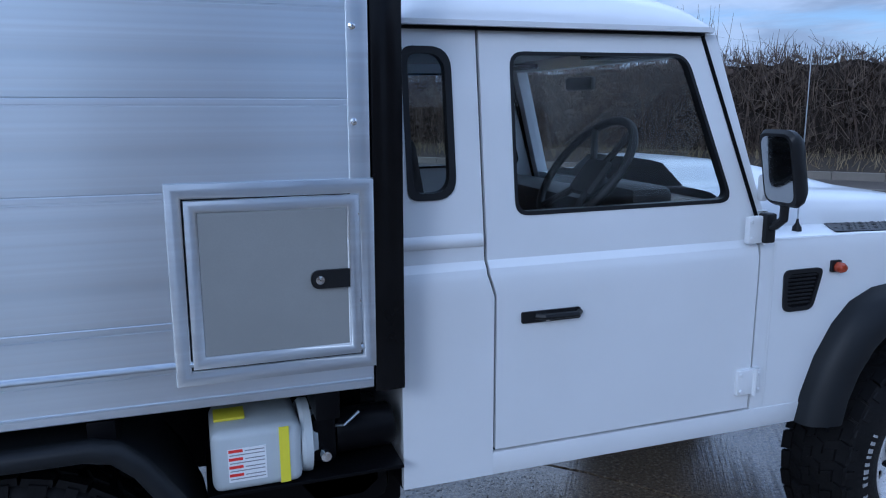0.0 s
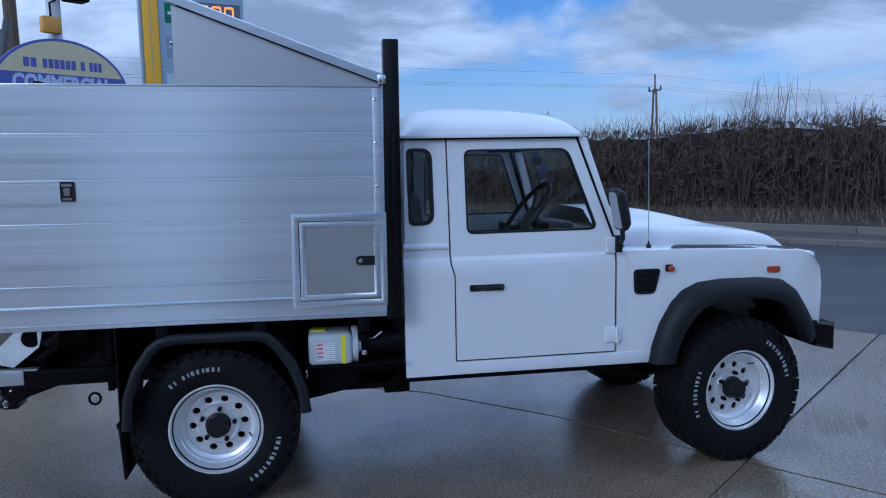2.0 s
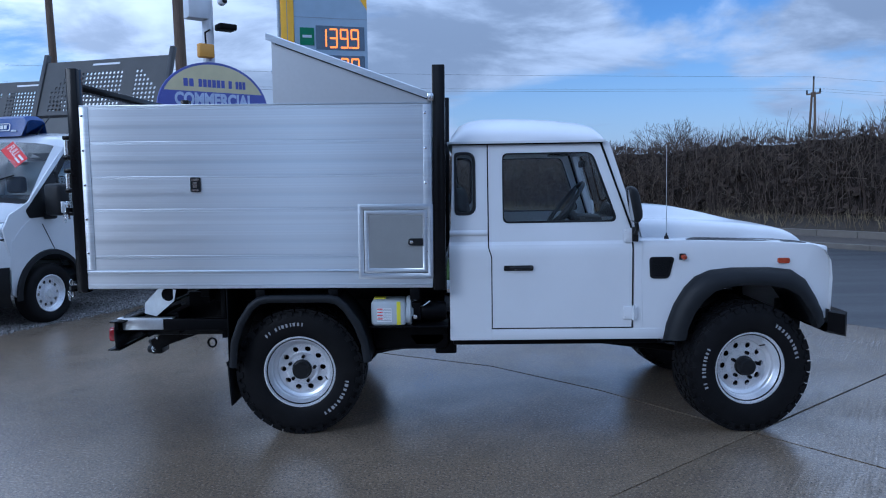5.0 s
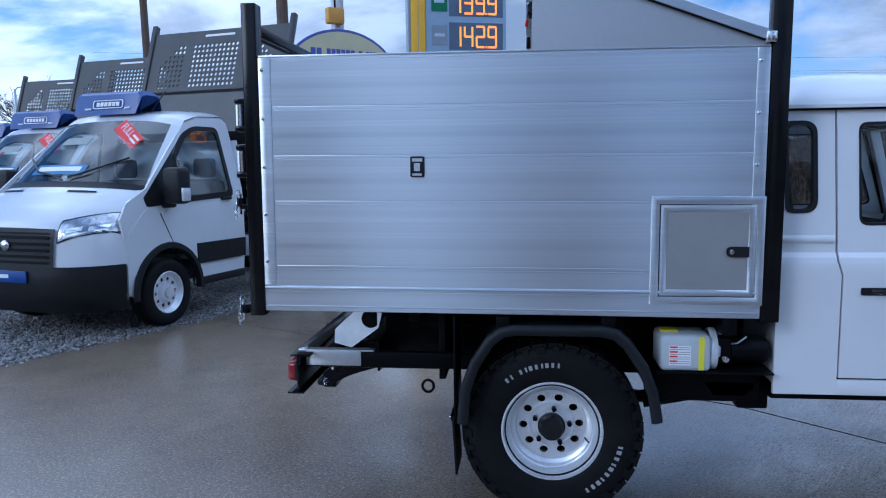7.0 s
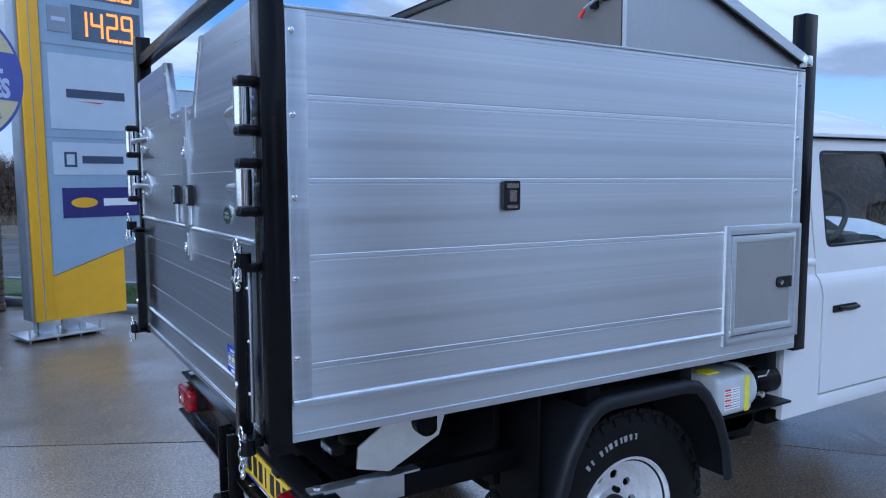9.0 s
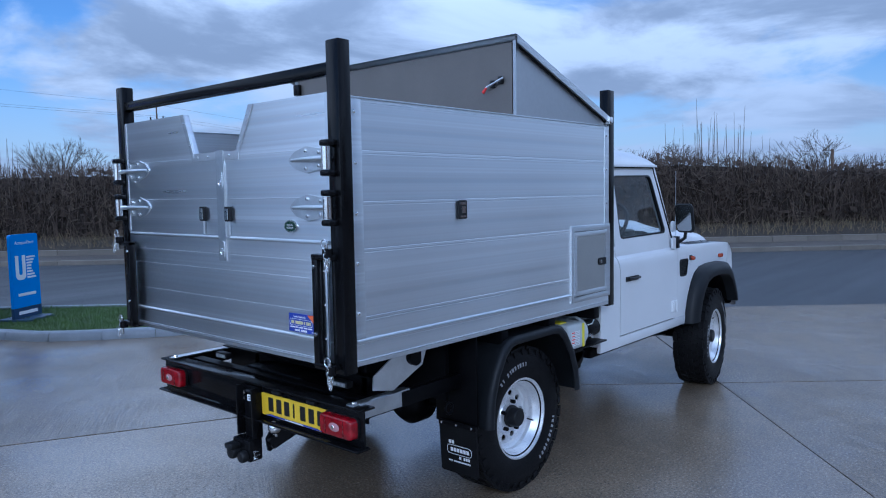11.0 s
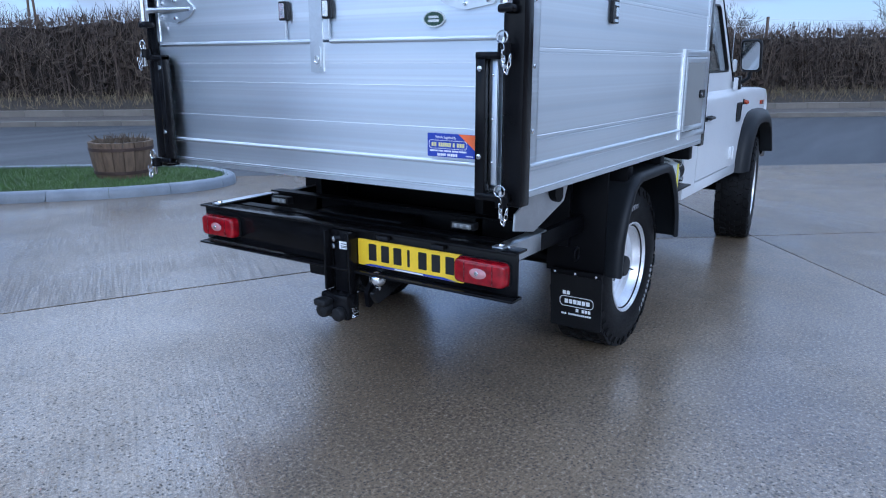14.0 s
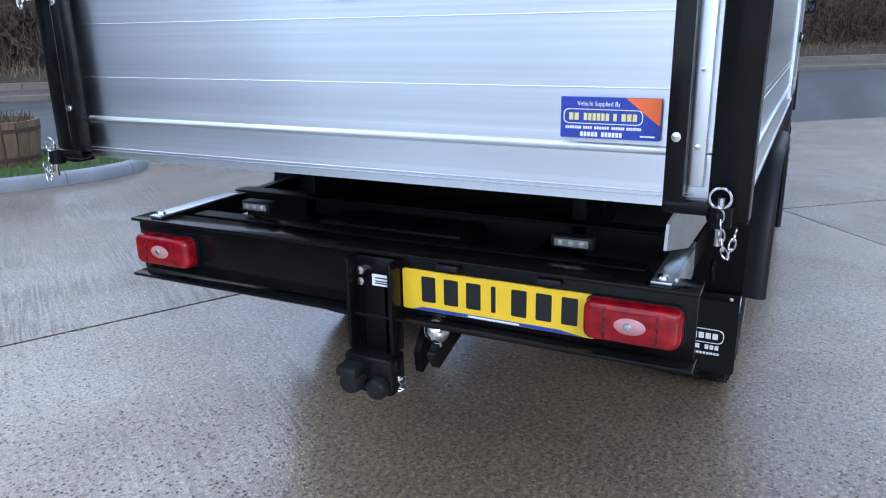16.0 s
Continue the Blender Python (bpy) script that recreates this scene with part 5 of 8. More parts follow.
part("screen_sill", loft([[(x, y, z) for y in (-0.78, 0.78)] for x, z in ((2.10, 1.215), (2.155, 1.215), (2.138, 1.285), (2.088, 1.285), (2.10, 1.215))]), WHITE, cab, smooth=0)
gl = part("windscreen", loft([[(2.118, y * 0.735, 1.28), (1.968, y * 0.665, 1.757)] for y in (-1, 1)]), GLASS, cab)
gl.visible_shadow = False
# bonnet and nose
bonnet = sub("bonnet", truck, label="white bonnet with a raised centre")
zs = ((2.11, 1.315), (2.5, 1.303), (2.8, 1.283), (3.0, 1.260), (3.06, 1.250), (3.12, 1.234), (3.16, 1.215), (3.19, 1.192), (3.225, 1.150), (3.245, 1.115))
hp_ = ((2.11, 0.075), (2.3, 0.079), (2.5, 0.068), (2.65, 0.047), (2.8, 0.020), (2.9, 0.005), (3.0, 0.0))
bx = (2.11, 2.2, 2.3, 2.4, 2.5, 2.6, 2.7, 2.8, 2.9, 3.0, 3.06, 3.12, 3.16, 3.19, 3.21, 3.225, 3.237, 3.245)
yy = [0, 0.1, 0.2, 0.27, 0.32, 0.36, 0.40, 0.45, 0.50, 0.55, 0.585, 0.605, 0.618, 0.622]
yy = [-y for y in yy[:0:-1]] + yy


def bonnet_z(x, y):
    a = abs(y)
    z = lerp(x, zs) + lerp(x, hp_) * (1 - min(1, max(0, (a - 0.26) / 0.14))) ** 1.0 + 0.012 * (1 - (a / 0.62) ** 2)
    base = lerp(x, ((2.1, 1.205), (3.0, 1.186), (3.18, 1.165), (3.245, 1.11)))
    return base + (z - base) * max(0.0, 1 - max(0.0, (a - 0.50) / 0.122) ** 4) ** 0.5 if a > 0.50 else z


part("bonnet_skin", loft([[(x, y, bonnet_z(x, y)) for y in yy] for x in bx]), WHITE, bonnet, smooth=50)
part("nose_panel", box((3.215, -0.76, 0.66), (3.310, 0.76, 1.15), 0.02), WHITE, bonnet, "white nose panel")
part("grille", box((3.310, -0.36, 0.80), (3.330, 0.36, 1.10), 0.01), PLASTIC, bonnet, "black grille")
for s in (-1, 1):
    part("headlight", lathe([(0.10, 3.305), (0.10, 3.320), (0.085, 3.333), (0.001, 3.340)], 24, None, "x", (0, s * 0.52, 0.95)), LENS_CLEAR, bonnet, "round headlight")
bp = sub("front_bumper", truck, label="black steel front bumper")
bm = loft([[(3.30, y, z0 + 0.03), (3.428 - c, y, z0), (3.428 - c, y, z1 - 0.02), (3.30, y, z1)] for y, z0, z1, c in ((-0.80, 0.595, 0.742, 0.02), (-0.78, 0.58, 0.757, 0.0), (0.78, 0.58, 0.757, 0.0), (0.80, 0.595, 0.742, 0.02))], closed=True)
part("bumper_beam", capped(bm), BLACK_PAINT, bp)
for s in (-1, 1):
    part("bumper_iron", box((3.15, s * 0.40 - 0.03, 0.64), (3.34, s * 0.40 + 0.03, 0.76), 0.004), CHASSIS, bp)
part("trailing_rod", tube([(0.38, -0.60, 0.475), (0.62, -0.60, 0.500), (0.98, -0.60, 0.520)], 0.014, 8), CHASSIS, truck, "black tubular suspension rod")
part("rod_bracket", box((0.86, -0.64, 0.46), (1.00, -0.56, 0.60), 0.012), CHASSIS, truck)
part("aerial", rod((2.325, -0.71, 1.20), (2.318, -0.715, 1.785), 0.0028, 8, 0.0014), GALV, truck, "thin whip aerial")
part("aerial_base", lathe([(0.016, 1.195), (0.014, 1.212), (0.006, 1.225), (0.003, 1.24)], 14, None, "z", (2.325, -0.71, 0)), PLASTIC, truck)

# -- cab interior
inn = sub("cabin", truck, label="dark cabin with two seats and a four-spoke steering wheel")
part("cabin_floor", box((1.0, -0.74, 0.62), (2.12, 0.74, 0.66), 0.004), CABIN, inn)
part("bulkhead", box((2.10, -0.76, 0.62), (2.13, 0.76, 1.20), 0.004), CABIN, inn)
part("seat_box", box((1.02, -0.72, 0.66), (1.62, 0.72, 0.90), 0.01), CABIN, inn)
part("dash_top", loft([[(x, y, z) for y in (-0.72, 0.72)] for x, z in ((2.10, 1.20), (2.06, 1.262), (1.90, 1.285), (1.84, 1.262), (1.84, 1.10), (1.95, 0.95), (2.1, 0.92))]), CABIN, inn, "black dashboard", 40)
part("instrument_hood", box((1.80, -0.56, 1.24), (1.96, -0.24, 1.345), 0.03), CABIN, inn)
sw = sub("steering_wheel", truck, pose(1.725, -0.385, 1.390, 0, -52, 0), "black steering wheel")
part("wheel_rim", tube([(0.206 * math.cos(t), 0.206 * math.sin(t), 0) for t in (2 * math.pi * i / 40 for i in range(40))], 0.0145, 10, True), CABIN, sw, smooth=60)
part("wheel_boss", box((-0.075, -0.07, -0.05), (0.065, 0.07, -0.012), 0.02), CABIN, sw)
for a in (35, 145, 215, 325):
    t = radians(a)
    part("wheel_spoke", rod((0.05 * math.cos(t), 0.05 * math.sin(t), -0.03), (0.202 * math.cos(t), 0.202 * math.sin(t), 0), 0.012, 8), CABIN, sw)
part("steering_column", rod((1.75, -0.385, 1.365), (2.0, -0.385, 1.16), 0.035, 12), CABIN, inn)
for y in (-0.385, 0.385):
    seat = sub("seat", truck, (1.30, y, 0.90), "charcoal cloth seat")
    part("seat_cushion", box((-0.20, -0.24, 0.0), (0.32, 0.24, 0.14), 0.05, 3), CLOTH, seat)
    part("seat_back", box((-0.06, -0.23, 0.0), (0.06, 0.23, 0.56), 0.05, 3), CLOTH, seat, loc=pose(-0.19, 0, 0.08, 0, -10, 0))
    part("head_rest", tube([(0, -0.09, 0.0), (0, -0.09, 0.10), (0, -0.05, 0.135), (0, 0.05, 0.135), (0, 0.09, 0.10), (0, 0.09, 0.0)], 0.008, 8), CABIN, seat, "bare head-rest hoop", loc=pose(-0.275, 0, 0.62, 0, -10, 0))
part("cubby_box", box((1.08, -0.12, 0.90), (1.58, 0.12, 1.12), 0.03), CABIN, inn)
part("gear_lever", rod((1.72, -0.05, 0.66), (1.66, -0.05, 1.05), 0.008, 8), CABIN, inn)
part("gear_knob", lathe([(0.003, 1.03), (0.024, 1.045), (0.026, 1.07), (0.003, 1.085)], 14, None, "z", (1.66, -0.05, 0)), CABIN, inn)
part("rear_mirror", box((1.90, -0.10, 1.66), (1.925, 0.10, 1.71), 0.01), CABIN, inn)
for y in (-0.6, 0.6):
    part("sun_visor", box((1.74, y - 0.06 if y < 0 else y - 0.3, 1.755), (1.88, y + 0.3 if y < 0 else y + 0.06, 1.775), 0.006), CABIN, inn)


# ---- the place: d runs from the yard across the road to the hedge, s along the road ----
ND, TS = Vector((0.763, 0.646)), Vector((0.646, -0.763))


def ds(d, s, z=0.0):
    p = ND * d + TS * s
    return (p.x, p.y, z)


def wet_concrete(name, tine, gritty, tone, film):
    """Brushed concrete with a film of rain: khaki grey, grainy, patchy shine, fine tining across it."""
    m, n, l, p = nodes_of(name)
    v = coords(n, l)
    big, mid, grit = noise_of(n, l, v, 0.55, 5, 0.6), noise_of(n, l, v, 3.2, 6, 0.65), noise_of(n, l, v, 150, 2, 0.6)
    speck = noise_of(n, l, v, 62, 3, 0.7)
    c = mix(n, l, span(n, l, big, 0, 1, 0.35, 0.65), tuple(x * tone for x in (0.205, 0.140, 0.078)), tuple(x * tone for x in (0.385, 0.290, 0.185)))
    c = mix(n, l, span(n, l, mid, 0, 0.55, 0.44, 0.66), c, tuple(x * tone for x in (0.17, 0.125, 0.078)))
    c = mix(n, l, span(n, l, speck, 0, 0.7, 0.53, 0.66), c, (0.50, 0.43, 0.33))
    c = mix(n, l, span(n, l, speck, 0.9, 0, 0.36, 0.47), c, (0.045, 0.034, 0.023))
    c = mix(n, l, span(n, l, grit, 0.55, 0, 0.34, 0.48), c, (0.05, 0.038, 0.027))
    # dark pores scattered through the paste
    pore = None
    for scale, size, share in ((24, 0.18, 0.26), (60, 0.36, 0.60)):
        vo, pick = n.new("ShaderNodeTexVoronoi"), n.new("ShaderNodeSeparateColor")
        vo.inputs["Scale"].default_value = scale
        l.new(v, vo.inputs["Vector"])
        l.new(vo.outputs["Color"], pick.inputs[0])
        hole, more = n.new("ShaderNodeMath"), n.new("ShaderNodeMath")
        hole.operation, more.operation = "MULTIPLY", "MAXIMUM"
        l.new(span(n, l, vo.outputs["Distance"], 1.0, 0.0, size * 0.55, size), hole.inputs[0])
        l.new(span(n, l, pick.outputs[0], 1.0, 0.0, share * 0.6, share), hole.inputs[1])
        more.inputs[0].default_value = 0.0
        if pore:
            l.new(pore, more.inputs[0])
        l.new(hole.outputs[0], more.inputs[1])
        pore = more.outputs[0]
    c = mix(n, l, pore, c, (0.026, 0.021, 0.016))
    oi = n.new("ShaderNodeObjectInfo")
    c = mix(n, l, span(n, l, oi.outputs["Random"], 0.0, 0.15, 0, 1), c, (0.20, 0.165, 0.125))
    # brush marks: fine broken streaks at right angles to the road
    tc, turn, draw = n.new("ShaderNodeTexCoord"), n.new("ShaderNodeMapping"), n.new("ShaderNodeMapping")
    turn.inputs["Rotation"].default_value = (0, 0, radians(33))
    draw.inputs["Scale"].default_value = (1, 0.03, 1)
    l.new(tc.outputs["Object"], turn.inputs["Vector"])
    l.new(turn.outputs[0], draw.inputs["Vector"])
    worn = n.new("ShaderNodeMath")
    worn.operation = "MULTIPLY"
    l.new(span(n, l, noise_of(n, l, draw.outputs[0], 62, 4, 0.65), 0.0, 1.0, 0.34, 0.62), worn.inputs[0])
    l.new(span(n, l, noise_of(n, l, v, 1.1, 4, 0.6), 0.3, 1.0, 0.38, 0.58), worn.inputs[1])
    c = mix(n, l, span(n, l, worn.outputs[0], 0.0, 0.8 * tine, 0.25, 0.9), c, (0.060, 0.045, 0.030))
    l.new(c, p.inputs["Base Color"])
    wet = noise_of(n, l, coords(n, l), 0.85, 6, 0.62)
    l.new(span(n, l, speck, 0.40, 0.62), p.inputs["Roughness"])
    p.inputs["Specular IOR Level"].default_value = 0.3
    lump = noise_of(n, l, coords(n, l), 60, 4, 0.7)
    nb = bump(n, l, worn.outputs[0], tine, 0.0030)
    nb = bump(n, l, lump, gritty, 0.0046, nb)
    nb = bump(n, l, pore, 0.35, -0.002, nb)
    l.new(bump(n, l, grit, 0.7, 0.0014, nb), p.inputs["Normal"])
    # the film of water: thin and broken by the grit in places, lying smooth in others
    pit = n.new("ShaderNodeMath")  # no film over pits and pores
    pit.operation = "MAXIMUM"
    l.new(pore, pit.inputs[0])
    l.new(span(n, l, noise_of(n, l, coords(n, l), 46, 4, 0.72), 0.9, 0.0, 0.36, 0.43), pit.inputs[1])
    dry = n.new("ShaderNodeMath")
    dry.operation, dry.use_clamp = "SUBTRACT", True
    stroke = n.new("ShaderNodeMath")
    stroke.operation = "MULTIPLY"
    l.new(span(n, l, wet, film, film * 0.6, 0.42, 0.64), stroke.inputs[0])
    l.new(span(n, l, worn.outputs[0], 1.0, 1.0 - 0.75 * tine, 0.3, 0.8), stroke.inputs[1])
    l.new(stroke.outputs[0], dry.inputs[0])
    l.new(pit.outputs[0], dry.inputs[1])
    l.new(dry.outputs[0], p.inputs["Coat Weight"])
    l.new(span(n, l, wet, 0.04, 0.15, 0.40, 0.66), p.inputs["Coat Roughness"])
    p.inputs["Coat IOR"].default_value = 2.05
    cb = bump(n, l, worn.outputs[0], tine * 0.7, 0.0022)
    cb = bump(n, l, noise_of(n, l, coords(n, l), 80, 3, 0.7), gritty * 0.80, 0.0020, cb)
    cb = bump(n, l, noise_of(n, l, coords(n, l), 120, 1, 0.5), gritty * 0.9, 0.0015, cb)
    l.new(bump(n, l, noise_of(n, l, coords(n, l), 7, 3, 0.5), 0.13, 0.004, cb), p.inputs["Coat Normal"])
    return m


def wet_asphalt():
    m, n, l, p = nodes_of("damp_asphalt")
    v = coords(n, l)
    st = noise_of(n, l, v, 130, 2, 0.6)
    lane = noise_of(n, l, coords(n, l, (0.05, 0.6, 1), 49.7), 1.4, 4)
    c = mix(n, l, span(n, l, st, 0, 1), (0.020, 0.022, 0.026), (0.062, 0.064, 0.068))
    c = mix(n, l, span(n, l, lane, 0, 0.4), c, (0.03, 0.032, 0.036))
    l.new(c, p.inputs["Base Color"])
    l.new(span(n, l, lane, 0.42, 0.66), p.inputs["Roughness"])
    p.inputs["Specular IOR Level"].default_value = 0.3
    l.new(bump(n, l, st, 0.6, 0.005), p.inputs["Normal"])
    return m


CONCRETE, TINED, ASPHALT = wet_concrete("wet_worn_concrete", 0.26, 0.56, 0.78, 1.0), wet_concrete("wet_tined_concrete", 0.62, 0.46, 0.66, 1.0), wet_asphalt()
JOINT = mat("dark_joint_sealant", (0.02, 0.019, 0.018), 0.6, 0.0, 0.3, 12, 100, 0.3)
GRAVEL_BED = mat("wet_grey_gravel_bed", (0.10, 0.097, 0.094), 0.55, 0.0, 0.6, 26, 42, 1.0, 0.03)
STONES = mat("gravel_stones", (0.26, 0.25, 0.24), 0.5, 0.0, 0.65, 24, 60, 0.3)
KERB = mat("pale_concrete_kerb", (0.17, 0.15, 0.125), 0.6, 0.0, 0.18, 3, 60, 0.3, 0.002, rnd=0.35, dirt=((0.16, 0.15, 0.12), 0.6))
KERB_PAINT = mat("worn_grey_painted_kerb", (0.21, 0.235, 0.27), 0.5, 0.0, 0.2, 4, 60, 0.3, 0.002, rnd=0.1, dirt=((0.14, 0.14, 0.13), 0.5))
PATH = mat("brown_footpath", (0.075, 0.062, 0.05), 0.6, 0.0, 0.3, 2, 80, 0.5, 0.003)
TURF = mat("short_turf", (0.05, 0.085, 0.022), 0.9, 0.0, 0.4, 7, 90, 0.8, 0.01)
BLADE = mat("grass_blades", (0.07, 0.13, 0.028), 0.6, 0.0, 0.4, 6, 60, 0.1)
DEAD = mat("dead_verge_grass", (0.19, 0.15, 0.085), 0.9, 0.0, 0.45, 5, 50, 0.4)
EARTH = mat("dark_bank_earth", (0.042, 0.031, 0.021), 0.9, 0.0, 0.4, 2, 40, 0.8, 0.02)
TWIG = mat("bare_brown_twigs", (0.072, 0.050, 0.036), 0.85, 0.0, 0.45, 3, 30, 0.2)
TWIG_PALE = mat("pale_hedge_shoots", (0.135, 0.102, 0.072), 0.85, 0.0, 0.35, 3, 30, 0.2)
BARK = mat("grey_brown_bark", (0.10, 0.085, 0.07), 0.85, 0.0, 0.35, 5, 40, 0.6)
TIMBER = mat("weathered_pole_timber", (0.13, 0.09, 0.062), 0.8, 0.0, 0.35, 6, 60, 0.4, stretch=(8, 8, 0.6))

# far ground, then the surfaces laid on it
ground = part("ground", box((-900, -900, -1.2), (900, 900, -0.14)), mat("far_field", (0.10, 0.095, 0.05), 0.9, 0.0, 0.3, 0.02, 2.0, 0.3), None, smooth=0)
tagged(ground, "dull green-brown open ground", "ground", kind="structure")


def sheet(name, pts, z0, z1, material, parent=None, label="", kind="structure", category=""):
    ob = part(name, plate([(p[0], p[1]) for p in pts], [], flat_z(z1, z0)), material, parent, smooth=0)
    return tagged(ob, label, category, kind=kind) if parent is None else ob


CR = ds(1.6, 2.5)  # where the two slab joints cross
yard = sheet("pavement_yard", [ds(5.5, 40), ds(5.5, -60), ds(-60, -60), ds(-60, 40)], -0.10, -0.012, JOINT, label="concrete yard bays with dark open joints", category="pavement")
g = 0.009
EDGE = [(-4.95, 0.2), (-4.4, 1.3), (-3.98, 2.1), (-3.45, 3.3), (-2.95, 4.45), (-2.3, 5.85), (-2.1, 9.5)]  # gravel meets concrete
line = [(-3.45, 3.30), (-1.17, 2.11), (0.51, 1.19), (1.28, 0.80), (2.06, 0.07), (CR[0] - 0.004, CR[1])]
A = [(CR[0] - g * 1.2, CR[1] - g)] + [ds(-40, 2.5 - g)[:2], ds(-40, -40)[:2], (-5.1, -0.1)] + EDGE[:4] + [(x - g, y - g) for x, y in line[1:-1]]
C = [(x, y + g) for x, y in line[::-1]] + EDGE[4:6] + [(-2.12, 9.2), ds(5.46, -7.0)[:2], ds(5.46, 2.5 - g)[:2]]
B = [ds(1.6 - g, 2.5 + g)[:2], ds(1.6 - g, 38)[:2], ds(-40, 38)[:2], ds(-40, 2.5 + g)[:2]]
D = [ds(1.6 + g, 2.5 + g)[:2], ds(5.46, 2.5 + g)[:2], ds(5.46, 38)[:2], ds(1.6 + g, 38)[:2]]
for pts, cm in ((A, CONCRETE), (C, TINED), (B, TINED), (D, TINED)):
    part("concrete_bay", plate(pts, [], flat_z(0.0, -0.10)), cm, yard, smooth=0)
road = sheet("road", [ds(5.5, -150), ds(5.5, 120), ds(13.42, 120), ds(13.42, -150)], -0.13, -0.006, ASPHALT, label="damp grey asphalt road", category="road")
path = sheet("pavement", [ds(13.56, -150), ds(13.56, 120), ds(15.1, 120), ds(15.1, -150)], -0.13, 0.095, PATH, label="brown muddy footpath behind the kerb", category="pavement")


def kerb_run(name, d0, d1, z, material, label, first, last, unit=0.914):
    top = thing(name, (0, 0, 0), label, "kerb", kind="structure")
    bm = box((0.004, -(d1 - d0) / 2, -0.13), (unit - 0.003, (d1 - d0) / 2, z), 0.008, 2)
    me = bpy.data.meshes.new("kerbstone")
    bmesh.ops.recalc_face_normals(bm, faces=bm.faces)
    bm.to_mesh(me)
    bm.free()
    me.materials.append(material)
    a = math.atan2(TS.y, TS.x)
    for i in range(int((last - first) / unit)):
        x, y, _ = ds((d0 + d1) / 2, first + i * unit)
        shared("kerbstone", me, top, Matrix.Translation((x, y, random.uniform(-0.004, 0.004))) @ Matrix.Rotation(a + random.uniform(-0.004, 0.004), 4, "Z"))
    return top


kerb_run("trim_road_kerb", 13.42, 13.56, 0.105, KERB, "weathered concrete road kerb", -48, 40)
kerb_run("trim_back_edging", 15.1, 15.26, 0.245, KERB, "pale concrete edging at the back of the footpath", -48, 40)
# bank behind the edging
prof = [(15.26, -0.13), (15.26, 0.22), (15.6, 0.30), (16.2, 0.42), (17.0, 0.50), (19.5, 0.40), (24, -0.1)]
bm = loft([[ds(d, s, z + (0.05 * noise.noise((d * 1.3, s * 0.9, 0)) if 15.3 < d < 20 else 0)) for d, z in prof] for s in [-150 + 1.5 * i for i in range(181)]])
tagged(part("ground_bank", bm, EARTH, None, smooth=60), "dark earth bank under the hedge", "bank", kind="structure")


# -- loose pieces built straight from vertex lists
def prisms(name, sticks, material, sides=3):
    """Thin tapered sticks: (start, end, r0, r1), joined in one mesh."""
    V, F = [], []
    for a, b, r0, r1 in sticks:
        d = b - a
        u = d.orthogonal().normalized()
        w = d.cross(u).normalized()
        k = len(V)
        for p, r in ((a, r0), (b, r1)):
            for i in range(sides):
                t = 2 * math.pi * i / sides
                V.append(p + (u * math.cos(t) + w * math.sin(t)) * r)
        for i in range(sides):
            j = (i + 1) % sides
            F.append((k + i, k + j, k + sides + j, k + sides + i))
    me = bpy.data.meshes.new(name)
    me.from_pydata([tuple(v) for v in V], [], F)
    me.materials.append(material)
    return new(name, me)


rnd = random.Random(7)


def hedge_top(s):
    return lerp(s, ((-60, 2.6), (-11, 2.55), (-2, 2.78), (3, 2.7), (11, 2.3), (40, 2.3))) + 0.10 * noise.noise((s * 0.5, 3.1, 0)) + 0.06 * noise.noise((s * 2.1, 1.1, 0))


sticks, pale = [], []
for i in range(42000):
    s = rnd.uniform(-46, 34)
    near = rnd.random()
    d = 16.3 + 1.6 * near ** 1.6
    top = hedge_top(s)
    z = rnd.uniform(0.3, top) if rnd.random() > 0.25 else rnd.uniform(top * 0.6, top)
    L = rnd.uniform(0.22, 0.75)
    th, ph = rnd.uniform(0, 2 * math.pi), abs(rnd.gauss(0, 0.75))
    v = Vector((math.cos(th) * math.sin(ph), math.sin(th) * math.sin(ph), math.cos(ph))) * L
    a = Vector(ds(d, s, z - L * 0.4))
    b = a + v
    if b.z > top + 0.14:
        b.z = top + rnd.uniform(-0.1, 0.14)
    r = rnd.uniform(0.004, 0.010)
    (pale if rnd.random() < 0.22 + 0.25 * noise.noise((s * 0.45, z * 0.9, 2.0)) else sticks).append((a, b, r, r * 0.5))
for i in range(420):  # the stems
    s = rnd.uniform(-46, 34)
    a = Vector(ds(rnd.uniform(16.5, 17.6), s, 0.35))
    b = a + Vector((rnd.uniform(-0.35, 0.35), rnd.uniform(-0.35, 0.35), rnd.uniform(0.9, 1.7)))
    sticks.append((a, b, rnd.uniform(0.02, 0.04), 0.012))
for i in range(1500):  # long shoots above the trimmed top
    s = rnd.uniform(-46, 34)
    k = 0.5 + 0.5 * noise.noise((s * 0.28, 8.0, 0)) + 0.35 * noise.noise((s * 0.9, 4.0, 0))
    h = max(0.1, k) ** 1.5 * rnd.uniform(0.4, 1.9) * lerp(s, ((-14, 0.7), (-8, 0.6), (-6, 1.0), (0, 1.0), (3, 0.35), (40, 0.35)))
    a = Vector(ds(rnd.uniform(16.7, 17.7), s, hedge_top(s) - 0.25))
    m = a + Vector((rnd.gauss(0, 0.10) * h, rnd.gauss(0, 0.10) * h, h * 0.55))
    b = m + Vector((rnd.gauss(0, 0.14) * h, rnd.gauss(0, 0.14) * h, h * 0.55))
    pale.append((a, m, 0.0085, 0.006))
    pale.append((m, b, 0.006, 0.003))
    if rnd.random() < 0.5:
        pale.append((m, m + Vector((rnd.gauss(0, 0.25), rnd.gauss(0, 0.25), rnd.uniform(0.1, 0.4))), 0.005, 0.003))
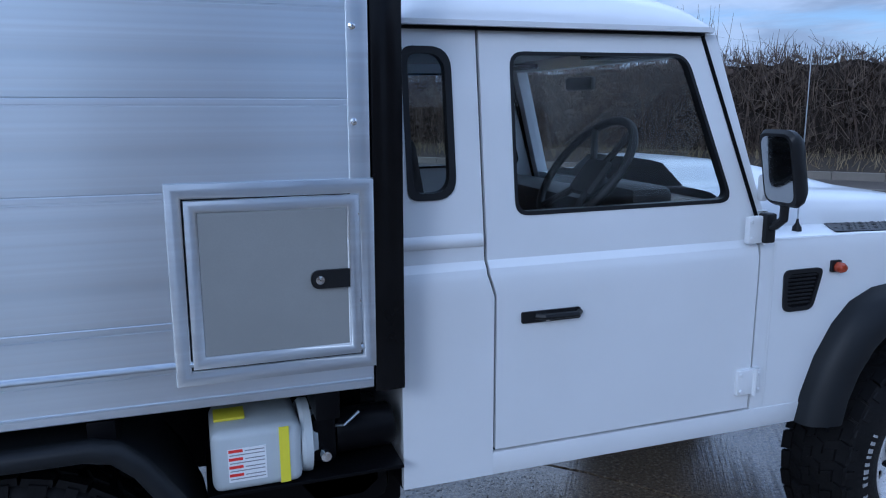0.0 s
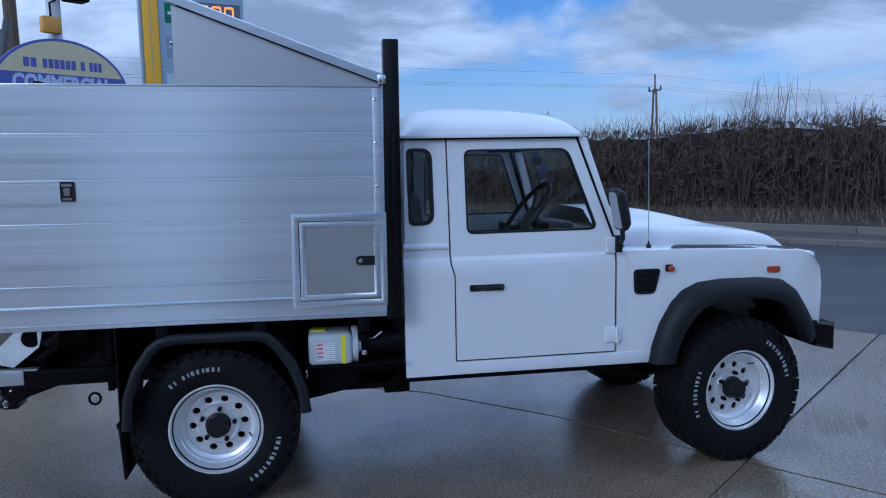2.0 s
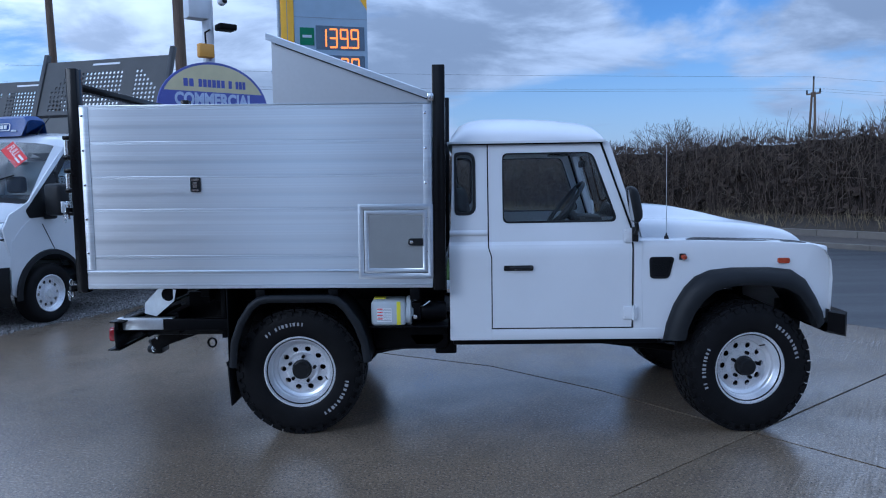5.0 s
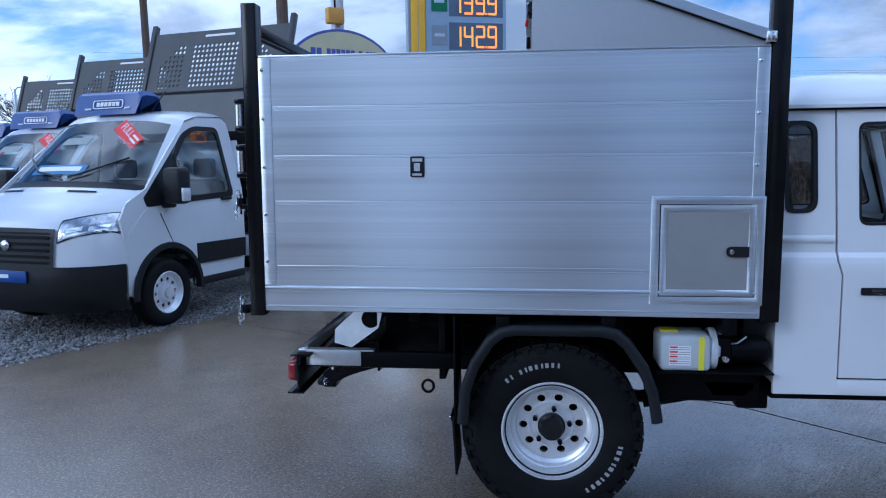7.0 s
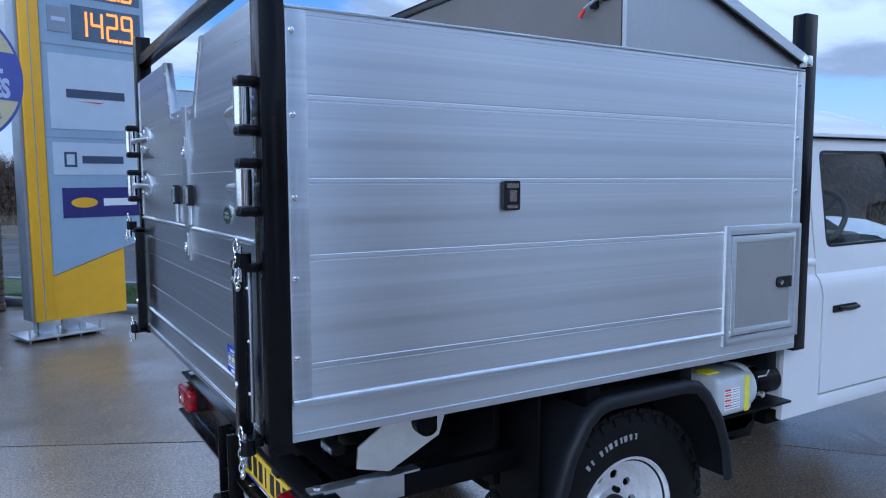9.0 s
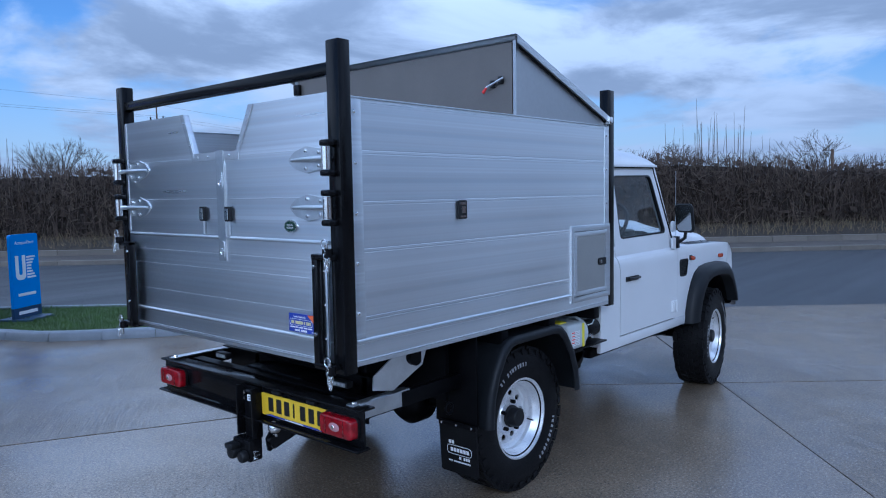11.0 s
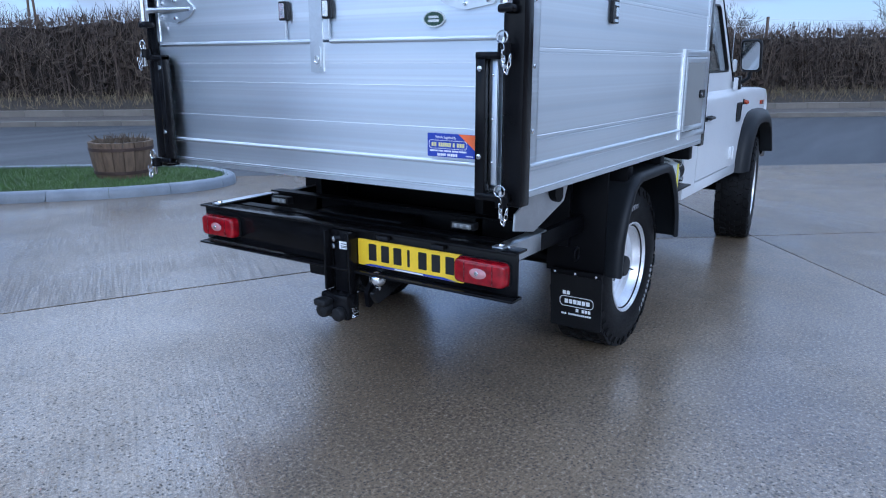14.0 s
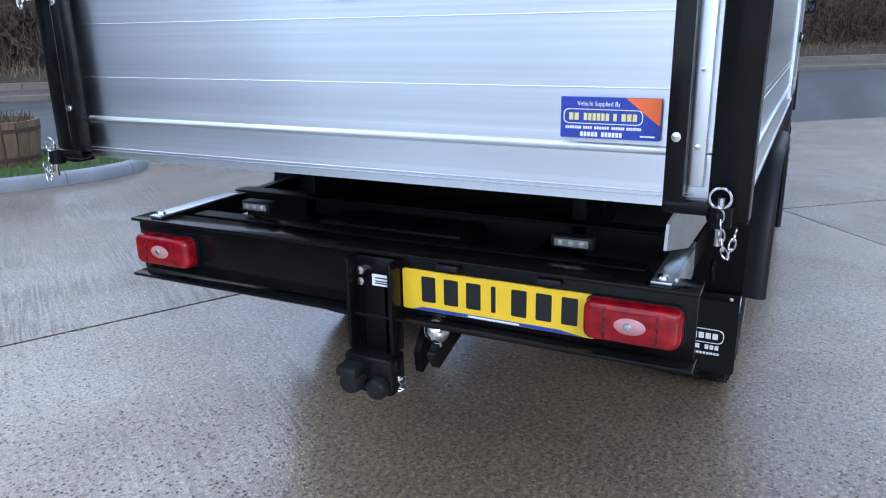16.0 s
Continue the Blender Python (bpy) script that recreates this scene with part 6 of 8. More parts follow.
for i in range(44):  # two clumps of tall straight whips
    s = rnd.choice((rnd.uniform(6.2, 9.4), rnd.uniform(6.6, 8.8), rnd.uniform(-13.4, -11.6)))
    top = rnd.uniform(2.9, 3.5) + (0.85 * rnd.random() ** 2 if 7.2 < s < 8.6 else 0.0)
    a = Vector(ds(rnd.uniform(17.0, 17.6), s, 1.2))
    b = Vector((a.x + rnd.gauss(0, 0.09), a.y + rnd.gauss(0, 0.09), top))
    pale.append((a, b, 0.013, 0.005))
tagged(prisms("hedge_twigs", sticks, TWIG), "dense leafless brown hedge, trimmed flat", "hedge", kind="stuff")
tagged(prisms("hedge_shoots", pale, TWIG_PALE), "pale bare shoots standing out of the hedge", "hedge", kind="stuff")
# the dark tangle inside the hedge, ragged and full of holes
V, F = [], []
for i in range(16000):
    s = rnd.uniform(-46, 34)
    c = Vector(ds(rnd.uniform(16.75, 17.6), s, rnd.uniform(0.35, hedge_top(s) - 0.12)))
    u = Vector((rnd.gauss(0, 1), rnd.gauss(0, 1), rnd.gauss(0, 1))).normalized()
    w = u.orthogonal().normalized()
    k = len(V)
    a, b = rnd.uniform(0.05, 0.17), rnd.uniform(0.03, 0.09)
    V += [tuple(c + u * a), tuple(c + w * b), tuple(c - u * a * 0.9), tuple(c - w * b * 1.1)]
    F.append((k, k + 1, k + 2, k + 3))
me = bpy.data.meshes.new("hedge_litter")
me.from_pydata(V, [], F)
me.materials.append(TWIG)
tagged(new("hedge_litter", me), "withered leaves caught inside the hedge", "hedge", kind="stuff")
# solid near-black sheet: the hedge's inner shade put into colour
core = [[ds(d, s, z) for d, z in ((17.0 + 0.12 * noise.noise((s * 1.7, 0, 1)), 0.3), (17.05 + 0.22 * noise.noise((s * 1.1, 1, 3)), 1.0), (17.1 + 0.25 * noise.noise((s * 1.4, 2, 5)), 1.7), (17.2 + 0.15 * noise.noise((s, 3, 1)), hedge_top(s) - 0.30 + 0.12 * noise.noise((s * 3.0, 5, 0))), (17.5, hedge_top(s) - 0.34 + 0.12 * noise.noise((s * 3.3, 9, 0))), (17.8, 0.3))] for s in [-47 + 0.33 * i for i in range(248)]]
tagged(part("hedge_core", loft(core), mat("dark_hedge_shade", (0.020, 0.014, 0.010), 0.95, 0.0, 0.5, 6, 40, 0.8, 0.03), None, smooth=0), "solid near-black sheet standing in for shade inside the hedge", "hedge", kind="stuff")
# dead grass along the foot of the hedge
tufts = []
for i in range(5200):
    s, d = rnd.uniform(-44, 32), 15.35 + 1.3 * rnd.random() ** 0.8
    a = Vector(ds(d, s, 0.24 + 0.14 * (d - 15.3)))
    L = rnd.uniform(0.08, 0.34)
    tufts.append((a, a + Vector((rnd.gauss(0, 0.09), rnd.gauss(0, 0.09), L)), rnd.uniform(0.006, 0.012), 0.002))
tagged(prisms("verge_grass", tufts, DEAD), "tufts of dead straw-coloured grass on the bank", "grass", kind="stuff")
# wire along the hedge top on timber stakes
fence = thing("wire_fence", (0, 0, 0), "timber stakes with a strained wire behind the hedge", "fence")
for i in range(12):
    s = -30 + i * 5.2
    part("stake", rod(ds(17.9, s, 0.3), ds(17.9, s, 2.62), 0.045, 8), TIMBER, fence)
    if i < 11:
        for z in (2.55, 2.35):
            part("wire", tube([ds(17.9, s + 5.2 * k / 4, z - 0.03 * math.sin(math.pi * k / 4)) for k in range(5)], 0.008, 4), GALV, fence)

# unseen walls behind the camera, gapped to darken and streak the truck's reflections
BRICK = mat("dull_brown_brick", (0.13, 0.085, 0.065), 0.8, 0.0, 0.25, 1.5, 30, 0.4)
for x0, x1, h in ((-18, -4.2, 4.6), (-1.4, 2.0, 4.0), (4.2, 8.2, 5.0), (8.8, 24, 2.8)):
    tagged(part("wall_unseen", box((x0, -14.4, -0.1), (x1, -14, h), 0.02), BRICK, None), "unseen brown wall block added to darken the truck's reflections", "wall", kind="structure")

# -- gravel corner
EDGEG = EDGE + [(-2.6, 10.6), (-24, 16), (-26, -6), (-6.2, -2.2)]
sheet("ground_gravel", [(x - 0.01, y) for x, y in EDGEG], -0.13, -0.004, GRAVEL_BED, label="wet grey gravel parking strip", category="gravel")


def inside(x, y, poly):
    c = False
    for (ax, ay), (bx, by) in zip(poly, poly[1:] + poly[:1]):
        if (ay > y) != (by > y) and x < (bx - ax) * (y - ay) / (by - ay) + ax:
            c = not c
    return c


V, F = [], []
octa = ((0, 2, 4), (2, 1, 4), (1, 3, 4), (3, 0, 4), (2, 0, 5), (1, 2, 5), (3, 1, 5), (0, 3, 5))
count = 0
while count < 34000:
    x, y = rnd.uniform(-7.5, -1.9), rnd.uniform(0.4, 8.0)
    if rnd.random() > 1.25 - 0.1 * (abs(x + 3) + abs(y - 3)) or not inside(x, y, EDGEG):
        if not (inside(x - 0.10, y, EDGEG) and rnd.random() < 0.15):
            continue
    r = rnd.uniform(0.009, 0.024)
    k, t = len(V), rnd.uniform(0, 6.3)
    q = Euler((rnd.uniform(-0.5, 0.5), rnd.uniform(-0.5, 0.5), t)).to_matrix()
    for p in ((1, 0, 0), (-0.9, 0.2, 0), (0, 0.8, 0.1), (0.1, -0.9, 0), (0.1, 0, 0.6), (0, 0.1, -0.6)):
        V.append(tuple(Vector((x, y, r * 0.3)) + q @ (Vector(p) * r)))
    F += [tuple(k + i for i in f) for f in octa]
    count += 1
me = bpy.data.meshes.new("gravel")
me.from_pydata(V, [], F)
me.materials.append(STONES)
tagged(new("gravel", me), "loose wet grey gravel stones", "gravel", kind="stuff")

# -- grass island with its painted kerb
NEAR = [(-1.95, 8.9), (-1.45, 8.25), (-0.85, 7.5), (-0.33, 6.85), (0.0, 6.08), (0.20, 5.84), (0.45, 5.60), (1.02, 5.12), (1.37, 4.92), (1.72, 4.77), (2.0, 4.73), (2.22, 4.78), (2.42, 4.93), (2.53, 5.15), (2.61, 5.5), (2.59, 5.9), (2.4, 6.35), (1.75, 7.25), (1.0, 8.1), (-0.6, 9.85), (-2.0, 11.5)]
island = sheet("ground_island", NEAR + [(-2.3, 10.5)], -0.12, 0.075, TURF, label="small grass island beside the yard", category="grass")
kerb = thing("trim_island_kerb", (0, 0, 0), "worn grey painted kerb round the grass island", "kerb", kind="structure")
fine = [Vector(p) for p in NEAR]
lens_ = [0]
for a, b in zip(fine, fine[1:]):
    lens_.append(lens_[-1] + (b - a).length)


def along(u):
    for i in range(len(fine) - 1):
        if u <= lens_[i + 1]:
            return fine[i].lerp(fine[i + 1], (u - lens_[i]) / (lens_[i + 1] - lens_[i]))
    return fine[-1]


u, step = 0.0, 0.6
while u + step < lens_[-1]:
    rows = []
    for k in range(5):
        p, q = along(u + 0.002 + (step - 0.004) * k / 4), along(u + 0.016 + (step - 0.004) * k / 4)
        t = (q - p).normalized()
        o = Vector((t.y, -t.x))  # outwards, to the yard
        rows.append([(p.x + o.x * w, p.y + o.y * w, z) for w, z in ((0.065, -0.12), (0.065, 0.03), (0.052, 0.085), (0.03, 0.105), (-0.04, 0.11), (-0.065, 0.10), (-0.065, -0.12))])
    part("kerbstone", capped(loft(rows)), KERB_PAINT, kerb, smooth=40)
    u += step
blades, poly = [], [tuple(p) for p in fine] + [(-2.3, 10.5)]
while len(blades) < 15000:
    x, y = rnd.uniform(-2.2, 2.6), rnd.uniform(4.5, 9.2)
    if not inside(x, y, poly):
        continue
    a = Vector((x, y, 0.07))
    blades.append((a, a + Vector((rnd.gauss(0, 0.014), rnd.gauss(0, 0.014), rnd.uniform(0.02, 0.06))), 0.0035, 0.001))
tagged(prisms("lawn_grass", blades, BLADE), "short green grass on the island", "grass", kind="stuff")

# half-barrel planter
pt = thing("barrel_planter", (1.70, 5.98, 0.075), "weathered wooden half-barrel planter with withered plants on the grass", "planter")
STAVE = mat("weathered_barrel_stave", (0.17, 0.115, 0.075), 0.75, 0.0, 0.35, 5, 60, 0.5, stretch=(6, 6, 0.8), rnd=0.5)
for i in range(18):
    a0, a1 = 2 * math.pi * i / 18 + 0.012, 2 * math.pi * (i + 1) / 18 - 0.012
    rows = []
    for z, r in ((0.0, 0.295), (0.15, 0.330), (0.30, 0.350), (0.42, 0.358)):
        rows.append([(rr * math.cos(a), rr * math.sin(a), z) for rr, a in ((r, a0), (r + 0.003, (a0 + a1) / 2), (r, a1), (r - 0.03, a1), (r - 0.03, a0))])
    part("stave", capped(loft(rows, closed=True)), STAVE, pt, smooth=25)
for z, r in ((0.07, 0.316), (0.34, 0.356)):
    part("hoop", lathe([(r, z - 0.018), (r + 0.005, z - 0.018), (r + 0.007, z + 0.018), (r, z + 0.018)], 36, None, "z"), mat("rusty_hoop", (0.09, 0.06, 0.05), 0.6, 0.5) if z < 0.1 else bpy.data.materials["rusty_hoop"], pt)
part("soil", lathe([(0.325, 0.36), (0.2, 0.385), (0.001, 0.39)], 24, None, "z"), EARTH, pt, smooth=60)
PLANT = mat("withered_plant", (0.10, 0.075, 0.05), 0.9, 0.0, 0.5, 20)
st_ = []
for i in range(170):
    r, t = 0.30 * math.sqrt(rnd.random()), rnd.uniform(0, 6.3)
    a = Vector((r * math.cos(t), r * math.sin(t), 0.37))
    st_.append((a, a + Vector((rnd.gauss(0, 0.05), rnd.gauss(0, 0.05), rnd.uniform(0.03, 0.13))), 0.007, 0.003))
ob = prisms("withered_plants", st_, PLANT)
ob.parent = pt
ob["kind"] = "stuff"

# fuel-card sign on the grass
uk = thing("pavement_sign", pose(0.34, 7.40, 0.075, 0, 0, 32) @ Matrix.Scale(1.07, 4), "bright blue free-standing advertising board on the grass", "sign")
SKYBLUE = mat("bright_sign_blue", (0.02, 0.24, 0.72), 0.35, 0.0, 0.05)
NAVY = mat("navy_sign_foot", (0.02, 0.05, 0.12), 0.4, 0.0, 0.08)
part("board", plate(rounded(rect(-0.235, 0.16, 0.235, 1.06), [0, 0, 0.04, 0.04]), [], flat(-0.02, 0.02)), SKYBLUE, uk)
part("foot_panel", plate(rect(-0.235, 0.03, 0.235, 0.158), [], flat(-0.021, 0.021)), NAVY, uk, smooth=0)
part("foot", box((-0.24, -0.20, 0.0), (0.24, 0.20, 0.03), 0.01), NAVY, uk)
face = Matrix.Translation((0, -0.0215, 0)) @ Matrix.Rotation(math.pi / 2, 4, "X")
lettering("lettering", "Accepted here", 0.06, PAPER, uk, face @ Matrix.Translation((0, 0.955, 0)), 0.32)
um = rounded([(-0.17, 0.80), (-0.17, 0.50), (0.0, 0.50), (0.0, 0.80), (-0.055, 0.80), (-0.055, 0.56), (-0.115, 0.56), (-0.115, 0.80)], [0, 0.07, 0.07, 0, 0, 0.03, 0.03, 0])
part("emblem", plate(um, [], flat(-0.0235, -0.021)), PAPER, uk, "white emblem", 0)
for k in range(8):
    z = 0.51 + k * 0.036
    w = abs(k - 3.5) * 0.024
    part("emblem_stripe", plate([(0.02, z), (0.085 + w, z), (0.085 + w, z + 0.022), (0.02, z + 0.022)], [], flat(-0.0235, -0.021)), PAPER, uk, smooth=0)
part("web_bar", plate(rect(-0.15, 0.30, 0.15, 0.335), [], flat(-0.0235, -0.021)), PAPER, uk, smooth=0)
part("number_bar", plate(rect(-0.16, 0.075, 0.16, 0.115), [], flat(-0.0235, -0.021)), PAPER, uk, smooth=0)

# -- oval sales sign on a camera column
CREAMY = mat("faded_cream_panel", (0.66, 0.60, 0.36), 0.45, 0.0, 0.06)
VIOLET = mat("faded_blue_panel", (0.10, 0.115, 0.42), 0.45, 0.0, 0.08)
COLUMN = mat("white_painted_steel", (0.66, 0.69, 0.74), 0.42, 0.0, 0.08, 3, 80, 0.15, dirt=((0.4, 0.38, 0.34), 0.4))
ov = thing("oval_sign", pose(-2.30, 4.63, 0, 0, 0, math.degrees(math.atan2(0.646, 0.763))), "oval cream and blue sales sign on a white steel column", "sign")
part("column", rod((0, 0.0, 0.16), (0, 0.0, 5.4), 0.082, 20, 0.07), COLUMN, ov, "white steel column", 40)
part("flare", lathe([(0.165, 0.055), (0.15, 0.07), (0.115, 0.16), (0.086, 0.30)], 20, None, "z"), COLUMN, ov, smooth=50)
part("base_plate", plate(rounded(rect(-0.25, -0.25, 0.25, 0.25), 0.02), [], flat_z(0.06, 0.035)), COLUMN, ov)
part("grout_pad", lathe([(0.20, 0.0), (0.21, 0.012), (0.20, 0.035), (0.001, 0.036)], 20, None, "z"), JOINT, ov)
for x in (-0.21, 0.21):
    for y in (-0.21, 0.21):
        part("anchor_bolt", rod((x, y, 0.0), (x, y, 0.20), 0.010, 8), GALV, ov)
OV = (0.0, 2.55)
part("sign_rim", plate(oval(*OV, 0.755, 0.615, 64), [], flat(-0.135, -0.090)), VIOLET, ov, "blue rim")
part("sign_face", plate(oval(*OV, 0.725, 0.585, 64), [], flat(-0.138, -0.134)), CREAMY, ov, "cream face", 0)
band = [(x, z) for x, z in oval(*OV, 0.726, 0.586, 96) if -0.215 <= z - OV[1] <= 0.245]
band.sort(key=lambda p: math.atan2(p[1] - OV[1] - 0.015, p[0]))
part("sign_band", plate(band, [], flat(-0.1415, -0.138)), VIOLET, ov, "faded blue band", 0)
oface = Matrix.Translation((0, -0.1425, 0)) @ Matrix.Rotation(math.pi / 2, 4, "X")
PALEBLUE = mat("pale_blue_letters", (0.52, 0.60, 0.80), 0.5)
lettering("lettering", "COMMERCIAL", 0.22, PALEBLUE, ov, oface @ Matrix.Translation((0, 2.665, 0)), 1.08, depth=0.001, bold=0.010)
lettering("lettering", "VEHICLE SALES", 0.22, PALEBLUE, ov, oface @ Matrix.Translation((0, 2.455, 0)), 1.22, depth=0.001, bold=0.010)
lettering("lettering", "Established 1947", 0.085, VIOLET, ov, oface @ Matrix.Translation((0, 2.265, 0)), 0.62, depth=0.001, bold=0.004)
for i, ch in enumerate("QUALITY - PROFESSIONAL SERVICE"):
    a = radians(-90 + (i - 14.5) * 3.35)
    if ch != " ":
        lettering("sign_letter", ch, 0.068, VIOLET, ov, oface @ Matrix.Translation((0.70 * math.cos(a) * 0.93, 2.55 + 0.545 * math.sin(a) * 0.92, 0)) @ Matrix.Rotation(math.atan(math.cos(a) * 0.78 / max(0.2, -math.sin(a))), 4, "Z"), depth=0.001)
for x0, x1 in bars((-0.42, -0.27, 2), (-0.22, 0.15, 6), (0.19, 0.25, 1), (0.29, 0.44, 3)):
    part("name_bar", plate(rect(x0, 2.835, x1, 2.935), [], flat(-0.1415, -0.138)), VIOLET, ov, smooth=0)
# cameras and boxes above the sign
part("camera_box", box((-0.30, -0.14, 3.72), (-0.03, 0.06, 4.02), 0.015), COLUMN, ov, "white equipment box")
part("warning_lamp", box((-0.19, -0.16, 3.22), (0.02, -0.06, 3.40), 0.02), mat("amber_lamp_housing", (0.65, 0.33, 0.05), 0.5), ov, "amber lamp housing")
part("lamp_bracket", tube([(-0.08, -0.11, 3.40), (-0.08, -0.10, 3.55), (0, -0.07, 3.60)], 0.012, 6), CHASSIS, ov)
part("camera_dome", lathe([(0.05, 0), (0.055, -0.03), (0.05, -0.10), (0.001, -0.13)], 18, None, "y", (0.17, -0.06, 3.98)), PAPER, ov, "white camera")
part("camera_eye", lathe([(0.035, 0), (0.03, -0.02), (0.001, -0.03)], 16, None, "y", (0.17, -0.185, 3.98)), INK, ov)
part("flood_lamp", box((0.08, -0.22, 3.60), (0.32, -0.02, 3.68), 0.015), CHASSIS, ov, "black flood lamp")
part("cross_arm", rod((-0.05, 0, 4.25), (0.85, -0.06, 4.18), 0.022, 8), COLUMN, ov)

# -- price pylon
P0, P1 = Vector((-1.65, 5.94)), Vector((-0.37, 6.35))
PW = 1.434
py = thing("price_pylon", pose(P0.x, P0.y, 0, 0, 0, math.degrees(math.atan2(P1.y - P0.y, P1.x - P0.x))) @ Matrix.Diagonal((0.93, 1.0, 1.0, 1.0)), "tall grey-blue fuel price pylon with a yellow edge and foot", "sign")
PANEL = mat("pale_blue_grey_panel", (0.34, 0.44, 0.56), 0.35, 0.0, 0.05)
PANEL_L = mat("pale_panel", (0.55, 0.63, 0.72), 0.35, 0.0, 0.05)
GOLD = mat("fuel_yellow", (0.86, 0.47, 0.012), 0.38, 0.0, 0.05)
EDGEGREY = mat("pylon_edge_grey", (0.30, 0.34, 0.40), 0.4, 0.2)
part("panel", plate([(0.235, 0.66), (PW, 1.02), (PW, 5.6), (0.235, 5.6)], [], flat(-0.01, 0.22)), PANEL, py, "grey-blue panel", 0)
part("yellow_edge", box((0.02, -0.03, 0.185), (0.232, 0.20, 5.6), 0.02), GOLD, py, "yellow edge strip")
part("edge_groove", box((0.115, -0.033, 0.20), (0.125, -0.028, 5.58)), EDGEGREY, py)
part("edge_cap", box((-0.02, 0.0, 0.20), (0.018, 0.22, 5.6), 0.005), EDGEGREY, py)
part("yellow_foot", plate([(0.234, 0.185), (1.06, 0.185), (1.06, 0.90), (0.234, 0.65)], [], flat(0.0, 0.2)), GOLD, py, "yellow foot panel", 0)
part("base_plate", box((-0.14, -0.16, 0.03), (0.72, 0.34, 0.055), 0.006), GALV, py)
for x in (0.06, 0.36):
    part("foot_stub", box((x, 0.02, 0.05), (x + 0.22, 0.18, 0.20), 0.004), GALV, py)
part("grout_pad", box((0.0, -0.05, 0.0), (0.66, 0.24, 0.03), 0.004), JOINT, py)
for x in (-0.09, 0.20, 0.45, 0.67):
    part("anchor_bolt", rod((x, -0.12, 0.0), (x, -0.12, 0.15), 0.012, 8), GALV, py)
for z0, z1 in ((2.20, 2.98), (1.72, 2.06)):
    part("brand_panel", plate(rect(0.30, z0, PW - 0.06, z1), [], flat(-0.016, -0.01)), PANEL_L, py, "pale advertising panel", 0)
part("brand_panel", plate(rect(0.38, 1.26, PW - 0.02, 1.58), [], flat(-0.016, -0.01)), mat("deep_violet_panel", (0.035, 0.03, 0.17), 0.35), py, "deep blue panel", 0)
part("panel_seam", box((0.235, -0.0125, 2.10), (PW, -0.0095, 2.115)), EDGEGREY, py)
part("panel_seam", box((0.235, -0.0125, 3.06), (PW, -0.0095, 3.075)), EDGEGREY, py)
part("panel_seam", box((0.235, -0.0125, 4.05), (PW, -0.0095, 4.06)), EDGEGREY, py)
part("brand_bar", plate(rect(0.48, 2.53, 1.15, 2.62), [], flat(-0.019, -0.016)), mat("slate_print", (0.06, 0.08, 0.13), 0.5), py, smooth=0)
part("brand_swash", plate(rounded([(0.60, 2.50), (0.85, 2.48), (0.90, 2.50), (0.85, 2.495)], 0.004), [], flat(-0.019, -0.016)), RED_INK, py, smooth=0)
part("brand_square", plate(rect(0.42, 1.80, 0.56, 1.96), [rect(0.445, 1.825, 0.535, 1.935)], flat(-0.019, -0.016)), bpy.data.materials["slate_print"], py, smooth=0)
part("brand_bar", plate(rect(0.62, 1.84, 1.10, 1.92), [], flat(-0.019, -0.016)), bpy.data.materials["slate_print"], py, smooth=0)
part("brand_oval", plate(oval(0.62, 1.42, 0.15, 0.055, 24, 0.0), [], flat(-0.019, -0.016)), GOLD, py, "yellow emblem", 0)
part("brand_bar", plate(rect(0.84, 1.38, 1.24, 1.46), [], flat(-0.019, -0.016)), PAPER, py, smooth=0)
part("top_swoosh", plate([(PW - 0.5, 5.59), (PW - 0.30, 4.62), (PW - 0.001, 4.20), (PW - 0.001, 5.59)], [], flat(-0.016, -0.01)), GOLD, py, "yellow corner", 0)
LED, ln, ll, lp = nodes_of("amber_led")
lp.inputs["Base Color"].default_value = (0.8, 0.3, 0.05, 1)
lp.inputs["Emission Color"].default_value = (1.0, 0.24, 0.03, 1)
lp.inputs["Emission Strength"].default_value = 1.8
SEG = {"0": "abcdef", "1": "bc", "2": "abged", "3": "abgcd", "4": "fgbc", "9": "abcdfg"}
GREEN = mat("fuel_green", (0.01, 0.17, 0.07), 0.4)
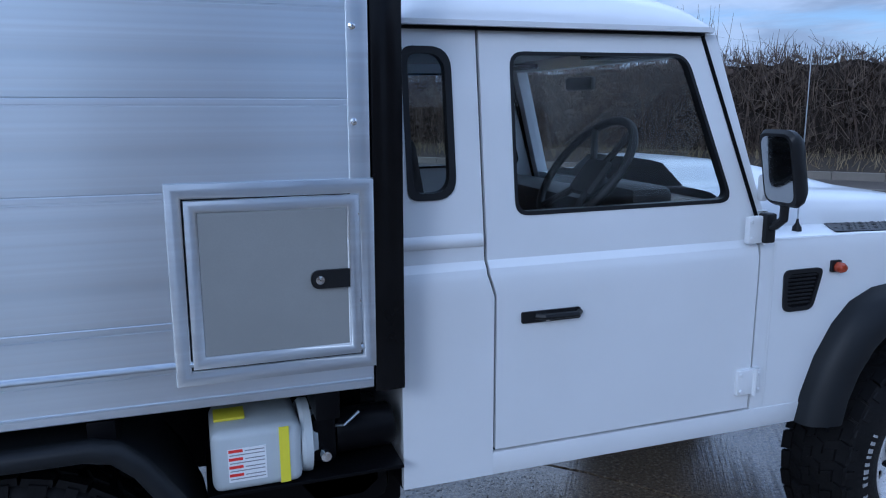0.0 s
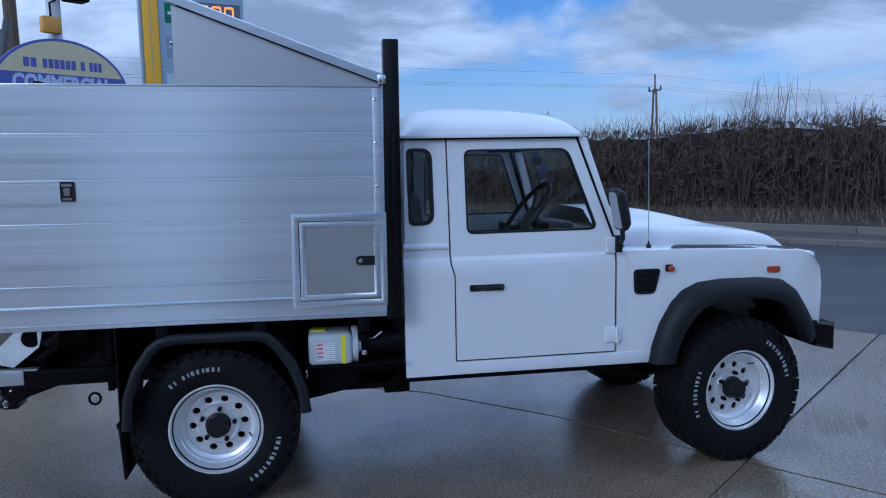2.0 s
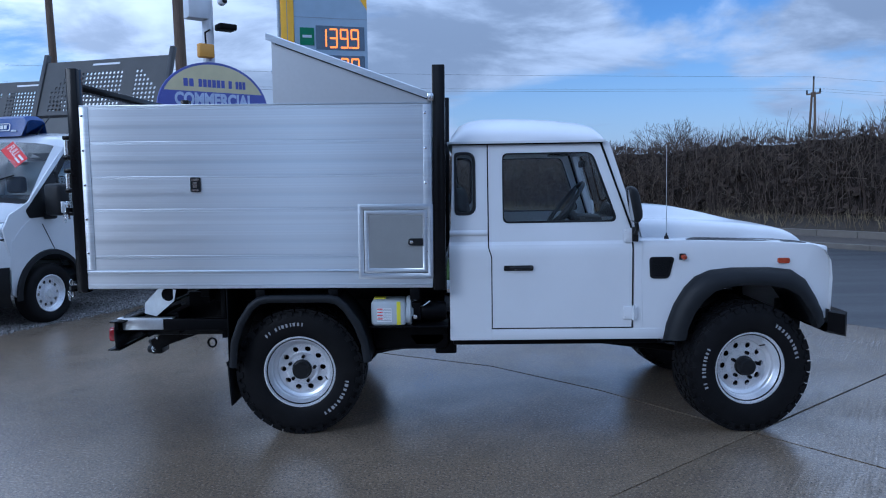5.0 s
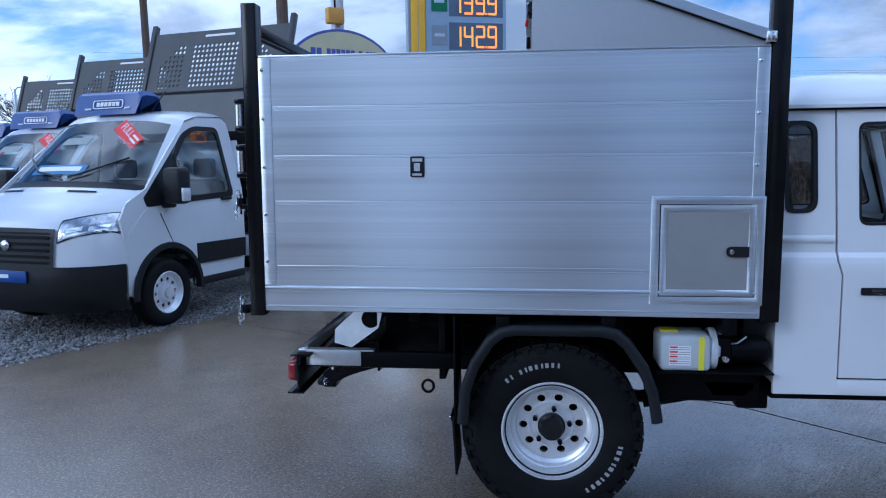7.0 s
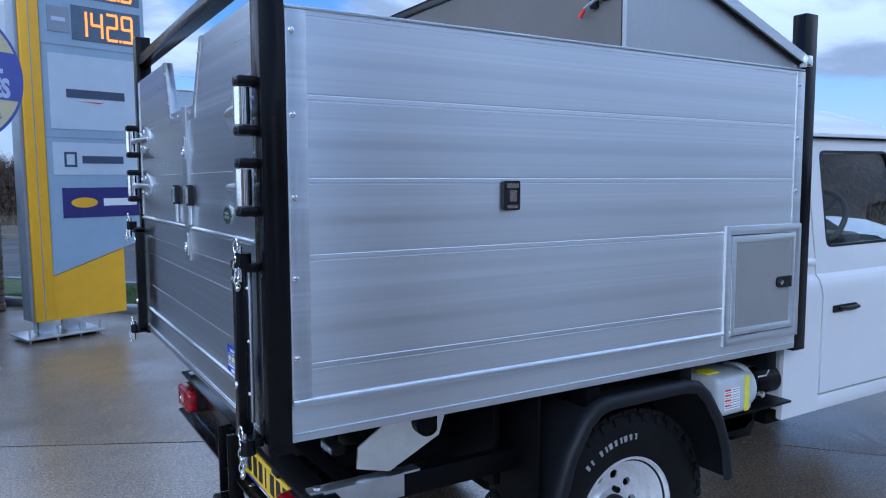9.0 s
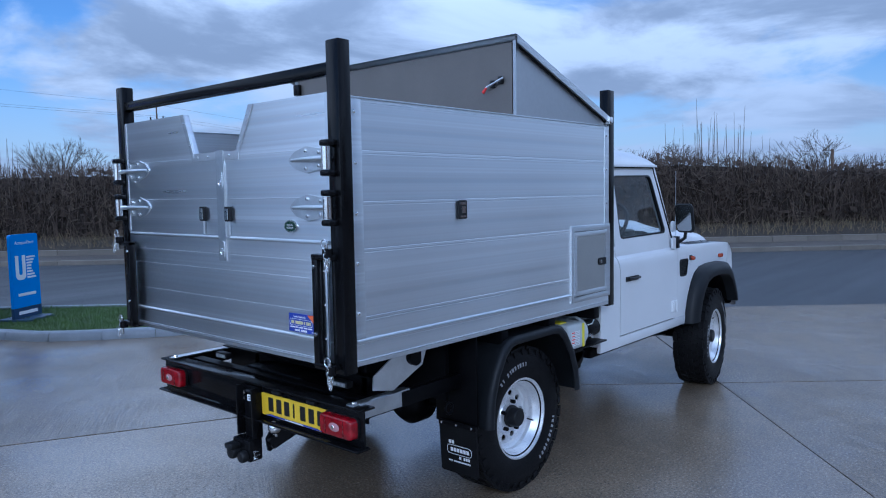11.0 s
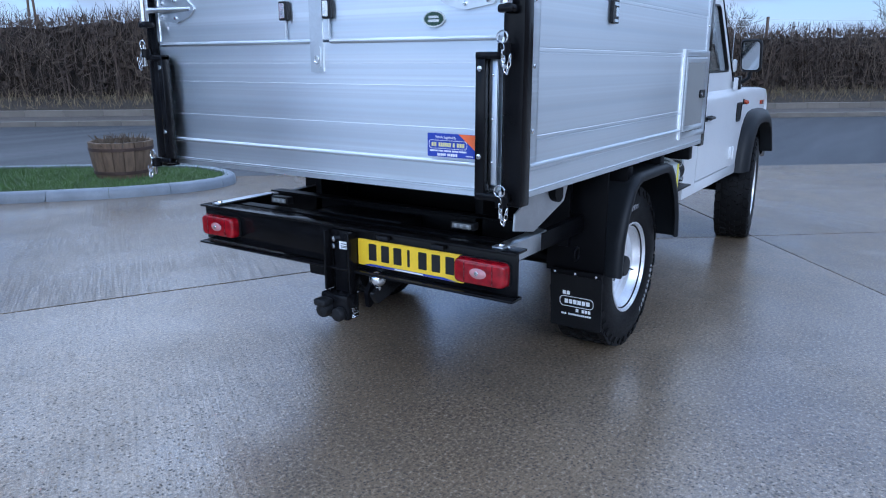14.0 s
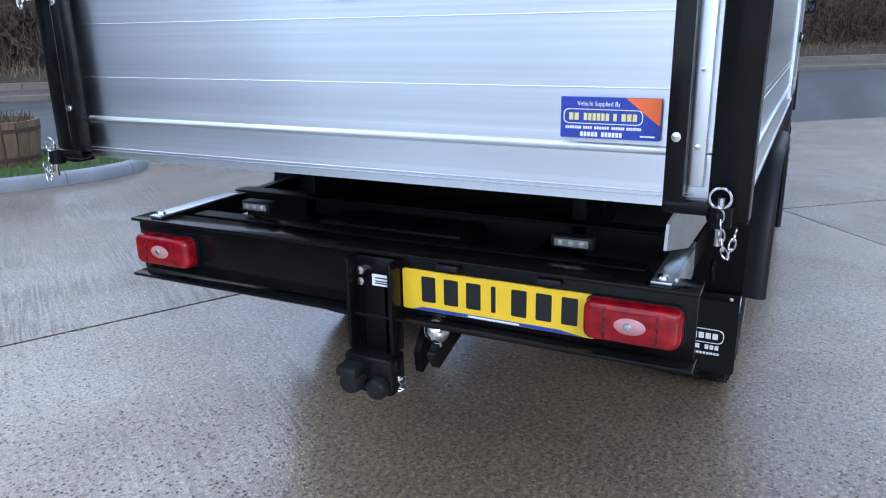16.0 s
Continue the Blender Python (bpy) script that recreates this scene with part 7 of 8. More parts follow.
for z, text, tint in ((3.62, "1399", GREEN), (3.18, "1429", EDGEGREY)):
    part("price_window", plate(rect(0.58, z - 0.04, PW - 0.05, z + 0.32), [], flat(-0.014, -0.01)), mat("dark_display", (0.11, 0.155, 0.22), 0.3) if z > 3.5 else bpy.data.materials["dark_display"], py, "price display", 0)
    part("fuel_tag", plate(rect(0.32, z + 0.02, 0.55, z + 0.28), [], flat(-0.018, -0.01)), tint, py, smooth=0)
    part("tag_bar", plate(rect(0.36, z + 0.13, 0.51, z + 0.17), [], flat(-0.020, -0.018)), PANEL_L, py, smooth=0)
    for i, chn in enumerate(text):
        bm = bmesh.new()
        x0, w, h = 0.63 + i * 0.178, 0.115, 0.27
        S = {"a": ((0.1, 1), (0.9, 1)), "b": ((1, 0.93), (1, 0.55)), "c": ((1, 0.45), (1, 0.07)), "d": ((0.1, 0), (0.9, 0)), "e": ((0, 0.07), (0, 0.45)), "f": ((0, 0.55), (0, 0.93)), "g": ((0.1, 0.5), (0.9, 0.5))}
        for k in SEG[chn]:
            (ax, az), (bx2, bz) = S[k]
            for j in range(5):
                t = j / 4
                cx, cz = x0 + w * (ax + (bx2 - ax) * t), z + h * (az + (bz - az) * t)
                box((cx - 0.0125, -0.020, cz - 0.0135), (cx + 0.0125, -0.014, cz + 0.0135), bm=bm)
        part("digit", bm, LED, py, smooth=0)
    bm = box((0.63 + 3 * 0.178 - 0.042, -0.020, z - 0.012), (0.63 + 3 * 0.178 - 0.018, -0.014, z + 0.012))
    part("decimal_point", bm, LED, py, smooth=0)

# -- dry-stone pier at the gateway
pier = thing("stone_pier", (-2.35, 8.55, 0), "rough coursed stone gate pier", "pier")
SANDSTONE = mat("brown_sandstone", (0.17, 0.135, 0.10), 0.8, 0.0, 0.3, 6, 40, 0.8, 0.008, rnd=0.6)
part("core", box((-0.38, -0.30, 0.0), (0.38, 0.30, 1.08)), JOINT, pier)
z = 0.0
while z < 1.05:
    h = rnd.uniform(0.07, 0.12)
    x = -0.44
    for yv, flip in ((-0.33, 0), (0.42, 1)):
        x = -0.44
        while x < 0.40:
            w = rnd.uniform(0.14, 0.30)
            w = min(w, 0.46 - x)
            if flip == 0:
                part("stone", box((x + 0.004, -0.34 - rnd.uniform(0, 0.025), z + 0.004), (x + w - 0.004, -0.22, z + h - 0.004), 0.014, 1), SANDSTONE, pier)
            else:
                part("stone", box((0.34, x * 0.72 + 0.004, z + 0.004), (0.44 + rnd.uniform(0, 0.02), (x + w) * 0.72 - 0.004, z + h - 0.004), 0.014, 1), SANDSTONE, pier)
            x += w
    z += h
part("cap_stone", box((-0.47, -0.38, z), (0.47, 0.38, z + 0.10), 0.03, 2), SANDSTONE, pier)

# -- timber poles and the far line
def timber_pole(x, y, h, lean, label):
    t = thing("telegraph_pole", (x, y, 0), label, "pole")
    part("pole", rod((0, 0, -0.2), (lean * h, 0, h), 0.14, 14, 0.10), TIMBER, t)
    return t


timber_pole(-5.07, 11.16, 9.0, -0.01, "brown weathered timber pole behind the vans")
timber_pole(-12.1, 18.9, 11.0, -0.018, "slim brown timber pole beyond the yard")
tp = thing("power_pole", pose(45.9, 90.3, 0.5, 0, 0, -70), "twin-legged timber power pole carrying wires", "pole")
for s in (-1, 1):
    part("leg", rod((s * 0.75, 0, -0.7), (s * 0.22, 0, 11.2), 0.17, 8, 0.13), TIMBER, tp)
part("cross_arm", box((-1.1, -0.08, 10.9), (1.1, 0.08, 11.08)), TIMBER, tp)
part("centre_spike", rod((0, 0, 10.6), (0, 0, 12.7), 0.12, 8, 0.09), TIMBER, tp)
for x, z in ((-1.05, 11.08), (1.05, 11.08), (0, 12.7)):
    part("insulator", lathe([(0.06, z), (0.14, z + 0.12), (0.06, z + 0.24), (0.12, z + 0.36), (0.03, z + 0.5)], 10, None, "z", (x, 0, 0)), CHASSIS, tp)
for k, (x, z) in enumerate(((-1.05, 11.5), (1.05, 11.5), (0, 13.1))):
    for s in (-1, 1):
        part("wire", tube([(x, s * 90 * i / 8, z - 1.6 * math.sin(math.pi * i / 16) ** 1) for i in range(9)], 0.012, 4), CHASSIS, tp)


lamp_post = thing("street_lamp", pose(-27.8, 33.9, 0, 0, 0, 36), "grey steel street lamp beyond the vans", "lamp")
part("post", rod((0, 0, 0), (0, 0, 6.0), 0.09, 12, 0.06), GALV, lamp_post)
part("arm", tube([(0, 0, 5.9), (0.15, 0, 6.1), (1.4, 0, 6.25)], 0.035, 8), GALV, lamp_post)
part("head", box((1.3, -0.12, 6.2), (2.0, 0.12, 6.33), 0.04), GALV, lamp_post)


def bare_tree(x, y, h, seed, label):
    r = random.Random(seed)
    t = thing("bare_tree", (x, y, -0.14), label, "tree", group="bare winter trees")
    limbs = []

    def grow(p, d, L, rad, depth):
        q = p + d * L
        limbs.append((p, q, rad, rad * 0.72))
        if depth == 0:
            return
        for i in range(r.choice((2, 3, 3)) if depth > 1 else 3):
            v = (d + Vector((r.gauss(0, 0.48), r.gauss(0, 0.48), r.gauss(0.08, 0.25)))).normalized()
            grow(q if i else p + d * L * 0.8, v, L * r.uniform(0.6, 0.82), rad * 0.62, depth - 1)
    trunk = prisms("trunk", [(Vector((0, 0, 0)), Vector((0.05, 0, h * 0.3)), h * 0.026, h * 0.019)], BARK, 10)
    for i in range(5):
        grow(Vector((0.04, 0, h * r.uniform(0.2, 0.30))), Vector((r.gauss(0, 0.5), r.gauss(0, 0.5), 1)).normalized(), h * 0.22, h * 0.011, 5)
    crown = prisms("crown", limbs, BARK, 4)
    trunk.parent = crown.parent = t
    return t


for i, (x, y, h) in enumerate(((14.6, 41.5, 5.8), (27, 46, 5.6), (33, 38, 5.4), (40, 34, 5.8), (20, 60, 6.5), (10, 52, 3.9), (2, 46, 3.5), (-4, 60, 4.2), (48, 20, 6.0), (44, 9, 5.4), (52, 1, 6.2), (-30, 40, 8.0), (-36, 36, 8.5), (-26, 48, 7.5))):
    bare_tree(x, y, h, 20 + i, "leafless tree standing behind the hedge")


# ---- white tipper vans on the gravel ----
VANPAINT = mat("white_van_paint", (0.66, 0.68, 0.705), 0.25, 0.0, 0.03, 3, 500, 0.04, coat=0.6, rvar=0.06)
TIPGREY = mat("dark_grey_tipper_steel", (0.045, 0.046, 0.046), 0.45, 0.0, 0.2, 4, 120, 0.15)
TIPBOARD = mat("grey_tipper_board", (0.075, 0.075, 0.072), 0.42, 0.0, 0.15, 3, 120, 0.12)
ROOFBLUE = mat("roof_sign_blue", (0.012, 0.06, 0.26), 0.35, 0.0, 0.08)
VAN_PROF = [(0.90, 0.27), (0.985, 0.40), (1.01, 0.60), (0.985, 0.78), (0.965, 0.98), (0.93, 1.09), (0.78, 1.24), (0.58, 1.37), (0.46, 1.43), (0.05, 1.80), (-0.33, 2.10), (-0.47, 2.18), (-0.78, 2.235), (-1.18, 2.25), (-1.26, 2.20)]
HW = ((0.25, 0.90), (0.45, 0.985), (0.8, 1.0), (1.15, 1.0), (1.35, 0.985), (1.80, 0.885), (2.12, 0.795), (2.28, 0.73))


def van_at(k, v, off=0.0):
    """A place on the nose, screen and roof: k along the profile from the bumper up, v from -1 to 1 across."""
    i = min(int(k), len(VAN_PROF) - 2)
    t = k - i
    x = VAN_PROF[i][0] * (1 - t) + VAN_PROF[i + 1][0] * t
    z = VAN_PROF[i][1] * (1 - t) + VAN_PROF[i + 1][1] * t
    dx, dz = VAN_PROF[i + 1][0] - VAN_PROF[i][0], VAN_PROF[i + 1][1] - VAN_PROF[i][1]
    n = math.hypot(dx, dz)
    x, z = x + off * dz / n, z - off * dx / n
    a = abs(v)
    front = max(0.0, min(1.0, (x + 0.7) / 1.2))
    x -= (0.10 * a ** 2 + 0.34 * a ** 6) * front
    z -= (0.035 * a ** 2 + 0.05 * a ** 8) * (1.0 if k > 4.6 else 0.3 * max(0, k - 3.6))
    return (x, v * lerp(z, HW), z)


def patch(k0, k1, v0, v1, nk, nv, off, sk=0.0):
    return loft([[van_at(k0 + (k1 - k0) * i / nk + sk * j / nv, v0 + (v1 - v0) * j / nv, off) for j in range(nv + 1)] for i in range(nk + 1)])


VSIDE = lambda s, inset=0.0, th=0.02: (lambda u, v, w: (u, s * (lerp(v, HW) - inset - th * w), v))


def make_van(m, label):
    van = thing("tipper_van", m, label, "van", group="white tipper vans")
    cabv = sub("cab", van, label="white van cab")
    part("bonnet", patch(2.45, 8.0, -1, 1, 16, 24, 0), VANPAINT, cabv, "white nose and bonnet", 60)
    part("bumper", patch(0, 2.6, -1.0, 1.0, 8, 24, 0.012), PLASTIC, cabv, "dark grey bumper", 60)
    part("roof_skin", patch(10.0, 14, -1, 1, 12, 20, 0), VANPAINT, cabv, "white roof", 60)
    gl = part("windscreen", patch(8.0, 10.0, -0.94, 0.94, 8, 16, -0.004), SCREEN, cabv, smooth=60)
    gl.visible_shadow = False
    for s in (-1, 1):
        part("screen_pillar", patch(7.9, 10.1, 0.915 * s, 1.0 * s, 8, 3, 0.004), VANPAINT, cabv, smooth=60)
    part("screen_edge", patch(7.85, 8.12, -0.95, 0.95, 2, 16, 0.004), PLASTIC, cabv, smooth=60)
    part("grille", patch(2.55, 4.7, -0.54, 0.54, 8, 10, 0.02), PLASTIC, cabv, "black grille", 60)
    for i in range(6):
        part("grille_bar", patch(2.75 + i * 0.29, 2.88 + i * 0.29, -0.49, 0.49, 1, 10, 0.034), CHASSIS, cabv, smooth=60)
    part("maker_badge", lathe([(0.001, 1.025), (0.045, 1.022), (0.05, 1.012)], 20, None, "x", (0, 0, 0.90)), STEEL, cabv, "oval badge", 60)
    part("front_plate", box((1.02, -0.26, 0.56), (1.032, 0.26, 0.67), 0.002), ROOFBLUE, cabv, "blue dealer plate")
    part("plate_bar", box((1.032, -0.16, 0.60), (1.034, 0.04, 0.635)), PAPER, cabv)
    for s in (-1, 1):
        part("headlight", patch(3.78, 5.22, 0.57 * s, 0.985 * s, 6, 8, 0.012, 0.85), LAMP, cabv, "clear swept-back headlight", 60)
        part("headlight_edge", patch(3.70, 5.30, 0.555 * s, 0.99 * s, 6, 8, 0.006, 0.85), CHASSIS, cabv, smooth=60)
        part("lamp_strip", patch(3.92, 4.06, 0.62 * s, 0.95 * s, 1, 6, 0.018, 0.80), STEEL, cabv, smooth=60)
        part("lamp_bowl", patch(4.30, 4.78, 0.64 * s, 0.76 * s, 3, 4, 0.018, 0.25), STEEL, cabv, smooth=60)
        part("lamp_bowl", patch(4.55, 5.0, 0.80 * s, 0.91 * s, 3, 4, 0.018, 0.25), STEEL, cabv, smooth=60)
        part("bonnet_vent", patch(7.15, 7.40, 0.30 * s, 0.62 * s, 1, 4, 0.006), CHASSIS, cabv, smooth=60)
        # flank
        arch = [(0.44 * math.cos(a) + 0.0, 0.36 + 0.44 * math.sin(a)) for a in (math.pi * (1.0 - i / 14) for i in range(15))]
        out = [(-1.26, 0.42), (-0.47, 0.42)] + arch + [(0.52, 0.40), (0.55, 0.80), (0.62, 1.12), (0.52, 1.27), (0.24, 1.40), (-0.19, 1.79), (-0.52, 2.06), (-0.75, 2.13), (-1.20, 2.15), (-1.26, 2.09)]
        wn_ = rounded([(-1.06, 1.29), (0.10, 1.25), (0.14, 1.35), (-0.46, 1.93), (-0.66, 2.02), (-1.04, 2.02)], [0.06, 0.02, 0.02, 0.08, 0.08, 0.08])
        part("flank", plate(out, [wn_], VSIDE(s, 0.004), (0.8, 1.15, 1.35, 1.75)), VANPAINT, cabv, "white side panel and door", 30)
        part("flank_window_seal", plate(rounded([(-1.08, 1.27), (0.26, 1.22), (0.30, 1.31), (-0.46, 1.96), (-0.66, 2.04), (-1.06, 2.04)], [0.06, 0.02, 0.02, 0.08, 0.08, 0.08]), [rounded([(-1.03, 1.33), (0.00, 1.29), (0.02, 1.37), (-0.46, 1.89), (-0.66, 1.99), (-1.01, 1.99)], 0.06)], VSIDE(s, -0.004, 0.02)), PLASTIC, cabv)
        gl = part("door_glass", plate(rounded([(-1.05, 1.31), (0.02, 1.27), (0.04, 1.38), (-0.46, 1.91), (-0.66, 2.01), (-1.03, 2.01)], 0.06), [], VSIDE(s, 0.01, 0.004)), SCREEN, cabv)
        gl.visible_shadow = False
        part("quarter_post", box((-0.27, min(s * 0.87, s * 0.92), 1.28), (-0.23, max(s * 0.87, s * 0.92), 1.74), 0.006), PLASTIC, cabv)
        part("side_moulding", plate([(-1.25, 0.58), (-0.44, 0.58), (-0.42, 0.80), (-1.25, 0.79)], [], VSIDE(s, -0.014, 0.016)), PLASTIC, cabv, "black side moulding")
        part("arch_trim", loft([[(r * math.cos(a), s * y, 0.36 + r * math.sin(a)) for r, y in ((0.50, 0.99), (0.49, 1.015), (0.44, 1.02), (0.43, 0.96))] for a in (math.pi * (1.02 - 1.04 * i / 18) for i in range(19))]), PLASTIC, cabv, "black wheel arch", 50)
        part("sill", box((-1.26, min(s * 0.90, s * 0.985), 0.34), (-0.44, max(s * 0.90, s * 0.985), 0.43), 0.02), PLASTIC, cabv)
        part("door_handle", box((-1.02, min(s * 0.985, s * 1.025), 1.235), (-0.86, max(s * 0.985, s * 1.025), 1.27), 0.012), PLASTIC, cabv)
        part("door_gap", plate([(-0.20, 0.62), (-0.19, 0.62), (0.10, 1.15), (0.09, 1.15)], [], VSIDE(s, -0.001, 0.003)), CHASSIS, cabv, smooth=0)
        mv = sub("door_mirror", van, label="black door mirror")
        part("mirror_arm", box((-0.06, min(s * 0.95, s * 1.08), 1.20), (0.06, max(s * 0.95, s * 1.08), 1.28), 0.02), PLASTIC, mv)
        part("mirror_head", box((-0.07, min(s * 1.03, s * 1.27), 1.24), (0.10, max(s * 1.03, s * 1.27), 1.60), 0.05, 3), PLASTIC, mv)
        part("mirror_lamp", box((-0.02, min(s * 1.26, s * 1.29), 1.27), (0.09, max(s * 1.26, s * 1.29), 1.40), 0.012), LENS_CLEAR, mv, "clear lamp")
        part("wiper", tube([van_at(8.2, 0.05 * s + 0.1, 0.02), van_at(8.35, 0.35 * s, 0.02), van_at(8.75, 0.72 * s, 0.02)], 0.010, 6), PLASTIC, cabv)
    part("cab_back", box((-1.28, -0.93, 0.45), (-1.255, 0.93, 1.9), 0.01), VANPAINT, cabv)
    part("dash", box((-0.15, -0.88, 1.0), (0.32, 0.88, 1.34), 0.03), CABIN, cabv)
    part("seat_row", box((-1.20, -0.82, 0.6), (-0.92, 0.82, 1.46), 0.06), CLOTH, cabv)
    for y in (-0.55, 0.1, 0.6):
        part("head_rest", box((-1.16, y - 0.13, 1.48), (-1.04, y + 0.13, 1.70), 0.04), CLOTH, cabv)
    part("van_floor", box((-1.25, -0.9, 0.42), (0.6, 0.9, 0.5)), CABIN, cabv)
    part("screen_aerial", rod((-0.62, 0.30, 2.20), (-0.80, 0.36, 2.44), 0.006, 6), PLASTIC, cabv)
    # notices behind the screen
    nm = Matrix.Translation(van_at(9.50, 0.50, 0.014)) @ Matrix(((0, -0.62, 0.78, 0), (1, 0, 0, 0), (0, 0.78, 0.62, 0), (0, 0, 0, 1))) @ Matrix.Rotation(radians(-36), 4, "Z")
    part("red_notice", plate(rect(-0.22, -0.085, 0.24, 0.085), [], flat_z(0.0, -0.003)), RED_INK, cabv, "red notice reading FULL", 0, nm)
    lettering("notice_word", "FULL", 0.13, PAPER, cabv, nm @ Matrix.Translation((-0.05, 0.02, 0.002)), 0.22)
    for k_ in (0, 1):
        part("notice_bar", plate(rect(0.08, -0.03 + 0.05 * k_, 0.21, -0.005 + 0.05 * k_), [], flat_z(0.002, 0.0)), PAPER, cabv, smooth=0, loc=nm)
    part("blue_notice", patch(8.30, 8.56, -0.45, 0.28, 2, 8, 0.004), mat("blue_notice_card", (0.06, 0.20, 0.42), 0.4) if "blue_notice_card" not in bpy.data.materials else bpy.data.materials["blue_notice_card"], cabv, "blue sales strip", 60)
    part("notice_bar", patch(8.38, 8.50, -0.40, 0.22, 1, 8, 0.008), PAPER, cabv, smooth=60)
    part("price_card", patch(9.15, 9.40, -0.42, 0.0, 1, 4, 0.004), mat("faint_card", (0.30, 0.32, 0.30), 0.5) if "faint_card" not in bpy.data.materials else bpy.data.materials["faint_card"], cabv, smooth=60)
    # roof sign
    rs = sub("roof_sign", van, (-0.55, -0.11, 2.175), "blue moulded roof sign")
    rows = [[(x, y, z) for x, z in ((0.16, 0.0), (0.11, 0.22), (0.05, 0.25), (-0.10, 0.25), (-0.18, 0.22), (-0.22, 0.0))] for y in (-0.46, -0.41, 0.41, 0.46)]
    for r_ in (0, 3):
        rows[r_] = [(x * 0.9, y, z * 0.8) for x, y, z in rows[r_]]
    part("sign_shell", capped(loft(rows)), ROOFBLUE, rs, smooth=40)
    fm = Matrix.Translation((0.146, 0.03, 0.11)) @ Matrix.Rotation(radians(-13), 4, "Y") @ Matrix(((0, 0, 1, 0), (1, 0, 0, 0), (0, 1, 0, 0), (0, 0, 0, 1)))
    part("name_ring", plate(rounded(rect(-0.21, -0.045, 0.21, 0.05), 0.03), [rounded(rect(-0.20, -0.036, 0.20, 0.041), 0.025)], flat_z(0.004, 0.0)), PAPER, rs, smooth=0, loc=fm)
    for a_, b_ in bars((-0.165, 0.165, 6)):
        part("name_bar", plate(rect(a_, -0.02, b_, 0.026), [], flat_z(0.004, 0.0)), PAPER, rs, smooth=0, loc=fm)
    for x0, x1 in ((-0.32, -0.23), (0.23, 0.31)):
        part("small_bar", plate(rect(x0, -0.055, x1, -0.035), [], flat_z(0.004, 0.0)), PANEL_L, rs, smooth=0, loc=fm)
    # chassis and wheels
    for s in (-1, 1):
        part("chassis_rail", box((-5.0, s * 0.42 - 0.04, 0.55), (-1.3, s * 0.42 + 0.04, 0.75), 0.01), CHASSIS, van)
        part("side_tank", box((-2.35, min(s * 0.55, s * 0.88), 0.52), (-1.58, max(s * 0.55, s * 0.88), 0.76), 0.02), VANPAINT if s > 0 else CHASSIS, van, "white side box")
        part("tipper_rail", box((-4.95, s * 0.42 - 0.05, 0.78), (-1.65, s * 0.42 + 0.05, 0.90), 0.01), CHASSIS, van)
        for x, ys_ in ((0, (0.87,)), (-3.95, (0.90, 0.64))):
            for y in ys_:
                w = sub("wheel", van, Matrix.Translation((x, s * y, 0.345)) @ Matrix.Rotation(0 if s < 0 else math.pi, 4, "Z"), "steel van wheel")
                part("tyre", lathe([(0.20, -0.085), (0.23, -0.105), (0.29, -0.112), (0.325, -0.10), (0.342, -0.075), (0.345, 0.0), (0.342, 0.075), (0.325, 0.10), (0.23, 0.105), (0.20, 0.085)], 44), RUBBER, w, smooth=40)
                hol = [oval(0.135 * math.cos(a), 0.135 * math.sin(a), 0.019, 0.019, 10) for a in (2 * math.pi * i / 10 for i in range(10))]
                part("rim", lathe([(0.203, 0.08), (0.203, -0.085), (0.214, -0.098), (0.206, -0.101), (0.190, -0.085), (0.182, -0.060), (0.172, -0.052)], 40), SILVER, w, smooth=40)
                part("wheel_disc", plate(oval(0, 0, 0.175, 0.175, 36), hol, flat(-0.052, -0.046)), SILVER, w)
                part("hub", lathe([(0.105, -0.052), (0.092, -0.085), (0.06, -0.090), (0.055, -0.115), (0.001, -0.118)], 26), SILVER, w, smooth=40)
        part("rear_guard", loft([[(-3.95 + r * math.cos(a), s * y, 0.345 + r * math.sin(a)) for r, y in ((0.42, 0.50), (0.42, 1.03), (0.40, 1.045), (0.39, 1.03))] for a in (math.pi * (0.98 - 0.96 * i / 14) for i in range(15))]), PLASTIC, van, "black rear guard", 50)
        part("front_shield", box((-3.54, min(s * 0.5, s * 1.02), 0.40), (-3.52, max(s * 0.5, s * 1.02), 0.80)), PLASTIC, van)
    # raised tipping body
    T = Matrix.Translation((-5.0, 0, 0.98)) @ Matrix.Rotation(radians(-18.5), 4, "Y")
    tb = sub("tipping_body", van, T, "dark grey steel tipping body, raised")
    part("bed", box((0.0, -1.03, 0.0), (3.30, 1.03, 0.12), 0.01), TIPGREY, tb)
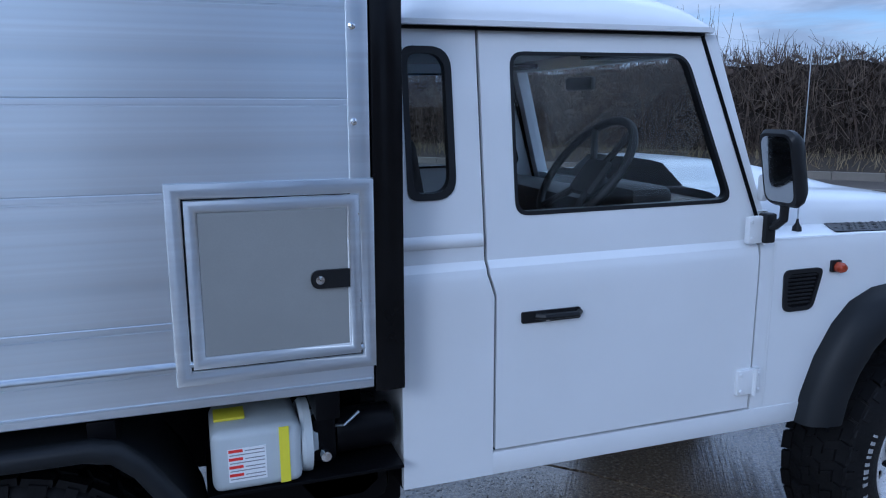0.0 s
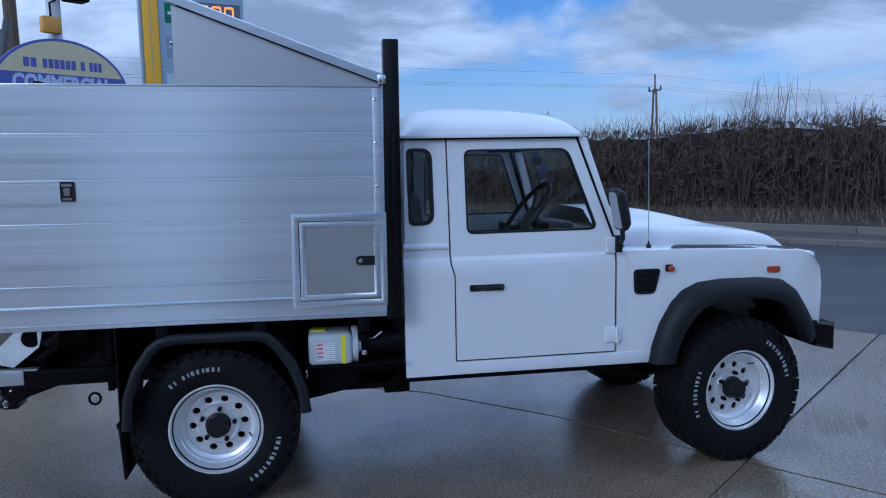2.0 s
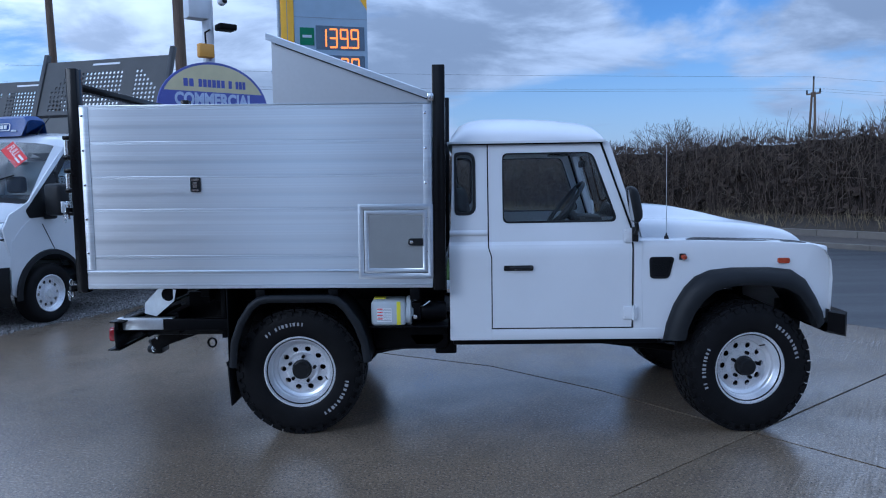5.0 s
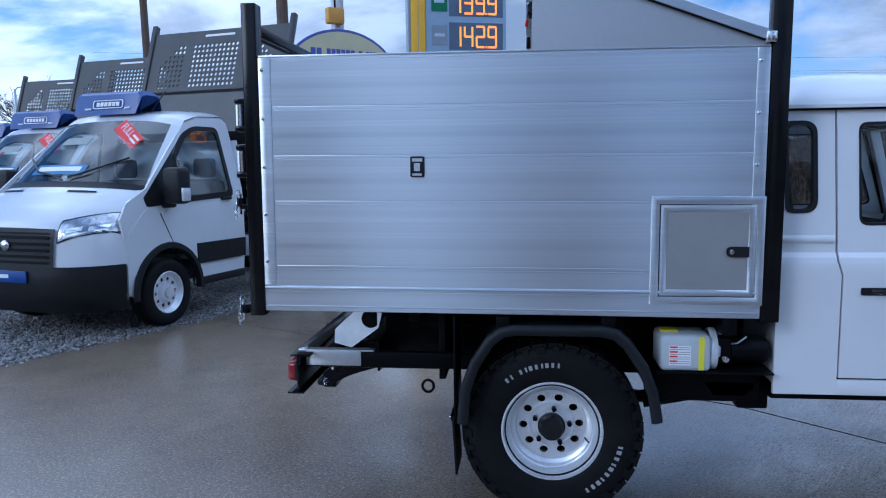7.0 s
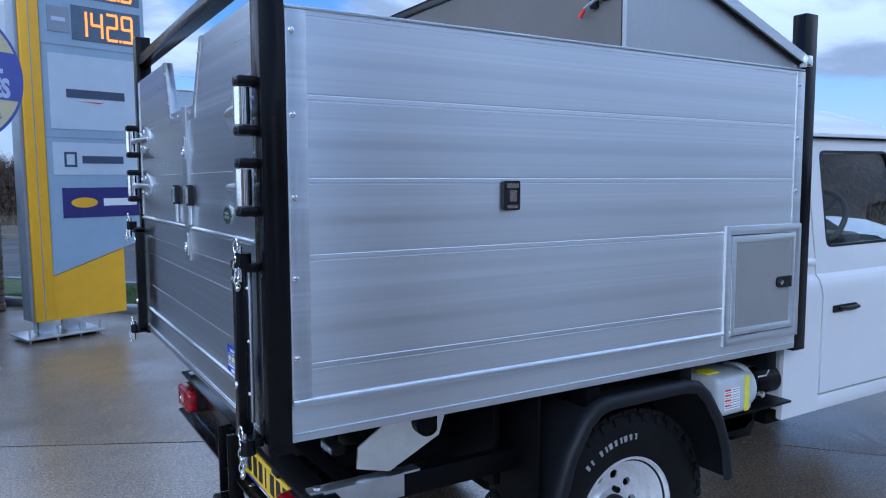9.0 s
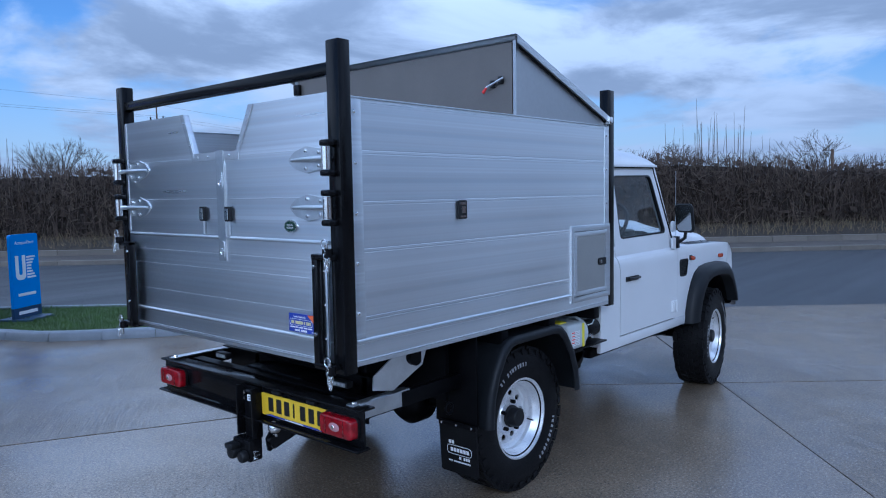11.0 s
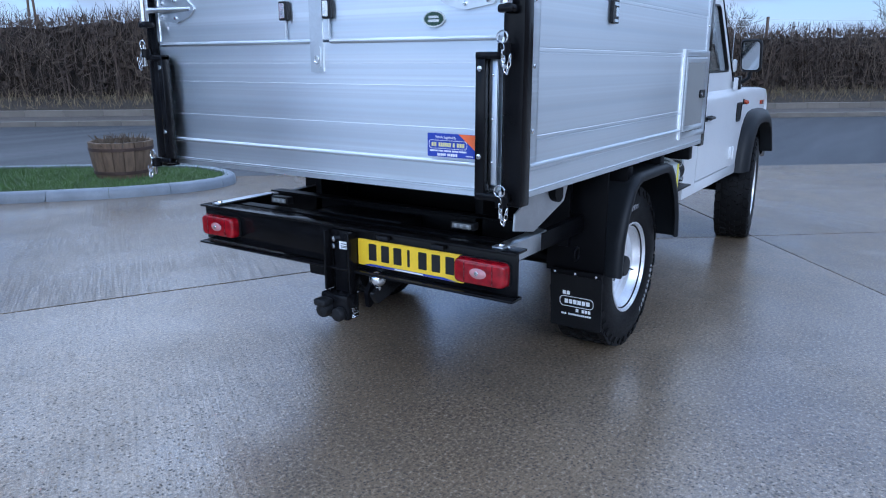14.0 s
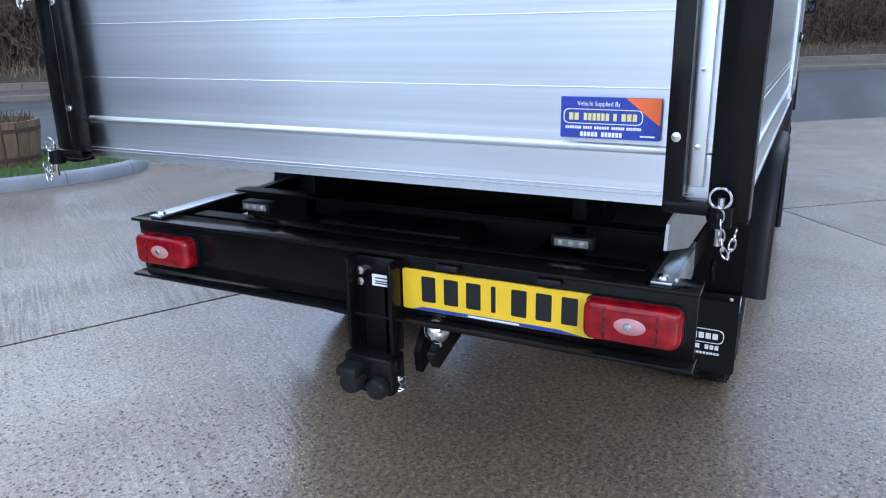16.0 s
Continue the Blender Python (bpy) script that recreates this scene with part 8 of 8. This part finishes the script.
    for s in (-1, 1):
        part("drop_side", box((0.05, min(s * 1.0, s * 1.04), 0.13), (3.22, max(s * 1.0, s * 1.04), 0.52), 0.012), TIPGREY, tb)
        part("side_rib", box((0.05, min(s * 1.04, s * 1.055), 0.30), (3.22, max(s * 1.04, s * 1.055), 0.34), 0.004), TIPBOARD, tb)
        for x in (0.5, 1.15, 1.85, 2.55):
            part("bed_bearer", box((x, -1.0, -0.09), (x + 0.06, 1.0, 0.0), 0.004), CHASSIS, tb) if s > 0 else None
    part("tail_board", box((0.0, -1.0, 0.13), (0.04, 1.0, 0.52), 0.008), TIPGREY, tb)
    hb = [(-1.06, 0.0), (1.06, 0.0), (1.06, 1.42), (-1.06, 1.42)]
    holes = []
    for u0, nu, sh in ((-0.36, 11, 0), (-0.86, 6, -1), (0.56, 6, 1)):
        for i in range(nu):
            for j in range(9):
                if sh and ((j > 4 + i if sh < 0 else j > 4 + (nu - 1 - i))):
                    continue
                cu_, cv_ = u0 + i * 0.066, 0.66 + j * 0.068
                holes.append(oval(cu_, cv_, 0.025, 0.026, 6))
    part("lower_board", plate(rect(-1.06, 0.0, 1.06, 0.53), [], flat_x(3.31, 3.34)), TIPBOARD, tb, "plain lower headboard", 0)
    part("mesh_board", plate(rect(-1.06, 0.58, 1.06, 1.42), holes, flat_x(3.31, 3.325)), TIPGREY, tb, "punched headboard", 0)
    part("board_shadow_rail", box((3.30, -1.06, 0.535), (3.32, 1.06, 0.575)), CHASSIS, tb)
    part("maker_bar", box((3.325, -0.22, 1.33), (3.327, 0.24, 1.36)), PAPER, tb)
    for s in (-1, 1):
        part("board_post", box((3.27, min(s * 1.05, s * 1.12), -0.05), (3.345, max(s * 1.05, s * 1.12), 1.55), 0.01), TIPGREY, tb)
    part("tipping_ram", rod((-3.0, 0, 0.65), (-2.4, 0, 1.60), 0.07, 14), CHASSIS, van)
    return van


vm = Matrix.Translation((-4.63, 3.19, 0)) @ Matrix.Rotation(math.atan2(-0.968, -0.25), 4, "Z")
van = make_van(vm, "white tipper van with a raised dark steel body, parked on gravel")
for x, y, a in ((-7.0, 5.37, 2.0), (-9.65, 7.77, 4.0)):
    copy_thing(van, Matrix.Translation((x, y, 0)) @ Matrix.Rotation(math.atan2(-0.968, -0.25) + radians(a), 4, "Z"))
